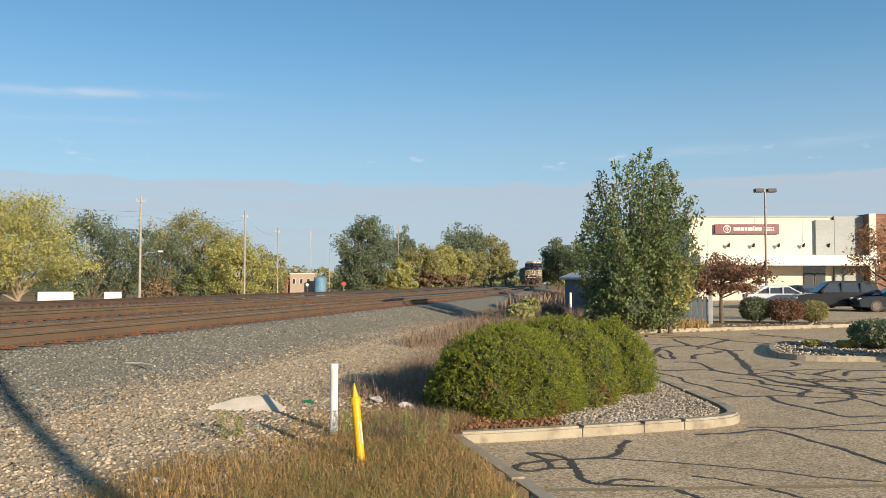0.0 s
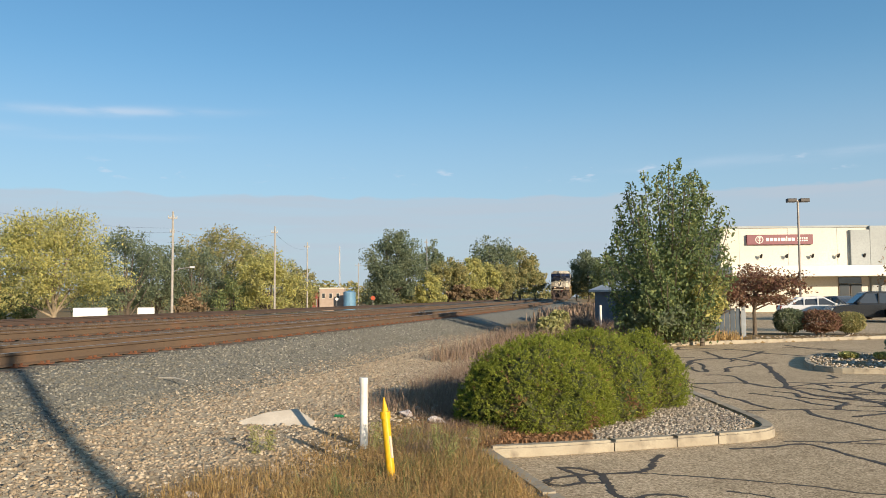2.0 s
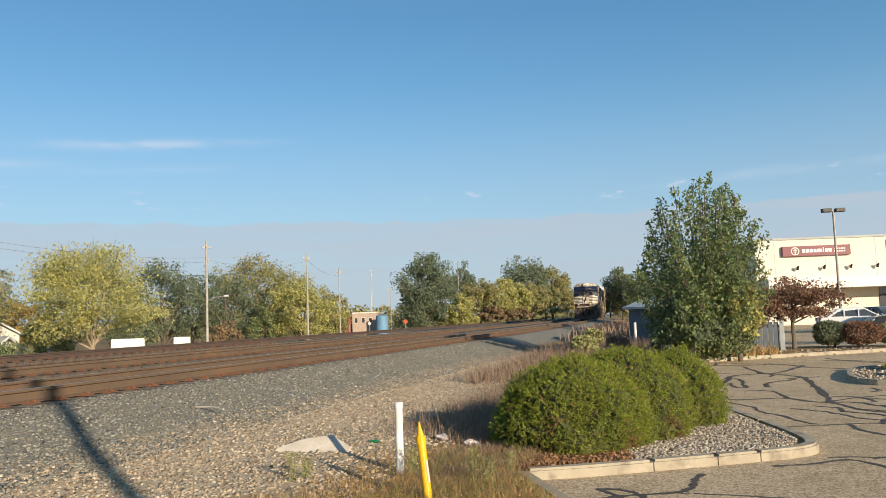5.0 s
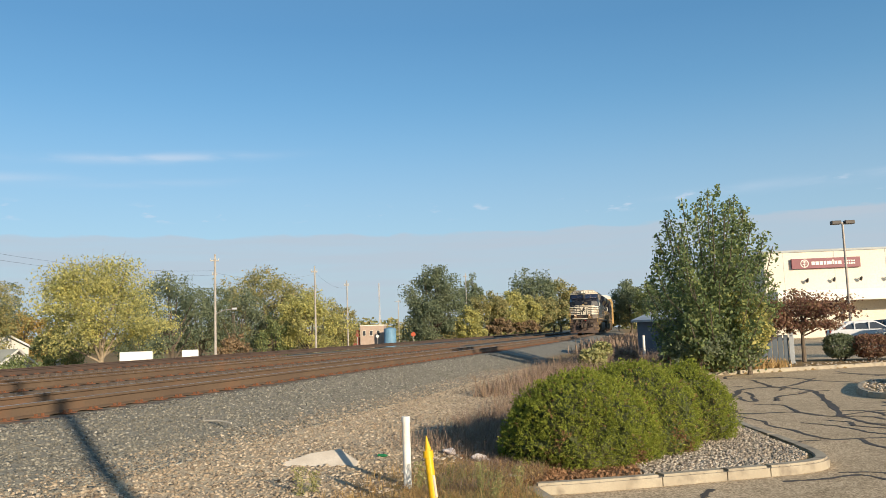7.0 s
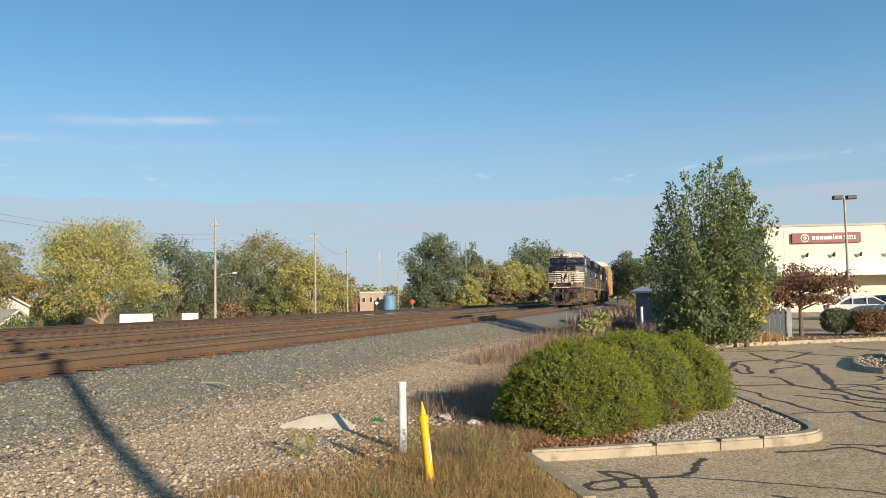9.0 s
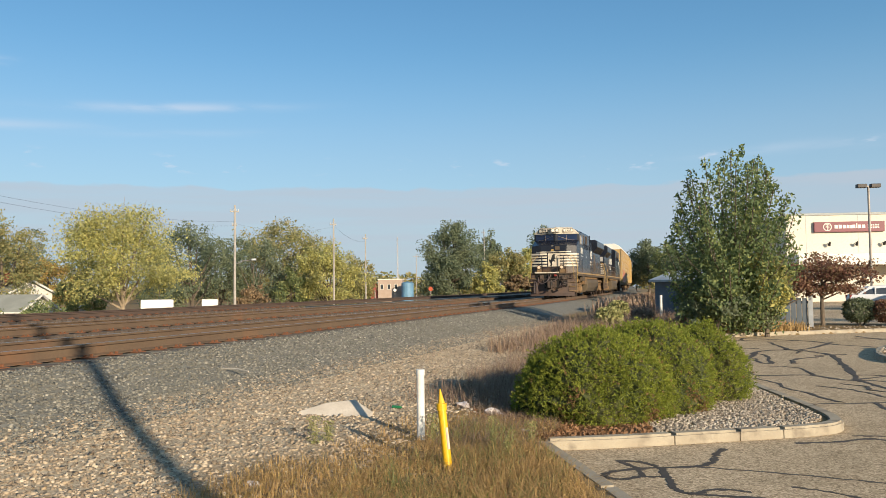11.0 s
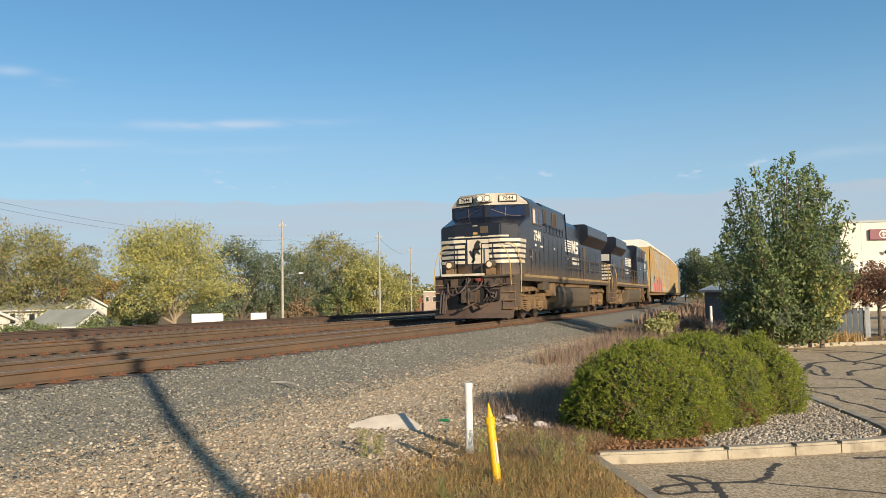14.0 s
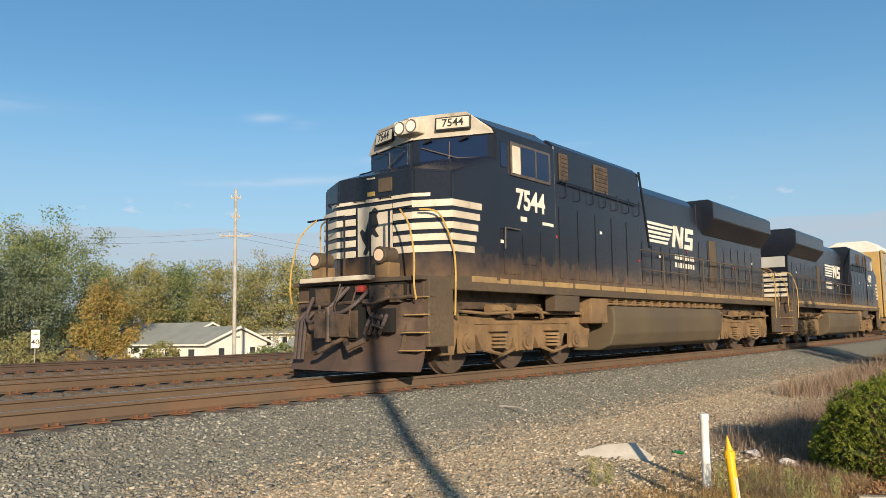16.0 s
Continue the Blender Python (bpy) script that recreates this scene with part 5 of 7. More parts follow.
        for x in xs:
            tube(bm, [(X(x), sd * 1.47, 1.65), (X(x), sd * 1.47, 2.62)], 0.02)
        tube(bm, [(X(-9.05), sd * 1.47, 2.62), (X(-20.7), sd * 1.47, 2.62)], 0.02)
        tube(bm, [(X(-9.05), sd * 1.47, 2.15), (X(-20.7), sd * 1.47, 2.15)], 0.015)
        part("handrail", bm, M["blackdust"], loco)
        tube_z = bmesh.new()
        tube(tube_z, [(X(-9.08), sd * 1.52, 4.5), (X(-9.3), sd * 1.5, 3.9), (X(-9.7), sd * 1.47, 2.7)], 0.03, 8)
        part("drain_pipe", tube_z, M["black"], loco)
        pb("exhaust_panel", -14.75, -15.3, sd * 1.2, sd * 1.235, 1.9, 3.3, M["blackdust"], 0.01)
        # under-sill piping over the tank
        bm = bmesh.new()
        for k, (z, r) in enumerate(((1.36, 0.035), (1.29, 0.028), (1.4, 0.02))):
            tube(bm, [(X(-7.2), sd * (1.32 + 0.04 * k), z), (X(-15.2), sd * (1.32 + 0.04 * k), z)], r)
        for k in range(16):
            box(bm, X(-7.4 - k * 0.5), X(-7.3 - k * 0.5), min(sd * 1.2, sd * 1.42), max(sd * 1.2, sd * 1.42), 1.26, 1.42)
        part("piping", bm, M["grime"], loco)
        pb("equipment_box", -4.9, -5.9, sd * 1.25, sd * 1.5, 1.1, 1.42, M["blackdust"], 0.02)
        pb("equipment_box", -6.5, -7.3, sd * 1.1, sd * 1.45, 0.85, 1.4, M["grime"], 0.05)
        # steps and yellow rails at the corners
        for xa, dr, nm in ((-0.55, -1, "front"), (-21.35, 1, "rear")):
            bm = bbox(X(xa + dr * 0.30), X(xa + dr * 0.95), sd * 1.36, sd * 1.50, 0.5, 1.6, 0.02)
            prism(bm, [(X(xa + dr * 0.06), 0.42), (X(xa + dr * 0.9), 0.42), (X(xa + dr * 0.9), 1.58), (X(xa + dr * 0.45), 1.58)], "y", min(sd * 1.08, sd * 1.12), max(sd * 1.08, sd * 1.12))
            part("step_well", bm, M["blackdust"], loco)
            for k in range(4):
                z = 0.44 + k * 0.28
                pb("step_tread", xa + dr * (0.02 + 0.07 * k), xa + dr * (0.34 + 0.07 * k), sd * 1.1, sd * 1.5, z, z + 0.022, M["stripe"], 0.005)
            bm = bmesh.new()
            tube(bm, [(X(a), b, c) for a, b, c in smooth3([(xa + dr * 0.08, sd * 1.42, 1.25), (xa + dr * 0.03, sd * 1.42, 1.5), (xa + dr * 0.06, sd * 1.40, 1.95), (xa + dr * 0.12, sd * 1.25, 2.45), (xa + dr * 0.25, sd * 0.95, 2.74)])], 0.0155)
            part("corner_handrail", bm, M["yellowrail"], loco, "yellow-painted corner handrail")
            bm = bmesh.new()
            tube(bm, [(X(a), b, c) for a, b, c in smooth3([(xa + dr * 0.95, sd * 1.53, 1.0), (xa + dr * 0.95, sd * 1.55, 1.8), (xa + dr * 0.88, sd * 1.53, 2.2), (xa + dr * 0.74, sd * 1.38, 2.68), (xa + dr * 0.6, sd * 1.08, 2.76)])], 0.0165)
            part("corner_handrail", bm, M["yellowrail"], loco, "yellow-painted corner handrail")
    # front rails and lamps
    for y in (-0.72, -0.3, 0.3, 0.72):
        bm = bmesh.new()
        tube(bm, [(X(-0.8), y, 1.63), (X(-0.8), y, 2.74)], 0.022)
        part("rail_post", bm, M["black"], loco)
    bm = bmesh.new()
    tube(bm, [(X(-0.8), -1.2, 2.72), (X(-0.8), -0.3, 2.74)], 0.02)
    tube(bm, [(X(-0.8), 0.3, 2.74), (X(-0.8), 1.2, 2.76)], 0.02)
    part("front_handrail", bm, M["black"], loco)
    for y in (-0.88, 0.62):
        lamp = part("ditch_light", bev(cyl(bmesh.new(), (X(-0.66), y, 2.0), (X(-1.0), y, 2.0), 0.145, n=16), 0.01, 1), M["blackdust"], loco, "round ditch light on the front platform")
        part("lens", cyl(bmesh.new(), (X(-0.64), y, 2.0), (X(-0.67), y, 2.0), 0.095, n=18), M["ditch"], lamp)
        part("bracket", bbox(X(-0.72), X(-1.02), y - 0.15, y + 0.15, 1.63, 1.88, 0.02), M["grime"], lamp)
    hl = part("headlight", bbox(X(-2.10), X(-2.45), -0.28, 0.28, 4.38, 4.65, 0.03), M["cream"], loco, "twin headlight housing")
    for y in (-0.14, 0.14):
        part("lens", cyl(bmesh.new(), (X(-2.08), y, 4.51), (X(-2.11), y, 4.51), 0.10, n=18), M["lampglass"], hl)
        part("lens_ring", cyl(bmesh.new(), (X(-2.092), y, 4.51), (X(-2.14), y, 4.51), 0.125, n=18), M["steel"], hl)
    # hood, radiator, roof gear
    bm = bmesh.new()
    prism(bm, [(-1.5, 1.63), (1.5, 1.63), (1.5, 4.44), (1.34, 4.58), (-1.34, 4.58), (-1.5, 4.44)], "x", X(-9.1), X(-4.96))
    bev(bm, 0.02, 1)
    part("equipment_cab", bm, M["black"], loco, "black full-width equipment section")
    bm = bmesh.new()
    prism(bm, [(-1.2, 1.63), (1.2, 1.63), (1.2, 4.15), (0.9, 4.42), (-0.9, 4.42), (-1.2, 4.15)], "x", X(-13.8), X(-9.1))
    bev(bm, 0.02, 1)
    part("engine_hood", bm, M["black"], loco, "black engine hood with doors")
    r0 = -14.3 if wide_rear else -15.3
    bm = bmesh.new()
    prism(bm, [(-1.2, 1.63), (1.2, 1.63), (1.2, 3.45), (1.2, 4.3), (-1.2, 4.3), (-1.2, 3.45)], "x", X(-20.15), X(-13.8))
    bev(bm, 0.02, 1)
    part("radiator_hood", bm, M["black"], loco)
    bm = bmesh.new()
    prism(bm, [(-1.2, 3.42), (1.2, 3.42), (1.56, 3.9), (1.56, 4.36), (1.4, 4.48), (-1.4, 4.48), (-1.56, 4.36), (-1.56, 3.86)], "x", X(-20.2), X(r0))
    bev(bm, 0.025, 1)
    part("radiator", bm, M["black"], loco, "black overhanging radiator housing")
    bm = bmesh.new()
    for k in range(6):
        x = -2.9 - k * 0.35
        box(bm, X(x), X(x - 0.08), -0.9, 0.9, 4.6, 4.66)
    cyl(bm, (X(-3.6), 0.5, 4.6), (X(-3.6), 0.5, 4.72), 0.09)
    tube(bm, [(X(-2.3), -0.15, 4.6), (X(-2.3), -0.1, 4.68), (X(-2.3), 0.1, 4.68), (X(-2.3), 0.15, 4.6)], 0.012)
    for sd in (-1, 1):
        tube(bm, [(X(-2.6), sd * 1.06, 4.66), (X(-4.9), sd * 1.12, 4.68)], 0.015)
    part("roof_rack", bm, M["blackdust"], loco)
    bm = bbox(X(-10.6), X(-11.6), -0.45, 0.45, 4.3, 4.48, 0.03)
    box(bm, X(-12.4), X(-13.2), -0.5, 0.5, 4.3, 4.42)
    part("exhaust_stack", bm, M["black"], loco)
    part("roof_horn", cyl(bmesh.new(), (X(-10.2), 0.6, 4.4), (X(-9.9), 0.6, 4.42), 0.05, 0.09, 10), M["cream"], loco)
    # rear end: numbered hood end with stripes
    for k in range(5):
        pb("end_stripe", -20.151, -20.16, -1.15, 1.15, 1.85 + k * 0.2, 1.97 + k * 0.2, M["cream"], 0)
    pb("end_panel", -20.151, -20.158, -1.1, 1.1, 3.0, 4.0, M["shedgrey"], 0)
    lettering("road_number", number, 0.36, M["logo"], loco, pose(X(-20.166), -0.5, 3.62, 90, 0, -90), "white road number", 0.03)
    pb("rear_platform", -20.1, -21.2, -1.48, 1.48, 1.56, 1.63, M["blackdust"], 0.01)
    pb("rear_pilot", -21.0, -21.15, -1.4, 1.4, 0.45, 1.6, M["plow"], 0.02)
    bm = bbox(X(-21.1), X(-21.85), -0.15, 0.15, 0.72, 1.02, 0.04)
    part("coupler", bm, M["grime"], loco)
    # fuel tank
    bm = bmesh.new()
    prism(bm, [(-1.46, 1.24), (-1.52, 1.0), (-1.5, 0.62), (-1.38, 0.36), (-1.1, 0.25), (1.1, 0.25), (1.38, 0.36), (1.5, 0.62), (1.52, 1.0), (1.46, 1.24)], "x", X(-14.7), X(-7.5))
    bev(bm, 0.04, 2)
    part("fuel_tank", bm, M["tank"], loco, "dusty brown fuel tank")
    loco_truck(loco, X(-4.25), sign)
    loco_truck(loco, X(-17.85), sign)
    return loco


M["racksteel"] = material("galvanised_rack_panel", (0.40, 0.375, 0.33), 0.6, metal=0.1, vary=(0.33, 0.305, 0.26), scale=1.2, fine=16, bump=0.15, obj_random=0.12)
M["rackyellow"] = material("rack_yellow_paint", (0.44, 0.28, 0.09), 0.6, vary=(0.35, 0.23, 0.09), scale=1, fine=10, bump=0.05)
M["rackwhite"] = material("white_rack_roof", (0.72, 0.70, 0.65), 0.5, vary=(0.6, 0.57, 0.5), scale=0.6, fine=8, bump=0.05)
M["rackgrey"] = material("grey_wagon_paint", (0.17, 0.165, 0.16), 0.7, vary=(0.12, 0.115, 0.11), scale=0.7, fine=8, bump=0.05)
M["graffiti"] = material("graffiti_paint", (0.55, 0.06, 0.05), 0.5, vary=(0.5, 0.28, 0.26), scale=1.1, fine=2.5, bump=0, spots=(0.06, 0.28, 0.2), spot_lo=0.53, spot_hi=0.57, spot_scale=0.5)


def autorack(label, side, post, roof, tag=False):
    LEN = 27.4
    car = empty("autorack_wagon")
    tagged(car, label, "freight wagon", "train")
    h = LEN / 2 - 0.5
    part("underframe", bbox(-h, h, -1.4, 1.4, 0.85, 1.15, 0.02), M["grime"], car)
    bm = bmesh.new()
    prism(bm, [(-1.5, 1.15), (1.5, 1.15), (1.5, 5.0), (-1.5, 5.0)], "x", -h + 0.05, h - 0.05)
    part("inner_wall", bm, side, car)
    bm = bmesh.new()
    prism(bm, [(-1.56, 5.0), (1.56, 5.0), (1.42, 5.38), (0.8, 5.68), (-0.8, 5.68), (-1.42, 5.38)], "x", -h, h)
    bev(bm, 0.03, 1)
    part("roof", bm, roof, car, "pale ribbed wagon roof")
    for e in (-1, 1):
        part("end_door", bbox(e * h, e * (h + 0.12), -1.45, 1.45, 1.1, 5.0, 0.03), post, car)
        part("end_cap", prism(bmesh.new(), [(-1.45, 5.0), (1.45, 5.0), (1.35, 5.35), (0.75, 5.62), (-0.75, 5.62), (-1.35, 5.35)], "x", min(e * h, e * (h + 0.1)), max(e * h, e * (h + 0.1))), roof, car)
        part("coupler", bbox(e * h, e * (h + 0.5), -0.13, 0.13, 0.72, 1.0, 0.03), M["grime"], car)
        bm = bmesh.new()
        for k in range(9):
            tube(bm, [(e * (h - 0.1), 1.52, 1.2 + k * 0.42), (e * (h - 0.1), 1.6, 1.2 + k * 0.42), (e * (h - 0.55), 1.6, 1.2 + k * 0.42)], 0.012, 5)
        part("ladder", bm, M["steel"], car)
    nb = 13
    bw = 2 * h / nb
    panel = pst = None
    for sd in (-1, 1):
        for i in range(nb + 1):
            x = -h + i * bw
            if pst is None:
                pst = part("post", bbox(-0.06, 0.06, -0.04, 0.04, 1.1, 5.05), post, car)
                o = pst
            else:
                o = new("post", pst.data)
                o.parent = car
            o.matrix_basis = pose(x, sd * 1.56, 0)
        for i in range(nb):
            for r in range(6):
                if panel is None:
                    b = bmesh.new()
                    box(b, -bw / 2 + 0.08, bw / 2 - 0.08, -0.012, 0.012, 0.03, 0.585)
                    for k in range(3):
                        box(b, -bw / 2 + 0.1, bw / 2 - 0.1, -0.03, 0.03, 0.12 + k * 0.17, 0.15 + k * 0.17)
                    panel = part("side_panel", b, side, car)
                    o = panel
                else:
                    o = new("side_panel", panel.data)
                    o.parent = car
                o.matrix_basis = pose(-h + (i + 0.5) * bw, sd * 1.535, 1.2 + r * 0.63)
        for z in (1.12, 3.05, 4.98):
            part("side_rail", bbox(-h, h, sd * 1.5, sd * 1.585, z, z + 0.1), post, car)
    if tag:
        bm = bmesh.new()
        for i in range(7):
            box(bm, h - 2.2 - (i + 1) * 1.55, h - 2.2 - i * 1.55 - 0.02, 1.586, 1.592, 1.15, 2.3 + 0.35 * math.sin(i * 2.1))
            box(bm, h - 2.2 - (i + 1) * 1.55, h - 2.2 - i * 1.55 - 0.02, -1.592, -1.586, 1.15, 2.3 + 0.35 * math.sin(i * 2.1))
        part("graffiti", bm, M["graffiti"], car, "red and green graffiti patch")
    for xc in (-9.9, 9.9):
        bm = bmesh.new()
        for sd in (-1, 1):
            prism(bm, [(-1.3, 0.62), (-0.5, 0.75), (0.5, 0.75), (1.3, 0.62), (1.25, 0.3), (0.9, 0.35), (0.4, 0.25), (-0.4, 0.25), (-0.9, 0.35), (-1.25, 0.3)], "y", sd * 1.05 - 0.07, sd * 1.05 + 0.07)
        box(bm, -0.3, 0.3, -1.1, 1.1, 0.4, 0.88)
        t = part("truck", bm, M["grime"], car)
        t.matrix_basis = pose(xc, 0, 0)
        for ax in (-0.88, 0.88):
            wheelset(t, ax, 1)
    return car


loco_a = locomotive("7544", "black diesel locomotive with white nose stripes and brown road dust", 1)
loco_b = locomotive("4689", "black diesel locomotive coupled back to front behind the first", -1, wide_rear=False)
rack_a = autorack("yellow-framed autorack wagon with a white roof and red graffiti", M["racksteel"], M["rackyellow"], M["rackwhite"], True)
rack_b = autorack("yellow-framed autorack wagon with a white roof", M["racksteel"], M["rackyellow"], M["rackwhite"])
rack_c = autorack("dull grey autorack wagon far back in the train", M["rackgrey"], M["rackgrey"], M["rackgrey"])
TRAIN = [(loco_a, 10.95, 0, 6.8), (loco_b, 32.9, 180, 6.8), (rack_a, 57.6, 0, 9.9), (rack_b, 85.0, 0, 9.9), (rack_c, 112.4, 0, 9.9)]
SPEED, FRONT = 8.5, 9.05     # metres a second; place of the first coupler at the end


def motions():
    for ob, back, turn, half in TRAIN:
        rows = []
        for t in np.arange(0, 16.01, 0.5):
            s = FRONT + SPEED * (16 - t) + back
            (x1, y1), (x2, y2) = trk(s - half, PC), trk(s + half, PC)
            rows.append((float(t), pose((x1 + x2) / 2, (y1 + y2) / 2, RAIL, 0, 0, math.degrees(math.atan2(y1 - y2, x1 - x2)) + turn)))
        walk(ob, rows)
    for ob, x, sign in WHEELS:
        walk(ob, [(k / 15, pose(x, 0, 0.53) @ Matrix.Rotation(sign * SPEED * k / 15 / 0.53, 4, "Y")) for k in range(241)])

# ---- foreground ----
M["white_post"] = material("white_marker_plastic", (0.75, 0.73, 0.68), 0.5, vary=(0.62, 0.58, 0.5), scale=4, bump=0.05, spots=(0.25, 0.2, 0.14), spot_lo=0.62, spot_hi=0.72, spot_scale=7)
M["yellow_post"] = material("yellow_vent_pipe_paint", (0.74, 0.43, 0.008), 0.45, vary=(0.64, 0.36, 0.01), scale=3, bump=0.05, spots=(0.6, 0.5, 0.3), spot_lo=0.66, spot_hi=0.72, spot_scale=6)
M["litter"] = material("crumpled_white_plastic", (0.62, 0.58, 0.56), 0.4, vary=(0.45, 0.38, 0.36), scale=9, fine=30, bump=0.5)
M["bottle"] = material("green_bottle_plastic", (0.02, 0.16, 0.06), 0.2, bump=0)
M["slab"] = material("pale_concrete_slab", (0.58, 0.52, 0.43), 0.9, vary=(0.46, 0.4, 0.32), scale=4, fine=50, bump=0.5)


def gz(x, y):
    s = x * math.sin(HEAD) + y * math.cos(HEAD)
    p = -x * math.cos(HEAD) + y * math.sin(HEAD)
    z, q = ground_z(np.array(s), np.array(p))
    return float(z + waves(s, p, q)[1])


def standing(name, x, y, label, cat, group="", dz=0.0, rz=0.0):
    return tagged(empty(name, pose(x, y, gz(x, y) + dz, 0, 0, rz)), label, cat, group)


def posts():
    t = standing("marker_post", -1.10, 8.10, "weathered white marker post standing in dry grass", "post")
    bm = bev(cyl(bmesh.new(), (0, 0, -0.2), (0, 0, 0.69), 0.040, n=20), 0.006, 1)
    part("tube", bm, M["white_post"], t)
    part("cap", bev(cyl(bmesh.new(), (0, 0, 0.64), (0, 0, 0.702), 0.044, n=20), 0.01, 2), M["white_post"], t)
    t = standing("vent_pipe", -0.676, 6.84, "leaning yellow gas marker pipe with a pointed cap", "post")
    part("tube", cyl(bmesh.new(), (0, 0, -0.2), (-0.075, 0.03, 0.53), 0.036, n=20), M["yellow_post"], t)
    bm = cyl(bmesh.new(), (-0.074, 0.03, 0.50), (-0.076, 0.031, 0.56), 0.044, n=20)
    cyl(bm, (-0.076, 0.031, 0.56), (-0.088, 0.033, 0.68), 0.03, 0.004, n=12)
    part("cap", bm, M["yellow_post"], t)
    part("label_strip", cyl(bmesh.new(), (-0.013, -0.008, 0.18), (-0.034, 0.0, 0.36), 0.013, n=8), M["cream"], t, "torn white sticker")
    s = standing("concrete_slab", -2.22, 9.15, "pale broken concrete slab lying in the limestone chips", "slab", rz=20)
    bm = bmesh.new()
    prism(bm, [(-0.50, -0.10), (-0.34, -0.2), (-0.1, -0.27), (0.3, -0.26), (0.42, -0.02), (0.24, 0.26), (-0.1, 0.22), (-0.42, 0.08)], "z", -0.06, 0.03)
    part("slab", bev(bm, 0.015, 2), M["slab"], s).rotation_euler = (radians(26), 0, 0)
    for i, (x, y, r, mt, lab, cat) in enumerate(((-0.44, 9.75, 0.085, "litter", "crumpled white plastic bag on dead leaves", "litter"), (-0.05, 8.6, 0.07, "litter", "small white scrap of plastic in the grass", "litter"), (-0.85, 10.2, 0.07, "litter", "scrap of pale wrapping in the weeds", "litter"), (-2.1, 6.0, 0.035, "litter", "crumpled clear plastic in the dry grass", "litter"))):
        bm = bmesh.new()
        bmesh.ops.create_icosphere(bm, subdivisions=3, radius=r)
        bm.normal_update()
        lumps(bm, r * 0.9, 9.0 / (r * 8), i * 3.1)
        bmesh.ops.scale(bm, vec=(1.2, 0.9, 0.6), verts=bm.verts)
        ob = tagged(part("plastic_litter", bm, M[mt]), lab, cat)
        ob.matrix_basis = pose(x, y, gz(x, y) + r * 0.42)
    bm = cyl(bmesh.new(), (-0.06, 0, 0.02), (0.03, 0, 0.02), 0.02, n=12)
    cyl(bm, (0.03, 0, 0.02), (0.065, 0, 0.02), 0.019, 0.008, n=12)
    ob = tagged(part("plastic_bottle", bm, M["bottle"]), "green plastic bottle lying on limestone chips", "bottle")
    ob.matrix_basis = pose(-1.62, 9.75, gz(-1.62, 9.75), 0, 0, -15)
    st = tagged(part("stick", tube(bmesh.new(), [(-0.35, 0, 0.03), (0.05, 0.02, 0.045), (0.4, -0.02, 0.03)], 0.014), M["slab"]), "dry pale stick lying on the ballast", "stick")
    st.matrix_basis = pose(*sp(10.2, 6.55), gz(*sp(10.2, 6.55)) + 0.03, 0, 0, -35)


posts()


M["deadleaf"] = leafmat("dead_brown_leaf", [(0.16, 0.085, 0.045), (0.27, 0.145, 0.07), (0.36, 0.21, 0.11)], (0.24, 0.13, 0.065), 0.15)


def mound(x, y, rx, ry, h, n, seed, label):
    """A clipped juniper: a lumpy core, coloured dark for inner shade, under fans of short needles, browned near the
    ground.
    """
    t = standing("shrub", x, y, label, "shrub", "juniper shrubs in the corner bed")
    rng = np.random.default_rng(seed)
    bm = bmesh.new()
    bmesh.ops.create_icosphere(bm, subdivisions=5, radius=1.0)
    bm.normal_update()
    for v in bm.verts:
        k = 1 + 0.12 * noise.noise(v.co * 2.0 + Vector((seed, 0, 0))) + 0.10 * noise.noise(v.co * 5.0 + Vector((0, seed, 0))) + 0.07 * noise.noise(v.co * 12 + Vector((seed, seed, 0))) + 0.05 * noise.noise(v.co * 24 + Vector((0, 0, seed)))
        up = max(0.0, v.co.z)
        side = 1.04 - 0.06 * up
        v.co = Vector((v.co.x * rx * k * side, v.co.y * ry * k * side, max(-0.12, v.co.z * h * k * 0.68 + h * 0.30)))
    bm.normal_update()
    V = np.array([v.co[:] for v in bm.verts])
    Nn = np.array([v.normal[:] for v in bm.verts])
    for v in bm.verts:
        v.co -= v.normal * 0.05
    part("branch_core", bm, M["junipercore"], t, "brown-green inner core, coloured dark for the shade among the needles")
    ok = np.where(V[:, 2] > -0.04)[0]
    fan = 9
    i = rng.choice(ok, n // fan)
    c0 = V[i] + rng.normal(0, 0.02, (len(i), 3)) + Nn[i] * rng.uniform(-0.05, 0.02, len(i))[:, None]
    d0 = Nn[i] * 0.8 + rng.normal(0, 0.45, (len(i), 3)) + np.array([0, 0, 0.25])
    d0 /= np.linalg.norm(d0, axis=1)[:, None]
    c0, d0, src = np.repeat(c0, fan, 0), np.repeat(d0, fan, 0), np.repeat(i, fan)
    m = len(src)
    along = rng.random(m)[:, None]
    c = c0 + d0 * along * 0.042 + rng.normal(0, 0.005, (m, 3))
    d = d0 * 0.8 + rng.normal(0, 0.5, (m, 3))
    d /= np.linalg.norm(d, axis=1)[:, None]
    w = np.cross(d, rand_dirs(m, rng))
    w /= np.linalg.norm(w, axis=1)[:, None] + 1e-9
    L = rng.uniform(0.011, 0.027, m)[:, None] * (1.15 - 0.5 * along)
    Q = np.stack([c - w * 0.0036, c + w * 0.0036, c + d * L + w * 0.003, c + d * L * 1.2 - w * 0.002], 1)
    patch = np.sin(V[src, 0] * 7 + seed) + np.sin(V[src, 1] * 9 + V[src, 2] * 8) + np.repeat(rng.normal(0, 0.5, len(i)), fan)
    dead = (patch > 1.3 + 2.0 * V[src, 2] / h) | np.repeat(rng.random(len(i)) < 0.02, fan)
    quads("foliage", Q[~dead], M["juniper"], t)
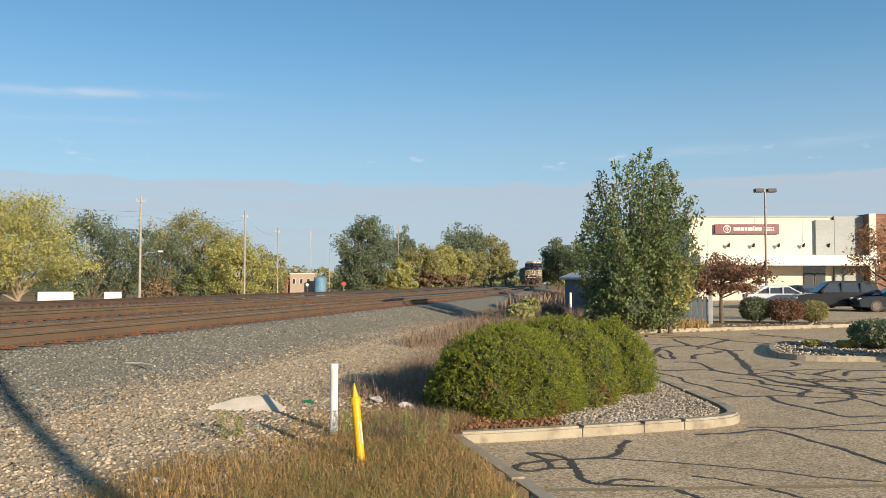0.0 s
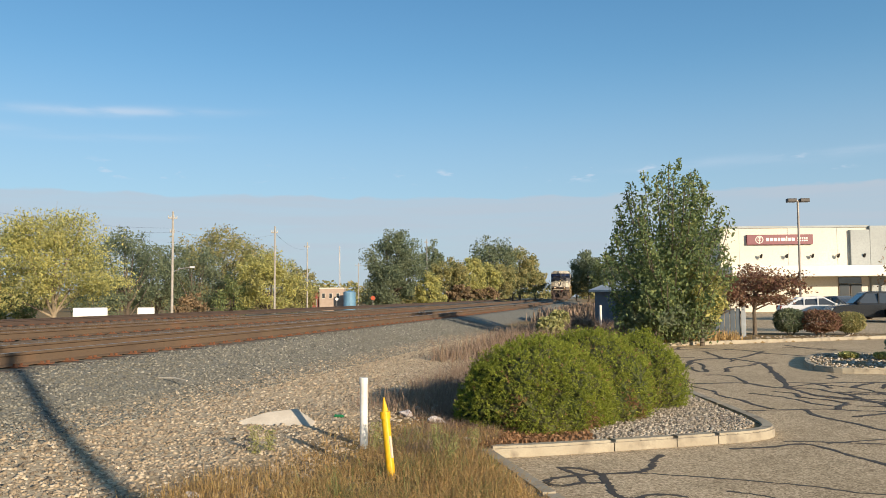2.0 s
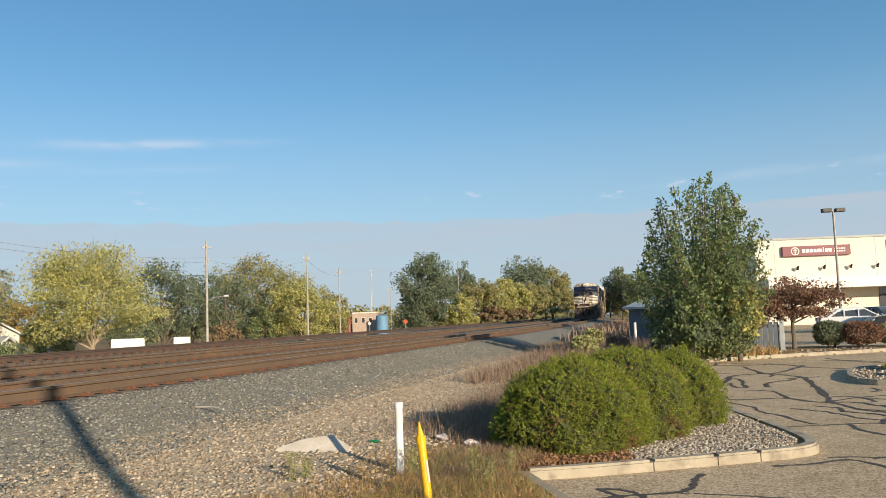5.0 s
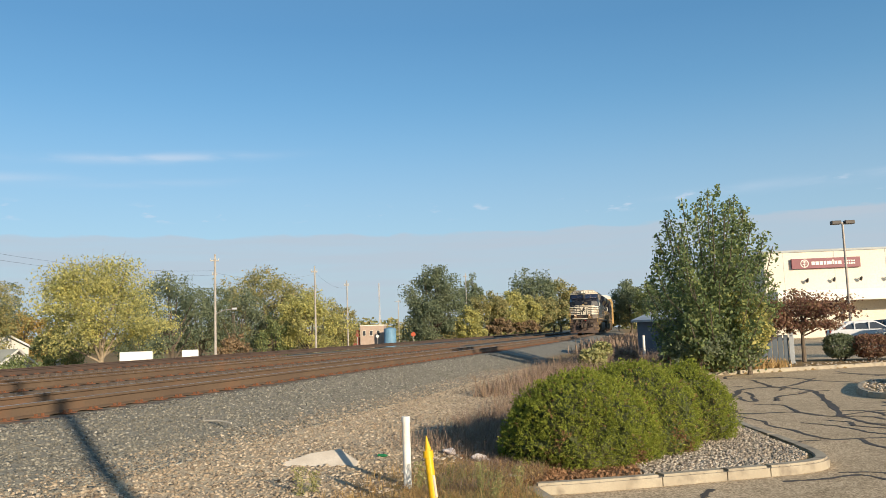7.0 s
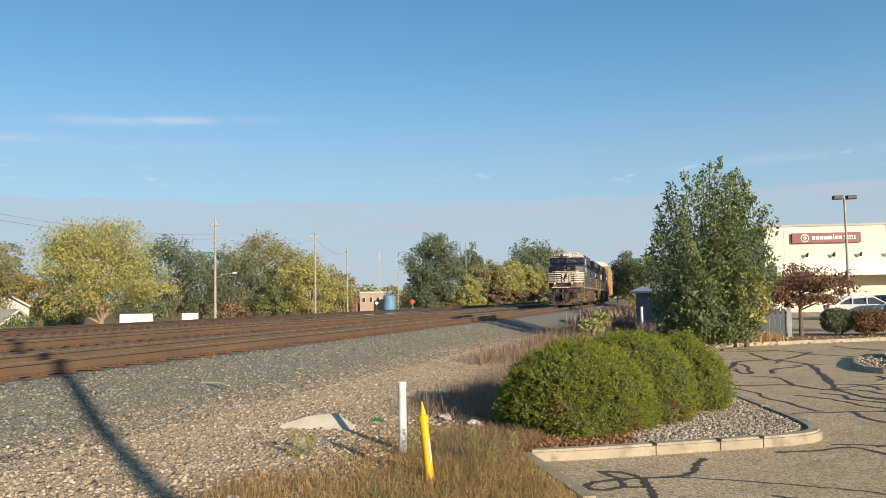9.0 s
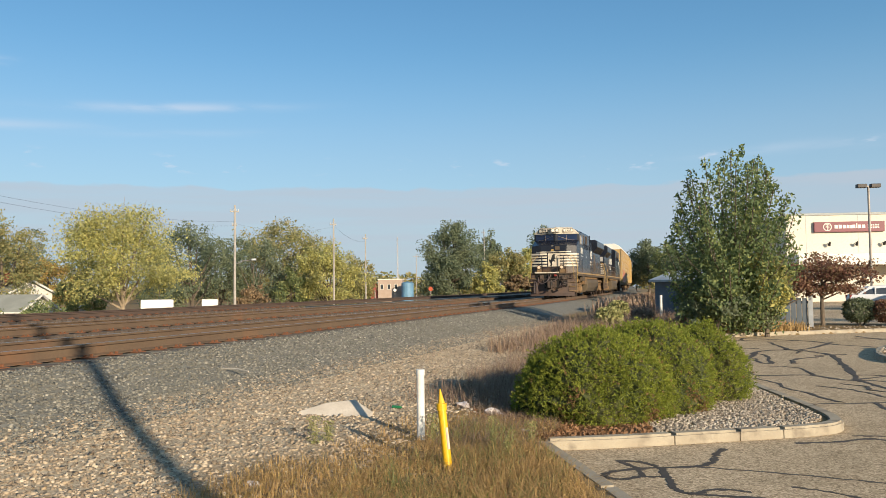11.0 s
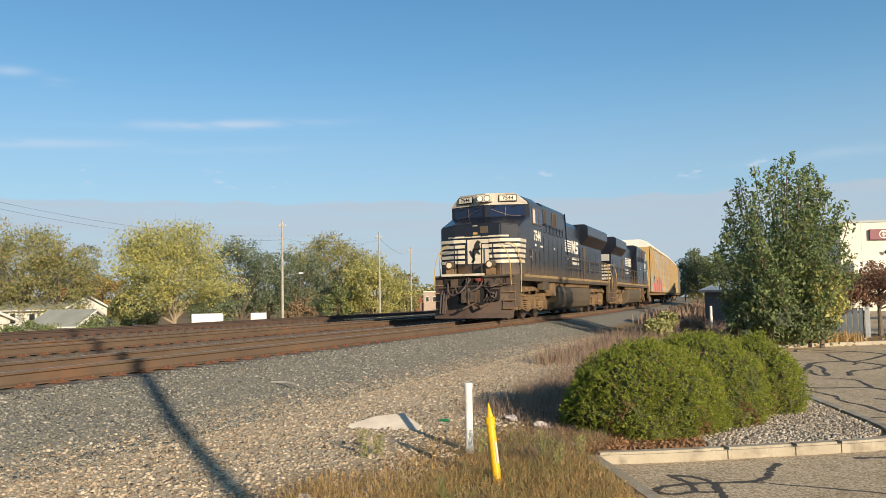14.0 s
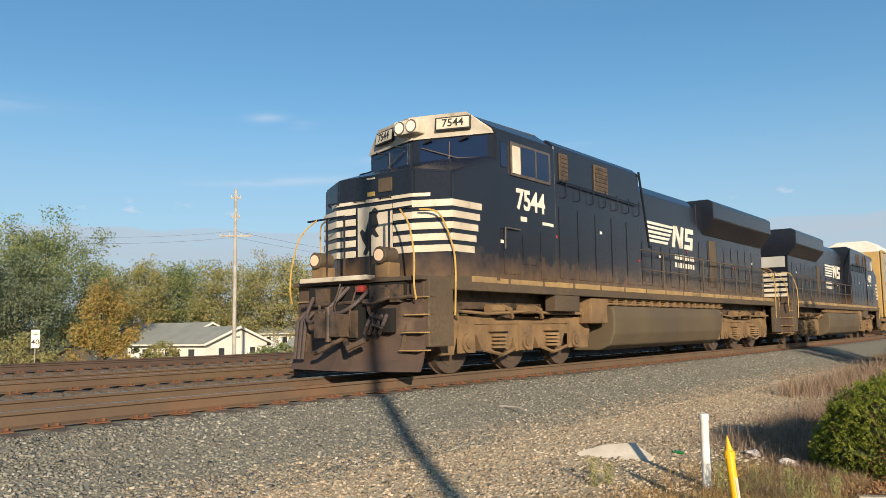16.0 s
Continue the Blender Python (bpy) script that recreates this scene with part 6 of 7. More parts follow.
    quads("dead_foliage", Q[dead], M["deadleaf"], t)["label"] = "browned dead sprigs"


mound(0.74, 9.85, 0.86, 0.86, 1.0, 96000, 3, "dense bright green juniper shrub, the widest mound")
mound(1.52, 10.72, 0.78, 0.85, 1.06, 64000, 5, "dense bright green juniper shrub between two others")
mound(2.38, 11.7, 0.60, 0.75, 0.99, 48000, 8, "darker green juniper shrub at the kerb")


def band(n, slo, shi, plo, phi, rng, k=1.3):
    s = slo + (shi - slo) * rng.random(n) ** k
    p = rng.uniform(plo, phi, n) if np.isscalar(phi) else plo
    x, y = s * math.sin(HEAD) - p * math.cos(HEAD), s * math.cos(HEAD) + p * math.sin(HEAD)
    return s, p, x, y


def tufts(n, tuft, slo, shi, plo, phi, rng, rad=0.09, k=1.0, avoid=True):
    """Blade feet gathered in tufts over a stretch of the plan."""
    s, p, x, y = band(n // tuft, slo, shi, plo, phi, rng, k)
    x, y = np.repeat(x, tuft) + rng.normal(0, rad, len(x) * tuft), np.repeat(y, tuft) + rng.normal(0, rad, len(y) * tuft)
    s, p = x * math.sin(HEAD) + y * math.cos(HEAD), -x * math.cos(HEAD) + y * math.sin(HEAD)
    keep = ~(inside(LOT, x, y)) & ~(inside(LOT, x + 0.2, y)) & ~(inside(BED, x, y))
    z, q = ground_z(s, p)
    return x[keep], y[keep], (z + waves(s, p, q)[1])[keep]


rng_g = np.random.default_rng(11)
x_, y_, z_ = tufts(22000, 16, 3.2, 9.0, 0.7, 2.75, rng_g, 0.10)
p_ = -x_ * math.cos(HEAD) + y_ * math.sin(HEAD)
grass("dry_grass", x_, y_, z_, 0.13 * np.clip(1.25 - (p_ - 1.0) / 2.4, 0.3, 1.0), M["drygrass"], "tangled straw-coloured dry grass round the marker posts", rng_g, 0.0028, 1.7)
fl_ = rng_g.integers(0, len(x_), 26000)
q_ = np.stack([x_[fl_], y_[fl_], z_[fl_]], 1) + rng_g.normal(0, 0.05, (26000, 3)) * np.array([1, 1, 0])
q_[:, 2] += 0.01 + 0.11 * rng_g.random(26000) ** 1.3 * np.clip(1.25 - (p_[fl_] - 1.0) / 2.4, 0.3, 1.0)
q_ = q_[~inside(LOT, q_[:, 0] + 0.06, q_[:, 1])]
tagged(quads("grass_seed_heads", leaf_quads(q_, np.full(len(q_), 0.009), rng_g, 0.4), M["drygrass"]), "tangle of dry seed heads and broken straw", "grass", kind="stuff")
x_, y_, z_ = tufts(5500, 16, 3.0, 6.2, 2.4, 3.5, rng_g, 0.10)
grass("dry_grass", x_, y_, z_, np.full(len(x_), 0.10), M["drygrass"], "tangled dry grass at the edge of the chips", rng_g, 0.0028, 1.6)
x_, y_, z_ = tufts(900, 14, 5.5, 8.5, 2.8, 3.3, rng_g, 0.08)
grass("dry_grass", x_, y_, z_, np.full(len(x_), 0.10), M["drygrass"], "sparse dry grass among limestone chips", rng_g, 0.002, 1.0)
x_, y_, z_ = tufts(9000, 40, 3.0, 5.6, 0.4, 1.9, rng_g, 0.10)
grass("green_grass", x_, y_, z_, np.full(len(x_), 0.10), M["lawngrass"], "short bright green grass at the kerb", rng_g, 0.0028, 0.8)
x_, y_, z_ = tufts(3200, 26, 4.5, 9.0, 1.0, 2.5, rng_g, 0.09)
grass("green_weeds", x_, y_, z_, np.full(len(x_), 0.15), M["greengrass"], "green weeds growing through the dry grass", rng_g, 0.0026, 0.9)
# one feathery weed standing in the chips, another beside the posts
for sx, sy, hh in ((-2.05, 7.55, 0.26), (-1.95, 7.7, 0.2), (-0.95, 7.9, 0.3), (-0.35, 7.6, 0.34), (-0.2, 7.3, 0.3), (0.0, 7.9, 0.26)):
    k_ = 260
    a_ = rng_g.uniform(0, 6.283, k_)
    u_ = rng_g.random(k_)
    q_ = np.stack([sx + np.cos(a_) * 0.07 * u_, sy + np.sin(a_) * 0.07 * u_, gz(sx, sy) + hh * rng_g.random(k_)], 1)
    w_ = tagged(empty("weed", pose(0, 0, 0)), "feathery yellow-green weed standing in dry ground", "weed", "feathery weeds")
    bm_ = bmesh.new()
    for j in range(5):
        tube(bm_, [(sx, sy, gz(sx, sy) - 0.02), (sx + 0.03 * math.cos(j), sy + 0.03 * math.sin(j), gz(sx, sy) + hh * 0.6), (sx + 0.06 * math.cos(j * 1.3), sy + 0.06 * math.sin(j * 1.3), gz(sx, sy) + hh)], 0.0025, 4)
    part("stem", bm_, M["greengrass"], w_)
    quads("foliage", leaf_quads(q_, np.full(k_, 0.014), rng_g, 0.3), M["weedgreen"], w_)
x_, y_, z_ = tufts(9000, 18, 7.4, 10.6, 1.2, 2.5, rng_g, 0.14)
grass("dead_weeds", x_, y_, z_, np.full(len(x_), 0.12), M["weed"], "matted reddish dead weeds beside the marker posts", rng_g, 0.0022, 1.4)
x_, y_, z_ = tufts(19000, 14, 9.8, 24, 1.5, 3.5, rng_g, 0.22)
grass("dead_weeds", x_, y_, z_, 0.24 * rng_g.uniform(0.4, 1.2, len(x_)), M["weed"], "brown-purple dead weeds along the foot of the ballast", rng_g, 0.0032, 1.3)
x_, y_, z_ = tufts(19000, 26, 17, 44, 0.8, 4.6, rng_g, 0.2)
grass("dead_weeds", x_, y_, z_, 0.5 * rng_g.uniform(0.4, 1.1, len(x_)), M["weed"], "tall brown dead weeds between car park and railway", rng_g, 0.006, 0.9)
x_, y_, z_ = tufts(9000, 30, 14, 34, -3.0, 2.2, rng_g, 0.2)
grass("dry_grass", x_, y_, z_, np.full(len(x_), 0.3), M["drygrass"], "dry grass behind the juniper shrubs", rng_g, 0.012, 0.4)
x_, y_, z_ = tufts(7000, 30, 40, 110, 2.0, 5.6, rng_g, 0.4)
grass("dead_weeds", x_, y_, z_, np.full(len(x_), 0.7), M["weed"], "brown weeds along the distant bank", rng_g, 0.03, 0.3)
# dead leaves under the junipers
n_ = 6500
x_, y_ = rng_g.uniform(-0.75, 1.3, n_), rng_g.uniform(8.3, 10.2, n_)
k_ = ~inside(LOT, x_, y_)
x_, y_ = x_[k_], y_[k_]
tagged(quads("leaf_litter", leaf_quads(np.stack([x_, y_, np.full(len(x_), 0.105) + rng_g.uniform(0, 0.02, len(x_))], 1), np.full(len(x_), 0.025), rng_g), M["deadleaf"]), "brown dead leaves under the juniper shrubs", "leaf litter", kind="stuff")

# ---- planting at the right ----
YOUNG = ((0.0, 1.5), (0.12, 1.7), (0.28, 2.05), (0.45, 2.4), (0.6, 2.35), (0.75, 1.95), (0.88, 1.5), (1.0, 0.6))


def young_tree(x, y, z0, h, leaf, label, stems, n, size, seed):
    """Many upright leaders from the foot, each a spire of leaves; the outline steps from tip to tip."""
    rng = np.random.default_rng(seed)
    t = tagged(empty("tree", pose(x, y, z0)), label, "tree")
    cyl_bm = cyl(bmesh.new(), (0, 0, -0.15), (0.03, 0, h * 0.3), 0.085, 0.06, 9)
    cyl(cyl_bm, (0.03, 0, h * 0.3), (0.22, 0, h * 0.92), 0.06, 0.012, 7)
    part("trunk", cyl_bm, M["bark"], t)
    P = []
    for k in range(stems):
        u = 0.10 + 0.88 * (k + rng.random()) / stems
        a = k * 2.39996 + rng.normal(0, 0.25)
        r = float(np.interp(u, [q for q, _ in YOUNG], [q for _, q in YOUNG])) * rng.uniform(0.68, 1.02) * (1 - 0.08 * math.cos(a))
        tip = np.array([r * math.cos(a) + 0.1 * u, r * math.sin(a), h * u])
        foot = np.array([0.03, 0, h * max(0.03, u * rng.uniform(0.3, 0.5))])
        bend = foot * 0.45 + tip * 0.55 + np.array([0, 0, -0.07 * h * (1 - u)]) + np.array([math.cos(a), math.sin(a), 0]) * 0.18 * r
        pts = [tuple(q) for q in smooth3([tuple(foot), tuple(bend), tuple(tip)])]
        part("limb", tube(bmesh.new(), pts, 0.014, 5), M["bark"], t)
        m = int(n / stems * rng.uniform(0.75, 1.25))
        f = rng.random(m) ** 0.75
        c = (1 - f)[:, None] ** 2 * foot + (2 * f * (1 - f))[:, None] * bend + (f ** 2)[:, None] * tip
        P.append(c + rng.normal(0, 1, (m, 3)) * (0.36 * (1.08 - f) + 0.05)[:, None] * np.array([1, 1, 0.8]))
    lead = rng.random(150)
    P.append(np.stack([0.35 + 0.06 * np.sin(lead * 9) + rng.normal(0, 0.11, 150) * (1.1 - lead), rng.normal(0, 0.13, 150), h * (0.82 + 0.2 * lead)], 1))
    P = np.concatenate(P)
    P = P[P[:, 2] > 0.08]
    quads("crown", leaf_quads(P, np.full(len(P), size), rng, 0.6, 0.35), M[leaf], t)


young_tree(6.42, 26.4, 0.0, 5.95, "leaf_young", "leafy green young tree with many upright leaders", 84, 28000, 0.055, 21)
tree(5.75, 25.6, 0.0, 2.2, 1.5, "leaf_green", "low green sapling beside the taller tree", n=3500, size=0.07, shape="egg", trunk=0.05, clumps=50, seed=22, hollow=0.3, spread_=0.13, name="sapling")
tree(7.3, 25.9, 0.0, 2.9, 1.7, "leaf_yellow", "yellow-green sapling at the tree's foot", n=2200, size=0.07, shape="egg", trunk=0.1, clumps=40, seed=23, hollow=0.3, spread_=0.13, name="sapling")
tree(5.9, 25.9, 0.0, 2.0, 2.2, "leaf_dark", "dark green undergrowth at the foot of the tree", n=5000, size=0.05, trunk=0.0, clumps=60, seed=27, hollow=0.2, spread_=0.13, name="sapling")
tree(7.0, 26.5, 0.0, 2.3, 2.2, "leaf_dark", "dark green undergrowth at the foot of the tree", n=5000, size=0.05, trunk=0.0, clumps=60, seed=28, hollow=0.2, spread_=0.13, name="sapling")
tree(10.9, 31.5, 0.0, 2.8, 3.5, "leaf_red", "small crab-apple tree with dull red leaves", n=9000, size=0.05, trunk=0.32, clumps=80, seed=24, hollow=0.3, spread_=0.13, trunk_r=0.07, bare=30)
tree(9.0, 30.5, 0.0, 2.4, 2.4, "leaf_red", "small dull red shrub-like tree behind the sapling", n=5000, size=0.05, trunk=0.1, clumps=50, seed=25, hollow=0.3, spread_=0.13)
tree(*polar(29.2, 36), 0.05, 4.0, 3.6, "leaf_rust", "small tree with thin rusty brown leaves by the parked cars", n=5000, size=0.05, trunk=0.3, clumps=80, seed=26, hollow=0.3, spread_=0.12, bare=40)


def shrub(x, y, w, h, leaf, label, seed, n=3500, size=0.045, z0=0.06, group="clipped shrubs"):
    rng = np.random.default_rng(seed)
    t = tagged(empty("shrub", pose(x, y, z0)), label, "shrub", group)
    bm = bmesh.new()
    for i in range(7):
        a = rng.uniform(0, 6.28)
        cyl(bm, (0.06 * math.cos(a), 0.06 * math.sin(a), -0.1), (0.35 * w * math.cos(a), 0.35 * w * math.sin(a), h * rng.uniform(0.4, 0.8)), 0.018, 0.006, 5)
    part("stem", bm, M["bark"], t)
    d = rand_dirs(n, rng)
    d *= (0.55 + 0.45 * rng.random(n) ** 0.5)[:, None] * rng.uniform(0.94, 1.06, n)[:, None]
    d = np.sign(d) * np.abs(d) ** 0.85
    c = d * np.array([w / 2, w / 2, h * 0.44]) + np.array([0, 0, h * 0.54])
    quads("foliage", leaf_quads(c, np.full(n, size), rng), M[leaf], t)


shrub(*polar(21.2, 33.6), 1.15, 1.05, "leaf_dark", "clipped dark shrub in the far planting strip", 31)
shrub(*polar(23.0, 33.6), 1.45, 1.0, "leaf_red", "clipped dull red shrub in the far planting strip", 32)
shrub(*polar(24.7, 34.2), 1.1, 0.9, "leaf_olive", "clipped olive green shrub in the far planting strip", 33)
shrub(*polar(28.6, 21.4), 1.4, 0.74, "leaf_dark", "clipped dark green shrub on the car park island", 34)
shrub(*polar(31.5, 19.0), 1.15, 0.85, "leaf_dark", "clipped dark green shrub on the car park island", 35)
shrub(*polar(24.6, 21.4), 0.42, 0.15, "leaf_yellow", "small tuft of yellow-green leaves on the island", 36, n=500, z0=0.1)
shrub(*polar(26.6, 21.2), 0.45, 0.18, "leaf_yellow", "small tuft of yellow-green leaves on the island", 37, n=500, z0=0.1)
rng_s = np.random.default_rng(41)
for i, (s, p, h) in enumerate(((27, 3.1, 0.95), (31, 2.3, 0.8), (35, 3.6, 1.0), (29, 0.6, 0.7))):
    x, y = sp(s, p)
    shrub(x, y, 0.9, h * 0.85, "weedgreen" if i % 2 == 0 else "weed", "rank drying weed clump beside the railway", 42 + i, n=900, size=0.07, z0=gz(x, y), group="weed clumps")

# ---- shed, fence, marker ----
# wall colour darkened to carry tree shade; the enclosure slats borrow it
M["shedwall"] = material("shaded_blue_grey_shed_wall", (0.13, 0.16, 0.19), 0.8, vary=(0.10, 0.12, 0.14), scale=2, fine=20, bump=0.2)
M["shedroof"] = material("pale_metal_roof", (0.42, 0.45, 0.47), 0.5, vary=(0.33, 0.35, 0.36), scale=1.5, fine=12, bump=0.1)


def shed():
    x, y = polar(11.5, 39.0)
    t = standing("shed", x, y, "small blue-grey shed with a pale metal roof under trees", "shed", rz=32)
    z1 = 1.75
    part("wall", bbox(-1.3, 1.3, -1.5, 1.5, -0.1, z1, 0.02), M["shedwall"], t)
    bm = bmesh.new()
    prism(bm, [(-1.5, z1 - 0.05), (1.5, z1 - 0.05), (1.5, z1 + 0.05), (0, z1 + 0.5), (-1.5, z1 + 0.05)], "y", -1.7, 1.7)
    part("roof", bm, M["shedroof"], t)
    for i in range(9):
        part("roof_rib", bbox(-1.5 + i * 0.37, -1.46 + i * 0.37, -1.71, -1.69, z1 - 0.05, z1 + 0.05), M["shedroof"], t)
    x, y = polar(9.0, 36.0)
    m = standing("marker_post", x, y, "short white marker post by the shed", "post")
    part("tube", bev(cyl(bmesh.new(), (0, 0, -0.1), (0, 0, 1.1), 0.06, n=12), 0.01, 1), M["white_post"], m)
    x, y = polar(17.1, 32.0)
    f = standing("utility_enclosure", x, y, "dark slatted utility enclosure with a white end post", "enclosure", rz=-18)
    for i in range(6):
        part("slat", bbox(-0.5 + i * 0.19, -0.34 + i * 0.19, -0.03, 0.03, 0, 1.05, 0.008), M["shedwall"], f)
    part("rail", bbox(-0.52, 0.66, 0.03, 0.07, 0.85, 0.95), M["shedwall"], f)
    part("end_post", bbox(0.64, 0.80, -0.08, 0.08, 0, 1.15, 0.01), M["shedroof"], f)


shed()

# ---- shop, lamp, cars ----
M["shopwhite"] = material("cream_shop_panel", (0.68, 0.63, 0.52), 0.7, vary=(0.62, 0.57, 0.47), scale=0.3, fine=6, bump=0.05)
# grey for trim and joints, and for the painted shade of the entrance recess
M["shopshade"] = material("grey_trim_and_recess_shade", (0.36, 0.38, 0.37), 0.7, vary=(0.32, 0.34, 0.33), scale=0.4, fine=6, bump=0.05)
M["canopy"] = material("white_canopy_metal", (0.74, 0.71, 0.63), 0.5, vary=(0.67, 0.64, 0.56), scale=0.5, bump=0.02)
M["brick"] = material("red_brown_brick", (0.26, 0.12, 0.075), 0.85, vary=(0.2, 0.09, 0.06), scale=2, fine=10, bump=0.2, obj_random=0.15)
M["signred"] = material("maroon_sign_face", (0.20, 0.05, 0.065), 0.5, vary=(0.17, 0.045, 0.055), scale=1, bump=0)
M["darkmetal"] = material("dark_bronze_metal", (0.05, 0.045, 0.042), 0.5, metal=0.5, scale=3, bump=0.05)
M["lamppole"] = material("grey_lamp_post_paint", (0.33, 0.30, 0.27), 0.5, metal=0.3, vary=(0.27, 0.24, 0.21), scale=2, bump=0.05)


def shop():
    Y = 74.0
    b = tagged(empty("shop_building", pose(0, 0, 0)), "large cream shop with a white canopy and a brick end", "shop")
    part("wall", bbox(22.7, 36.0, Y, Y + 25, -0.1, 7.7, 0.05), M["shopwhite"], b, "cream panelled front wall")
    part("parapet", bbox(22.6, 36.05, Y - 0.08, Y + 25.1, 7.62, 7.82, 0.02), M["shopshade"], b)
    for i in range(3):
        part("panel_joint", bbox(24.4 + i * 4.4, 24.43 + i * 4.4, Y - 0.012, Y, 4.1, 7.6), M["shopshade"], b)
    # both blocks are coloured grey to stand for a recess in shadow
    part("entrance_tower", bbox(36.02, 38.68, Y - 0.3, Y + 25, -0.1, 7.75, 0.04), M["shopshade"], b, "entrance corner block, grey in place of a shaded recess")
    part("tower_reveal_shade", bbox(34.3, 36.0, Y - 0.3, Y - 0.02, 4.1, 7.4, 0.02), M["shopshade"], b)
    wall2 = part("brick_wall", bbox(38.7, 75, Y - 1.2, Y + 25, -0.1, 7.9, 0.03), M["brick"], b, "red-brown brick end wall")
    part("pilaster", bbox(38.7, 39.3, Y - 1.35, Y - 1.2, 0, 7.9), M["shopwhite"], b)
    for i in range(24):
        part("brick_course", bbox(39.32, 75, Y - 1.215, Y - 1.2, 0.2 + i * 0.32, 0.215 + i * 0.32), M["shopshade"], b)
    c = part("canopy", bbox(22.9, 38.9, Y - 2.6, Y - 0.02, 3.15, 4.1, 0.04), M["canopy"], b, "white flat canopy over the shop front")
    part("shop_band", bbox(22.8, 36, Y - 0.06, Y, 1.1, 1.25), M["shopshade"], b)
    for x in (33.2, 34.25):
        d = part("door", bbox(x, x + 0.98, Y - 0.08, Y - 0.02, 0, 2.5, 0.01), M["darkmetal"], b, "dark glazed entrance door")
        part("pane", bbox(x + 0.1, x + 0.88, Y - 0.1, Y - 0.085, 0.2, 2.4), M["carglass"], d)
    part("transom_window", bbox(33.2, 35.23, Y - 0.08, Y - 0.02, 2.55, 3.1), M["carglass"], b)
    part("notice", bbox(29.0, 29.35, Y - 0.06, Y - 0.01, 1.4, 2.2), M["darkmetal"], b)
    for i in range(5):
        x = 26.3 + i * 2.3
        bm = cyl(bmesh.new(), (x, Y - 0.05, 5.15), (x - 0.05, Y - 0.35, 5.05), 0.04, n=8)
        cyl(bm, (x - 0.05, Y - 0.25, 4.95), (x - 0.05, Y - 0.5, 5.2), 0.13, 0.08, 10)
        part("flood_light", bm, M["darkmetal"], b)
    bm = bmesh.new()
    tube(bm, [(38.2, Y - 2.65, 3.9), (38.5, Y - 2.65, 3.4), (38.5, Y - 2.65, 0.1)], 0.1, 8)
    part("downpipe", bm, M["lamppole"], b)
    s = part("sign", bbox(25.05, 30.95, Y - 0.28, Y - 0.02, 6.12, 7.02, 0.02), M["signred"], b, "maroon sign with a white emblem and lettering bars")
    bm = cyl(bmesh.new(), (26.15, Y - 0.29, 6.57), (26.15, Y - 0.28, 6.57), 0.36, n=24)
    part("emblem_ring", bm, M["canopy"], s)
    part("emblem_disc", cyl(bmesh.new(), (26.15, Y - 0.296, 6.57), (26.15, Y - 0.29, 6.57), 0.29, n=24), M["signred"], s)
    bm = bmesh.new()
    box(bm, 26.12, 26.18, Y - 0.302, Y - 0.296, 6.3, 6.82)
    for k in (-1, 1):
        for z in (6.42, 6.56, 6.7):
            prism(bm, [(26.15, z), (26.15 + k * 0.16, z + 0.09), (26.15 + k * 0.16, z + 0.14), (26.15, z + 0.05)], "y", Y - 0.302, Y - 0.296)
    part("emblem_leaf", bm, M["canopy"], s)
    x = 26.75
    for w, h in ((0.28, 0.3), (0.28, 0.3), (0.28, 0.3), (0.2, 0.3), (0.42, 0.3), (0.1, 0.42), (0.24, 0.3), (0.28, 0.3)):
        part("lettering_bar", bbox(x, x + w, Y - 0.296, Y - 0.28, 6.42, 6.42 + h), M["canopy"], s)
        x += w + 0.07
    for z in (6.62, 6.4):
        for k in range(5):
            part("lettering_bar", bbox(x + 0.15 + k * 0.2, x + 0.29 + k * 0.2, Y - 0.296, Y - 0.28, z, z + 0.13), M["canopy"], s)


shop()


def lot_lamp():
    x, y = polar(21.94, 58)
    t = tagged(empty("street_lamp", pose(x, y, 0)), "tall grey car park lamp with two box heads", "lamp post")
    part("base", bev(cyl(bmesh.new(), (0, 0, -0.1), (0, 0, 0.7), 0.3, n=16), 0.03), M["concrete"], t)
    part("pole", cyl(bmesh.new(), (0, 0, 0.7), (0, 0, 7.75), 0.09, 0.07, 12), M["lamppole"], t)
    for sd in (-1, 1):
        part("lamp_head", bbox(sd * 0.12, sd * 0.72, -0.2, 0.2, 7.7, 7.95, 0.04), M["darkmetal"], t, "bronze box lamp head")
    part("arm", bbox(-0.2, 0.2, -0.04, 0.04, 7.76, 7.84), M["lamppole"], t)


lot_lamp()


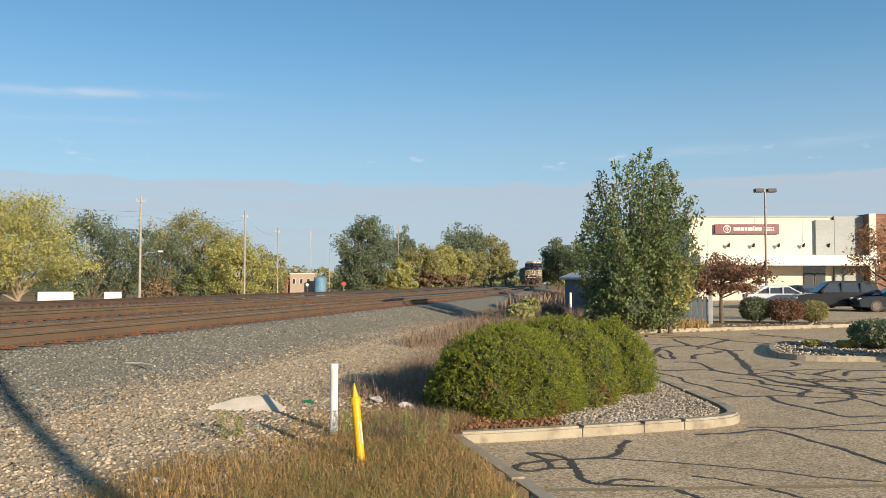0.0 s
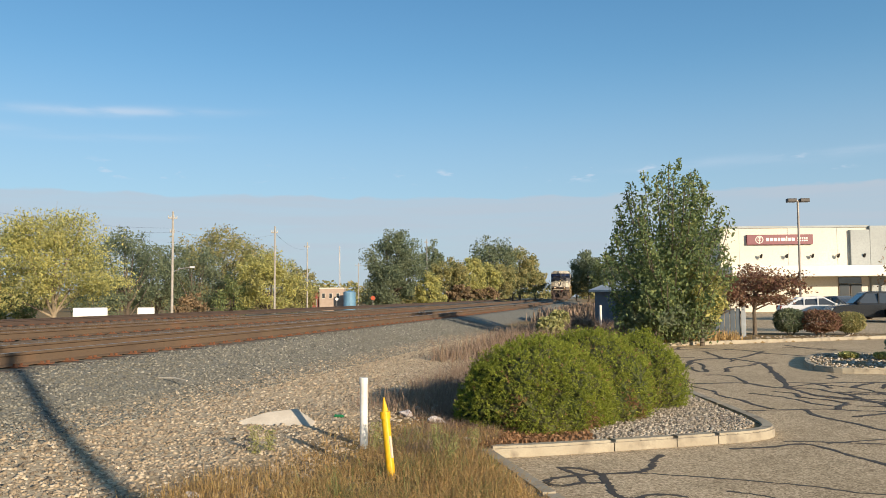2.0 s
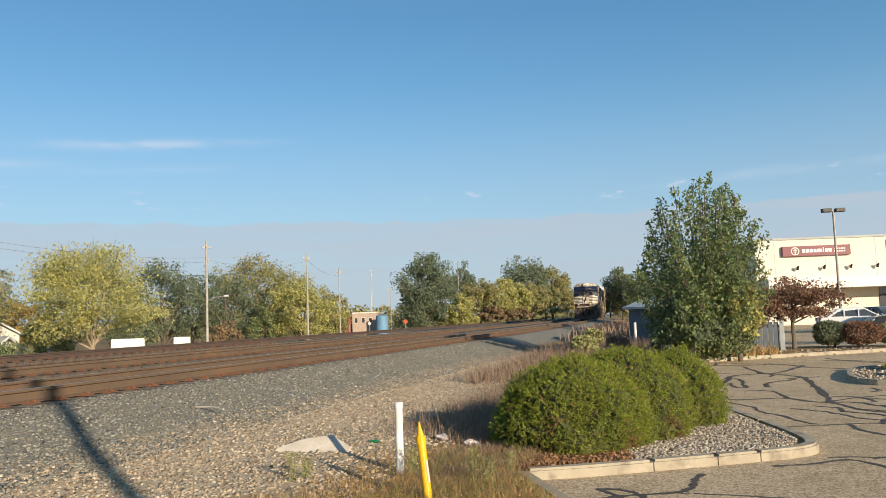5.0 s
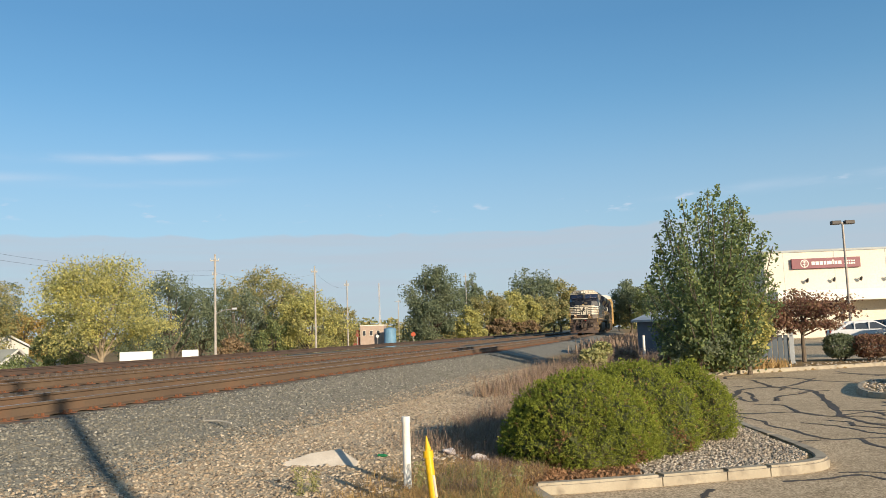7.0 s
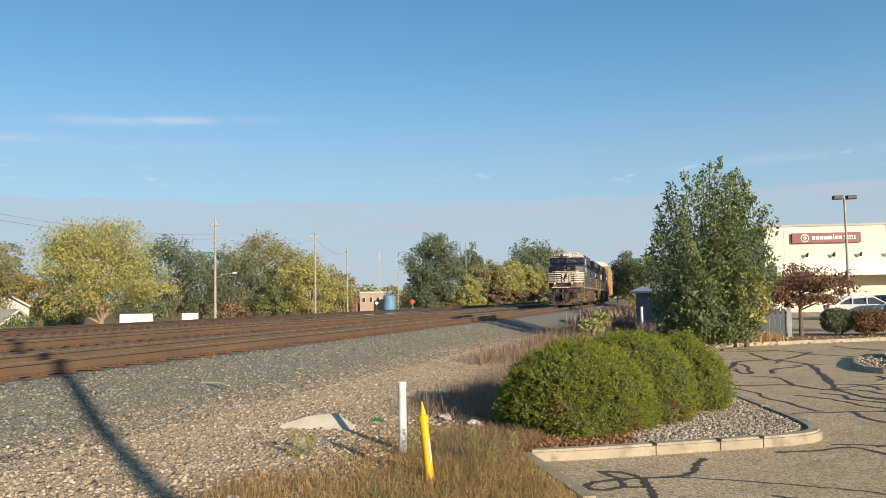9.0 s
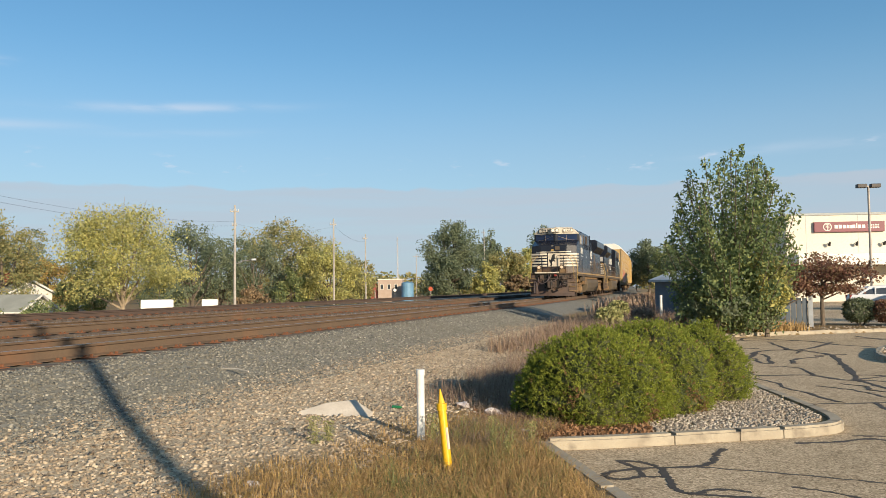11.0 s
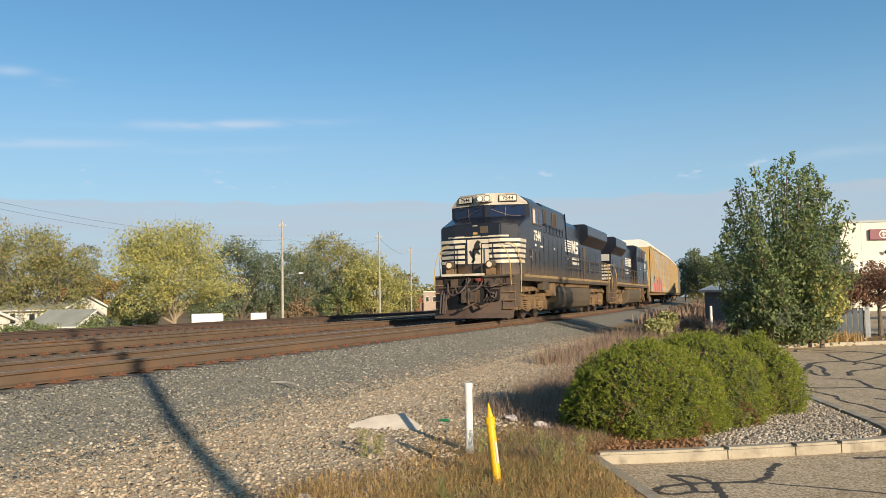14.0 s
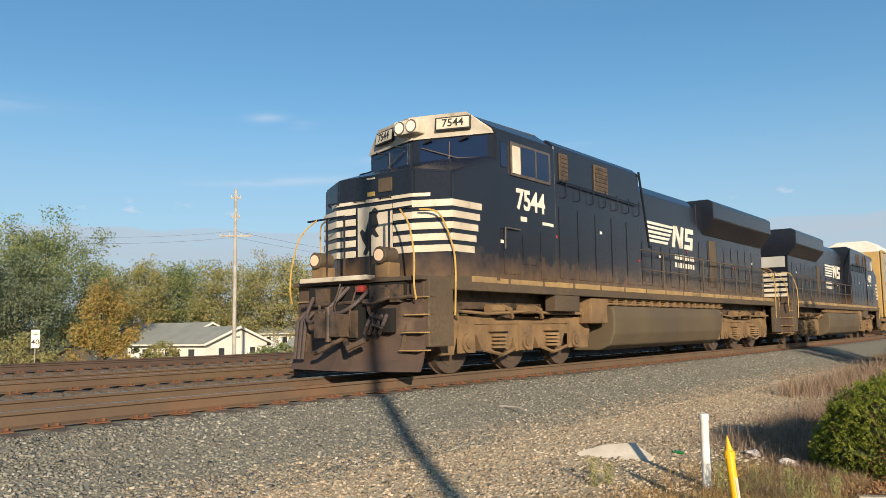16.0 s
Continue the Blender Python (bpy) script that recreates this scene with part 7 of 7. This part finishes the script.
def car(x, y, rz, paint, rough, label, suv=False, length=4.6):
    m = material("car_paint_" + label.split()[0], paint, rough, vary=tuple(v * 0.92 for v in paint), scale=0.5, fine=3, bump=0, spec=0.7)
    t = tagged(empty("car", pose(x, y, -0.003, 0, 0, rz)), label, "car", "parked cars")
    L, H, B = length / 2, (1.75 if suv else 1.48), (1.0 if suv else 0.88)
    low = [(-L, 0.35), (-L + 0.05, 0.25), (L - 0.1, 0.25), (L, 0.4), (L - 0.02, 0.72), (L - 0.2, B - 0.08), (L - 1.15, B + 0.02), (-L + 0.1, B + 0.05), (-L, B - 0.15)]
    part("body", bev(prism(bmesh.new(), low, "y", -0.88, 0.88), 0.06, 2), m, t)
    if suv:
        top = [(L - 1.2, B), (L - 1.85, H - 0.08), (L - 2.1, H), (-L + 0.35, H - 0.02), (-L + 0.12, B)]
    else:
        top = [(L - 1.15, B), (L - 2.0, H - 0.06), (L - 2.3, H), (-L + 1.1, H - 0.05), (-L + 0.35, B + 0.02)]
    bm = prism(bmesh.new(), top, "y", -0.80, 0.80)
    for v in bm.verts:
        if v.co.z > B + 0.1:
            v.co.y *= 0.82
    part("cabin", bev(bm, 0.04, 2), m, t)
    for sd in (-1, 1):
        gl = [(top[0][0] - 0.22, B + 0.07), (top[1][0] - 0.05, H - 0.12), (top[3][0] + 0.12, H - 0.14), (top[4][0] + 0.3, B + 0.07)]
        bm = prism(bmesh.new(), gl, "y", sd * 0.79 - 0.01, sd * 0.79 + 0.02)
        for v in bm.verts:
            if v.co.z > B + 0.2:
                v.co.y *= 0.845
        part("side_window", bm, M["carglass"], t)
        for xx in (-0.15, -1.2 if suv else -0.95):
            part("window_pillar", bbox(xx, xx + 0.07, sd * 0.70, sd * 0.825, B, H - 0.12), m, t)
        part("tail_light", bbox(-L - 0.02, -L + 0.12, sd * 0.62, sd * 0.86, B - 0.2, B + 0.02, 0.02), M["red"], t)
        part("headlight", bbox(L - 0.22, L + 0.0, sd * 0.55, sd * 0.85, 0.66, 0.78, 0.02), M["canopy"], t)
        part("mirror", bbox(L - 1.5, L - 1.35, sd * 0.88, sd * 1.02, B + 0.03, B + 0.17, 0.03), m, t)
        for xx in (-L + 0.85, L - 0.88):
            w = part("wheel", bev(cyl(bmesh.new(), (xx, sd * 0.68, 0.33), (xx, sd * 0.90, 0.33), 0.335, n=20), 0.03, 1), M["rubber"], t)
            part("rim", cyl(bmesh.new(), (xx, sd * 0.895, 0.33), (xx, sd * 0.912, 0.33), 0.21, n=16), M["steel"], w)
    for a, b, lab in ((top[0], top[1], "windshield"), (top[4], top[3], "rear_window")):
        bm = bmesh.new()
        o = 0.02 if lab == "windshield" else -0.02
        vs = [bm.verts.new(c) for c in ((a[0] + o, -0.68, a[1] + 0.06), (a[0] + o, 0.68, a[1] + 0.06), (b[0] + o, 0.56, b[1] - 0.03), (b[0] + o, -0.56, b[1] - 0.03))]
        bm.faces.new(vs)
        part(lab, bm, M["carglass"], t)


car(*polar(22.9, 56), -12, (0.62, 0.63, 0.64), 0.3, "silver hatchback parked before the shop")
car(*polar(24.3, 58.5), -70, (0.08, 0.09, 0.10), 0.3, "charcoal saloon parked before the shop")
car(*polar(26.0, 53), 172, (0.012, 0.013, 0.015), 0.25, "black sport utility car parked in the car park", True, 4.8)
car(*polar(29.5, 52), 170, (0.02, 0.025, 0.035), 0.25, "dark blue saloon parked in the car park")
car(*polar(31.8, 56), 160, (0.3, 0.3, 0.3), 0.3, "grey saloon parked in the car park")


# ---- across and along the railway ----
def utility_pole(az, d, top, label, arms=(0.9,), lamp=False, name="utility_pole", r=0.16, lean=0.0, base=None):
    x, y = polar(az, d)
    z0 = gz(x, y) if base is None else base
    h = top - z0
    t = tagged(empty(name, pose(x, y, z0, 0, lean, 35)), label, "utility pole")
    part("pole", cyl(bmesh.new(), (0, 0, -0.3), (0, 0, h), r, r * 0.62, 10), M["polewood"], t)
    for k, dz in enumerate(arms):
        part("crossarm", bbox(-dz, dz, 0.1, 0.2, h - 0.7 - 1.4 * k, h - 0.58 - 1.4 * k, 0.01), M["polewood"], t)
        for sd in (-0.9, -0.35, 0.35, 0.9):
            part("insulator", cyl(bmesh.new(), (sd * dz, 0.15, h - 0.58 - 1.4 * k), (sd * dz, 0.15, h - 0.38 - 1.4 * k), 0.05, 0.035, 8), M["shedroof"], t)
    if lamp:
        bm = tube(bmesh.new(), [(0, 0, h * 0.52), (0.9, 0.2, h * 0.55), (1.9, 0.4, h * 0.56)], 0.04)
        arm = part("lamp_arm", bm, M["lamppole"], t)
        part("lamp_head", bbox(1.8, 2.3, 0.3, 0.5, h * 0.555, h * 0.57, 0.02), M["shedroof"], arm)
    return t


utility_pole(-20.7, 84, 10.25, "weathered timber utility pole with crossarms and a street lamp", (0.45, 0.25), True, r=0.15)
utility_pole(-13.9, 86, 9.1, "weathered timber utility pole beside trees", (0.35,), r=0.12)
utility_pole(-11.66, 112, 9.2, "weathered timber utility pole by the crossing road", (0.35,), r=0.12)
utility_pole(-8.06, 210, 10.5, "weathered timber utility pole far along the road", (0.9,), r=0.13)
utility_pole(-3.2, 150, 12.4, "weathered timber utility pole among trees", (0.4,), r=0.12)
utility_pole(-39.9, 60, 12.1, "pale timber utility pole beside a white house", (0.35, 0.3, 1.15), r=0.165)
utility_pole(132.7, 8.42, 13.0, "timber utility pole in the car park", (), r=0.125, base=0.0)
utility_pole(-56, 66, 12.0, "timber utility pole beyond the house", (1.1,))


def wire(a, b, sag, label):
    pts = []
    for u in np.linspace(0, 1, 15):
        q = Vector(a).lerp(Vector(b), float(u))
        q.z -= sag * 4 * u * (1 - u)
        pts.append(tuple(q))
    tagged(part("power_line", tube(bmesh.new(), pts, 0.009, 4), M["darkmetal"]), label, "cable")


for dz in (0.0, -0.45, -4.8):
    wire((*polar(-56, 66), 9.2 + dz), (*polar(-39.9, 60), 9.0 + dz), 0.5, "thin power line slung between utility poles")
    wire((*polar(-39.9, 60), 9.0 + dz), (*polar(-20.7, 84), 8.6 + dz), 0.8, "thin power line slung between utility poles")
for a, b in (((-20.7, 84), (-13.9, 86)), ((-13.9, 86), (-11.66, 112))):
    wire((*polar(*a), 8.4), (*polar(*b), 8.2), 0.6, "thin power line slung between utility poles")

M["siding"] = material("white_house_siding", (0.76, 0.74, 0.68), 0.7, vary=(0.68, 0.65, 0.58), scale=0.6, fine=8, bump=0.1)
M["shingle"] = material("grey_green_shingle", (0.30, 0.31, 0.27), 0.9, vary=(0.24, 0.25, 0.22), scale=0.8, fine=10, bump=0.3)
M["chimney"] = material("red_chimney_brick", (0.26, 0.075, 0.05), 0.9, scale=3)


def house(az, d, rz, w, l, eave, ridge, label, chimney=False):
    """Gable towards local +x; walls rise from the low ground."""
    x, y = polar(az, d)
    z0 = gz(x, y)
    t = tagged(empty("house", pose(x, y, z0, 0, 0, rz)), label, "house")
    e, r = eave - z0, ridge - z0
    bm = bmesh.new()
    prism(bm, [(-w / 2, -0.2), (w / 2, -0.2), (w / 2, e), (0, r - 0.1), (-w / 2, e)], "x", -l, 0)
    part("wall", bm, M["siding"], t, "white clapboard wall")
    for sd in (-1, 1):
        bm = bmesh.new()
        k = (r - e) / (w / 2)
        prism(bm, [(sd * (w / 2 + 0.4), e - 0.4 * k), (sd * (w / 2 + 0.4), e - 0.4 * k + 0.14), (0, r + 0.1), (0, r - 0.04)], "x", -l - 0.4, 0.4)
        part("roof", bm, M["shingle"], t, "grey-green shingle roof slope")
        part("gutter", bbox(-l - 0.4, 0.4, sd * (w / 2 + 0.38), sd * (w / 2 + 0.5), e - 0.4 * k - 0.02, e - 0.4 * k + 0.1), M["siding"], t)
        bm = bmesh.new()
        prism(bm, [(sd * (w / 2 + 0.42), e - 0.42 * k - 0.06), (sd * (w / 2 + 0.42), e - 0.42 * k + 0.16), (0, r + 0.12), (0, r - 0.1)], "x", 0.41, 0.46)
        part("barge_board", bm, M["siding"], t)
    for yy in (-w * 0.25, w * 0.25):
        wd = part("window", bbox(0.0, 0.05, yy - 0.42, yy + 0.42, e - 1.75, e - 0.35, 0.01), M["siding"], t)
        part("pane", bbox(0.04, 0.062, yy - 0.34, yy + 0.34, e - 1.67, e - 0.43), M["carglass"], wd)
    for k in range(3):
        xx = -l * (0.2 + 0.3 * k)
        for sd in (-1, 1):
            wd = part("window", bbox(xx, xx + 0.9, sd * w / 2, sd * (w / 2 + 0.05), e - 1.6, e - 0.4), M["siding"], t)
            part("pane", bbox(xx + 0.08, xx + 0.82, sd * (w / 2 + 0.04), sd * (w / 2 + 0.062), e - 1.52, e - 0.48), M["carglass"], wd)
    part("gable_vent", bbox(0, 0.05, -0.35, 0.35, e + (r - e) * 0.3, e + (r - e) * 0.42), M["shingle"], t)
    if chimney:
        part("chimney", bbox(-l * 0.25, -l * 0.25 + 0.6, -1.2, -0.6, e, r + 0.9, 0.02), M["chimney"], t)
    return t


house(-39.7, 76, -5, 7.8, 10, 0.7, 2.12, "low white clapboard house with a grey-green roof")
house(-32.9, 84, -5, 4.8, 4.8, 0.0, 1.35, "small white clapboard house with two dark windows")
house(-33.4, 100, -8, 7.0, 9, 1.5, 2.9, "larger white house with a grey roof and a brick chimney", True)
house(-41.5, 92, -5, 9.0, 14, 0.9, 2.7, "white house with a long grey-green roof")


def trailer(az, d, l, h, rz, label):
    x, y = polar(az, d)
    t = tagged(empty("box_trailer", pose(x, y, gz(x, y), 0, 0, rz)), label, "trailer")
    part("box", bbox(-l / 2, l / 2, -1.2, 1.2, 0.8, h, 0.03), M["canopy"], t)
    part("door_frame", bbox(l / 2, l / 2 + 0.05, -1.15, 1.15, 0.85, h - 0.05, 0.01), M["shedroof"], t)
    for xx in (-l * 0.3, l * 0.3):
        for sd in (-1, 1):
            part("wheel", cyl(bmesh.new(), (xx, sd * 0.9, 0.45), (xx, sd * 1.15, 0.45), 0.45, n=16), M["rubber"], t)
    part("chassis", bbox(-l / 2, l / 2, -0.8, 0.8, 0.6, 0.8), M["darkmetal"], t)


trailer(-25.75, 63, 2.2, 3.3, 25, "white box trailer parked beyond the railway")
trailer(-22.35, 70, 1.25, 3.2, 22, "small white box trailer parked beyond the railway")


def road_sign(az, d, top, shape, mat, label, r=0.38, face=0.0, cat="road sign"):
    x, y = polar(az, d)
    z0 = gz(x, y)
    h = top - z0
    t = tagged(empty("road_sign", pose(x, y, z0, 0, 0, -az + face)), label, cat)
    part("post", cyl(bmesh.new(), (0, 0, -0.2), (0, 0, h), 0.035, n=8), M["lamppole"], t)
    bm = bmesh.new()
    n = {"octagon": 8, "diamond": 4, "disc": 20}.get(shape)
    if n:
        off = math.pi / 8 if n == 8 else 0
        prism(bm, [(r * math.cos(off + 2 * math.pi * k / n), h - r + r * math.sin(off + 2 * math.pi * k / n)) for k in range(n)], "y", -0.05, -0.03)
    else:
        prism(bm, [(-0.21, h - 0.98), (0.21, h - 0.98), (0.21, h), (-0.21, h)], "y", -0.05, -0.03)
    plate = part("plate", bm, mat, t)
    if shape == "board":
        for z in (0.15, 0.25):
            part("lettering_bar", bbox(-0.12, 0.12, -0.056, -0.05, h - z - 0.045, h - z), M["boardtext"], plate)
        lettering("digits", "40", 0.40, M["boardtext"], plate, pose(0, -0.056, h - 0.68, 90, 0, 0), "black speed figures", 0.01)


# orange colour with a faint emission added
M["signorange"] = glow("orange_glowing_disc", (0.85, 0.13, 0.03), 0.25)
road_sign(-52.2, 50, 1.95, "board", M["canopy"], "white speed board on a grey post beyond the railway")
road_sign(-30.3, 78, 0.55, "octagon", M["shedroof"], "grey back of a stop sign")
road_sign(-9.6, 160, 1.6, "diamond", M["canopy"], "pale diamond crossing sign")
road_sign(-7.05, 98, 1.75, "disc", M["signorange"], "orange disc on a thin post, glowing faintly", 0.27)
road_sign(-11.0, 60, 1.75, "diamond", M["chimney"], "thin grey post with a small dull red marker", 0.14)


def far_shop():
    x, y = polar(-9.95, 240)
    t = tagged(empty("brick_building", pose(x, y, -2.4, 0, 0, 5)), "far flat-roofed tan brick building", "building")
    M["tanbrick"] = material("tan_far_brick", (0.40, 0.31, 0.25), 0.9, vary=(0.34, 0.26, 0.2), scale=1)
    part("wall", bbox(-3.6, 3.6, 0, 10, 0, 6.6, 0.05), M["tanbrick"], t)
    part("parapet", bbox(-3.7, 3.7, -0.1, 10.1, 6.5, 6.8), M["shopwhite"], t)
    for k in range(3):
        wd = part("window", bbox(-2.9 + k * 2.1, -1.9 + k * 2.1, -0.06, 0, 3.6, 5.2), M["shopwhite"], t)
        part("pane", bbox(-2.8 + k * 2.1, -2.0 + k * 2.1, -0.09, -0.06, 3.7, 5.1), M["carglass"], wd)
    part("annex", bbox(-5.8, -3.6, 1, 9, 0, 5.4), M["chimney"], t)
    M["bluetank"] = material("blue_tank_paint", (0.13, 0.27, 0.40), 0.6, scale=0.5)
    x, y = polar(-8.7, 235)
    k = tagged(empty("storage_tank", pose(x, y, -2.4)), "blue round storage tank beside the brick building", "tank")
    part("shell", cyl(bmesh.new(), (0, 0, 0), (0, 0, 5.5), 1.8, n=24), M["bluetank"], k)
    part("lid", cyl(bmesh.new(), (0, 0, 5.5), (0, 0, 5.9), 1.8, 0.3, 24), M["bluetank"], k)
    x, y = polar(-9.4, 260)
    t = tagged(empty("radio_mast", pose(x, y, -2.4)), "thin grey lattice radio mast", "mast")
    for a in (0, 2.09, 4.19):
        part("leg", tube(bmesh.new(), [(0.3 * math.cos(a), 0.3 * math.sin(a), 0), (0.12 * math.cos(a), 0.12 * math.sin(a), 20.4)], 0.06, 5), M["lamppole"], t)
    for k in range(14):
        part("brace", tube(bmesh.new(), [(0.25, 0, k * 1.4), (-0.15, 0.2, k * 1.4 + 0.7), (-0.15, -0.2, k * 1.4 + 1.4)], 0.04, 4), M["lamppole"], t)


far_shop()

# trees: bearing, distance, top above rail datum, width, leaves, shape, label
TREES = [
    (-28.0, 72, 9.0, 13.0, "leaf_yellow", "egg", "broad yellow-green tree with a pale forked trunk", 0.16, 15000, "barkpale"),
    (-23.6, 96, 9.6, 9.0, "leaf_dark", "round", "dark green tree beyond the railway", 0.12, 5000, "bark"),
    (-21.6, 104, 8.9, 8.0, "leaf_dark", "round", "dark green tree behind a utility pole", 0.12, 4500, "bark"),
    (-17.4, 112, 10.9, 14.0, "leaf_olive", "round", "broad olive green tree beyond the railway", 0.1, 11000, "bark"),
    (-19.4, 100, 8.0, 8.0, "leaf_dark", "round", "dark green tree under a taller one", 0.08, 4000, "bark"),
    (-14.2, 94, 6.7, 8.0, "leaf_yellow", "round", "rounded yellow-green tree beyond the railway", 0.12, 6000, "bark"),
    (-16.6, 95, 4.4, 5.0, "leaf_green", "round", "green bush-like tree beyond the railway", 0.06, 2500, "bark"),
    (-12.2, 118, 6.9, 6.0, "leaf_olive", "round", "olive tree by the road", 0.1, 3000, "bark"),
    (-19.6, 86, 2.3, 3.6, "leaf_brown", "round", "bare brown bush beyond the railway", 0.06, 1800, "bark"),
    (-5.5, 124, 11.7, 11.0, "leaf_dark", "egg", "tall cone-shaped dark green tree beside the railway", 0.03, 13000, "bark"),
    (-2.9, 165, 12.8, 6.0, "leaf_dark", "round", "dark green tree standing above the hedgerow", 0.2, 4000, "bark"),
    (-1.7, 132, 8.0, 6.5, "leaf_olive", "round", "yellow and brown autumn tree beside the railway", 0.08, 4500, "bark"),
    (-3.0, 122, 5.0, 5.0, "leaf_yellow", "round", "low yellow-green tree beside the railway", 0.06, 2600, "bark"),
    (-0.3, 140, 8.6, 7.0, "leaf_yellow", "round", "yellow-green autumn tree in the hedgerow", 0.06, 4500, "bark"),
    (0.9, 148, 7.6, 6.5, "leaf_yellow", "round", "golden autumn tree in the hedgerow", 0.06, 3800, "bark"),
    (1.9, 160, 8.4, 7.5, "leaf_olive", "round", "olive tree in the hedgerow", 0.06, 3800, "bark"),
    (2.9, 176, 8.2, 7.5, "leaf_olive", "round", "yellow-green tree in the hedgerow", 0.06, 3200, "bark"),
    (1.6, 200, 16.0, 13.0, "leaf_dark", "round", "tall dark green tree behind the hedgerow", 0.15, 5000, "bark"),
    (3.4, 205, 14.5, 11.0, "leaf_olive", "round", "tall olive tree behind the hedgerow", 0.15, 4500, "bark"),
    (4.5, 240, 9.0, 8.0, "leaf_olive", "round", "far olive tree beside the tracks", 0.1, 2200, "bark"),
    (-0.8, 128, 3.5, 4.5, "leaf_brown", "round", "brown thicket at the railway's edge", 0.05, 1800, "bark"),
    (0.8, 140, 3.4, 5.0, "leaf_brown", "round", "brown thicket at the railway's edge", 0.05, 1800, "bark"),
    (8.2, 158, 10.0, 7.6, "leaf_dark", "round", "dark green tree on the bank beyond the shed", 0.06, 4500, "bark"),
    (9.6, 150, 8.8, 7.4, "leaf_green", "round", "green tree on the bank beyond the shed", 0.06, 3500, "bark"),
    (11.6, 60, 4.6, 5.0, "leaf_dark", "round", "dark green tree behind the shed", 0.06, 4000, "bark"),
    (14.0, 52, 4.4, 5.0, "leaf_dark", "round", "dark green tree behind the car park", 0.06, 4000, "bark"),
    (7.4, 165, 5.0, 5.5, "leaf_olive", "round", "olive bush on the far bank", 0.05, 1600, "bark"),
    (-37.0, 104, 11.4, 12.0, "leaf_olive", "round", "olive tree behind the white houses", 0.12, 7000, "bark"),
    (-33.8, 116, 9.6, 8.0, "leaf_dark", "round", "dark tree behind the white houses", 0.12, 4000, "bark"),
    (-32.2, 110, 6.0, 8.0, "leaf_gold", "round", "golden brown tree behind the white houses", 0.08, 3500, "bark"),
    (-30.4, 80, 3.4, 4.6, "leaf_green", "round", "green tree beside a white house", 0.08, 3000, "bark"),
    (-34.9, 100, 9.5, 9.0, "leaf_olive", "round", "olive tree behind the white houses", 0.1, 5000, "bark"),
    (-40.0, 112, 11.6, 12.0, "leaf_olive", "round", "broad olive tree behind the low white house", 0.1, 9000, "bark"),
    (-43.6, 118, 12.0, 12.0, "leaf_green", "round", "green tree behind the low white house", 0.1, 8000, "bark"),
    (-46.6, 112, 11.2, 10.0, "leaf_olive", "round", "olive tree in the wood behind the houses", 0.1, 7000, "bark"),
    (-51.5, 84, 13.0, 12.5, "leaf_green", "round", "tall green tree at the edge of the wood", 0.05, 13000, "bark"),
    (-53.6, 76, 9.0, 9.0, "leaf_dark", "round", "dark green tree at the edge of the wood", 0.04, 8000, "bark"),
    (-48.2, 60, 5.0, 5.0, "leaf_gold", "egg", "golden orange autumn tree beyond the railway", 0.06, 6000, "bark"),
    (-48.0, 96, 8.0, 8.0, "leaf_gold", "round", "golden tree in the wood", 0.08, 3500, "bark"),
    (-57.5, 72, 10.0, 9.0, "leaf_dark", "round", "dark green tree at the edge of the wood", 0.06, 5000, "bark"),
    (-36.9, 66, 0.9, 5.0, "leaf_green", "round", "green bush beside the utility pole", 0.04, 2600, "bark"),
    (-32.8, 70, 0.9, 4.6, "leaf_green", "round", "green bush before the small white house", 0.04, 2400, "bark"),
    (-44.8, 62, 1.2, 3.5, "leaf_olive", "round", "olive bush before the low white house", 0.04, 1800, "bark"),
    (-53.2, 58, 1.8, 5.0, "leaf_olive", "round", "olive bush at the edge of the wood", 0.04, 2500, "bark"),
    (-25.4, 88, 3.4, 5.0, "leaf_dark", "round", "dark bush beyond the railway", 0.05, 2200, "bark"),
]
for i, (az, d, top, w, leaf, shape, lab, trunk, n, bark) in enumerate(TREES):
    x, y = polar(az, d)
    z0 = gz(x, y)
    h = top - z0
    tree(x, y, z0, h, w, leaf, lab, n=int(n * (2.2 if az < -40 else 1.75)), size=0.00115 * d + 0.02, shape=shape, trunk=trunk, clumps=max(40, int(w * 11)), seed=100 + i, bark=bark, hollow=0.4, spread_=0.12, bare=40 if i == 0 else 0, trunk_r=0.24 if i == 0 else None)


def far_woods():
    """A low wood along the horizon, too far to count its trees."""
    rng = np.random.default_rng(77)
    P = []
    for az in np.arange(-75, 60, 0.8):
        if 6.4 < az < 7.4:
            continue
        d = rng.uniform(270, 380)
        x, y = polar(az, d)
        hgt = rng.uniform(5, 9.5) if -12.5 > az or az > -7 else rng.uniform(8.0, 10.5)
        n = 300
        q = rand_dirs(n, rng) * (rng.random(n) ** 0.4)[:, None] * np.array([4.5, 4.5, hgt / 2]) + np.array([x, y, hgt / 2 - 2.4])
        P.append(q)
    P = np.concatenate(P)
    tagged(quads("far_woods", leaf_quads(P, np.full(len(P), 0.75), rng), M["leaf_olive"]), "distant olive-green wood along the horizon", "woods", kind="stuff")


far_woods()


motions()
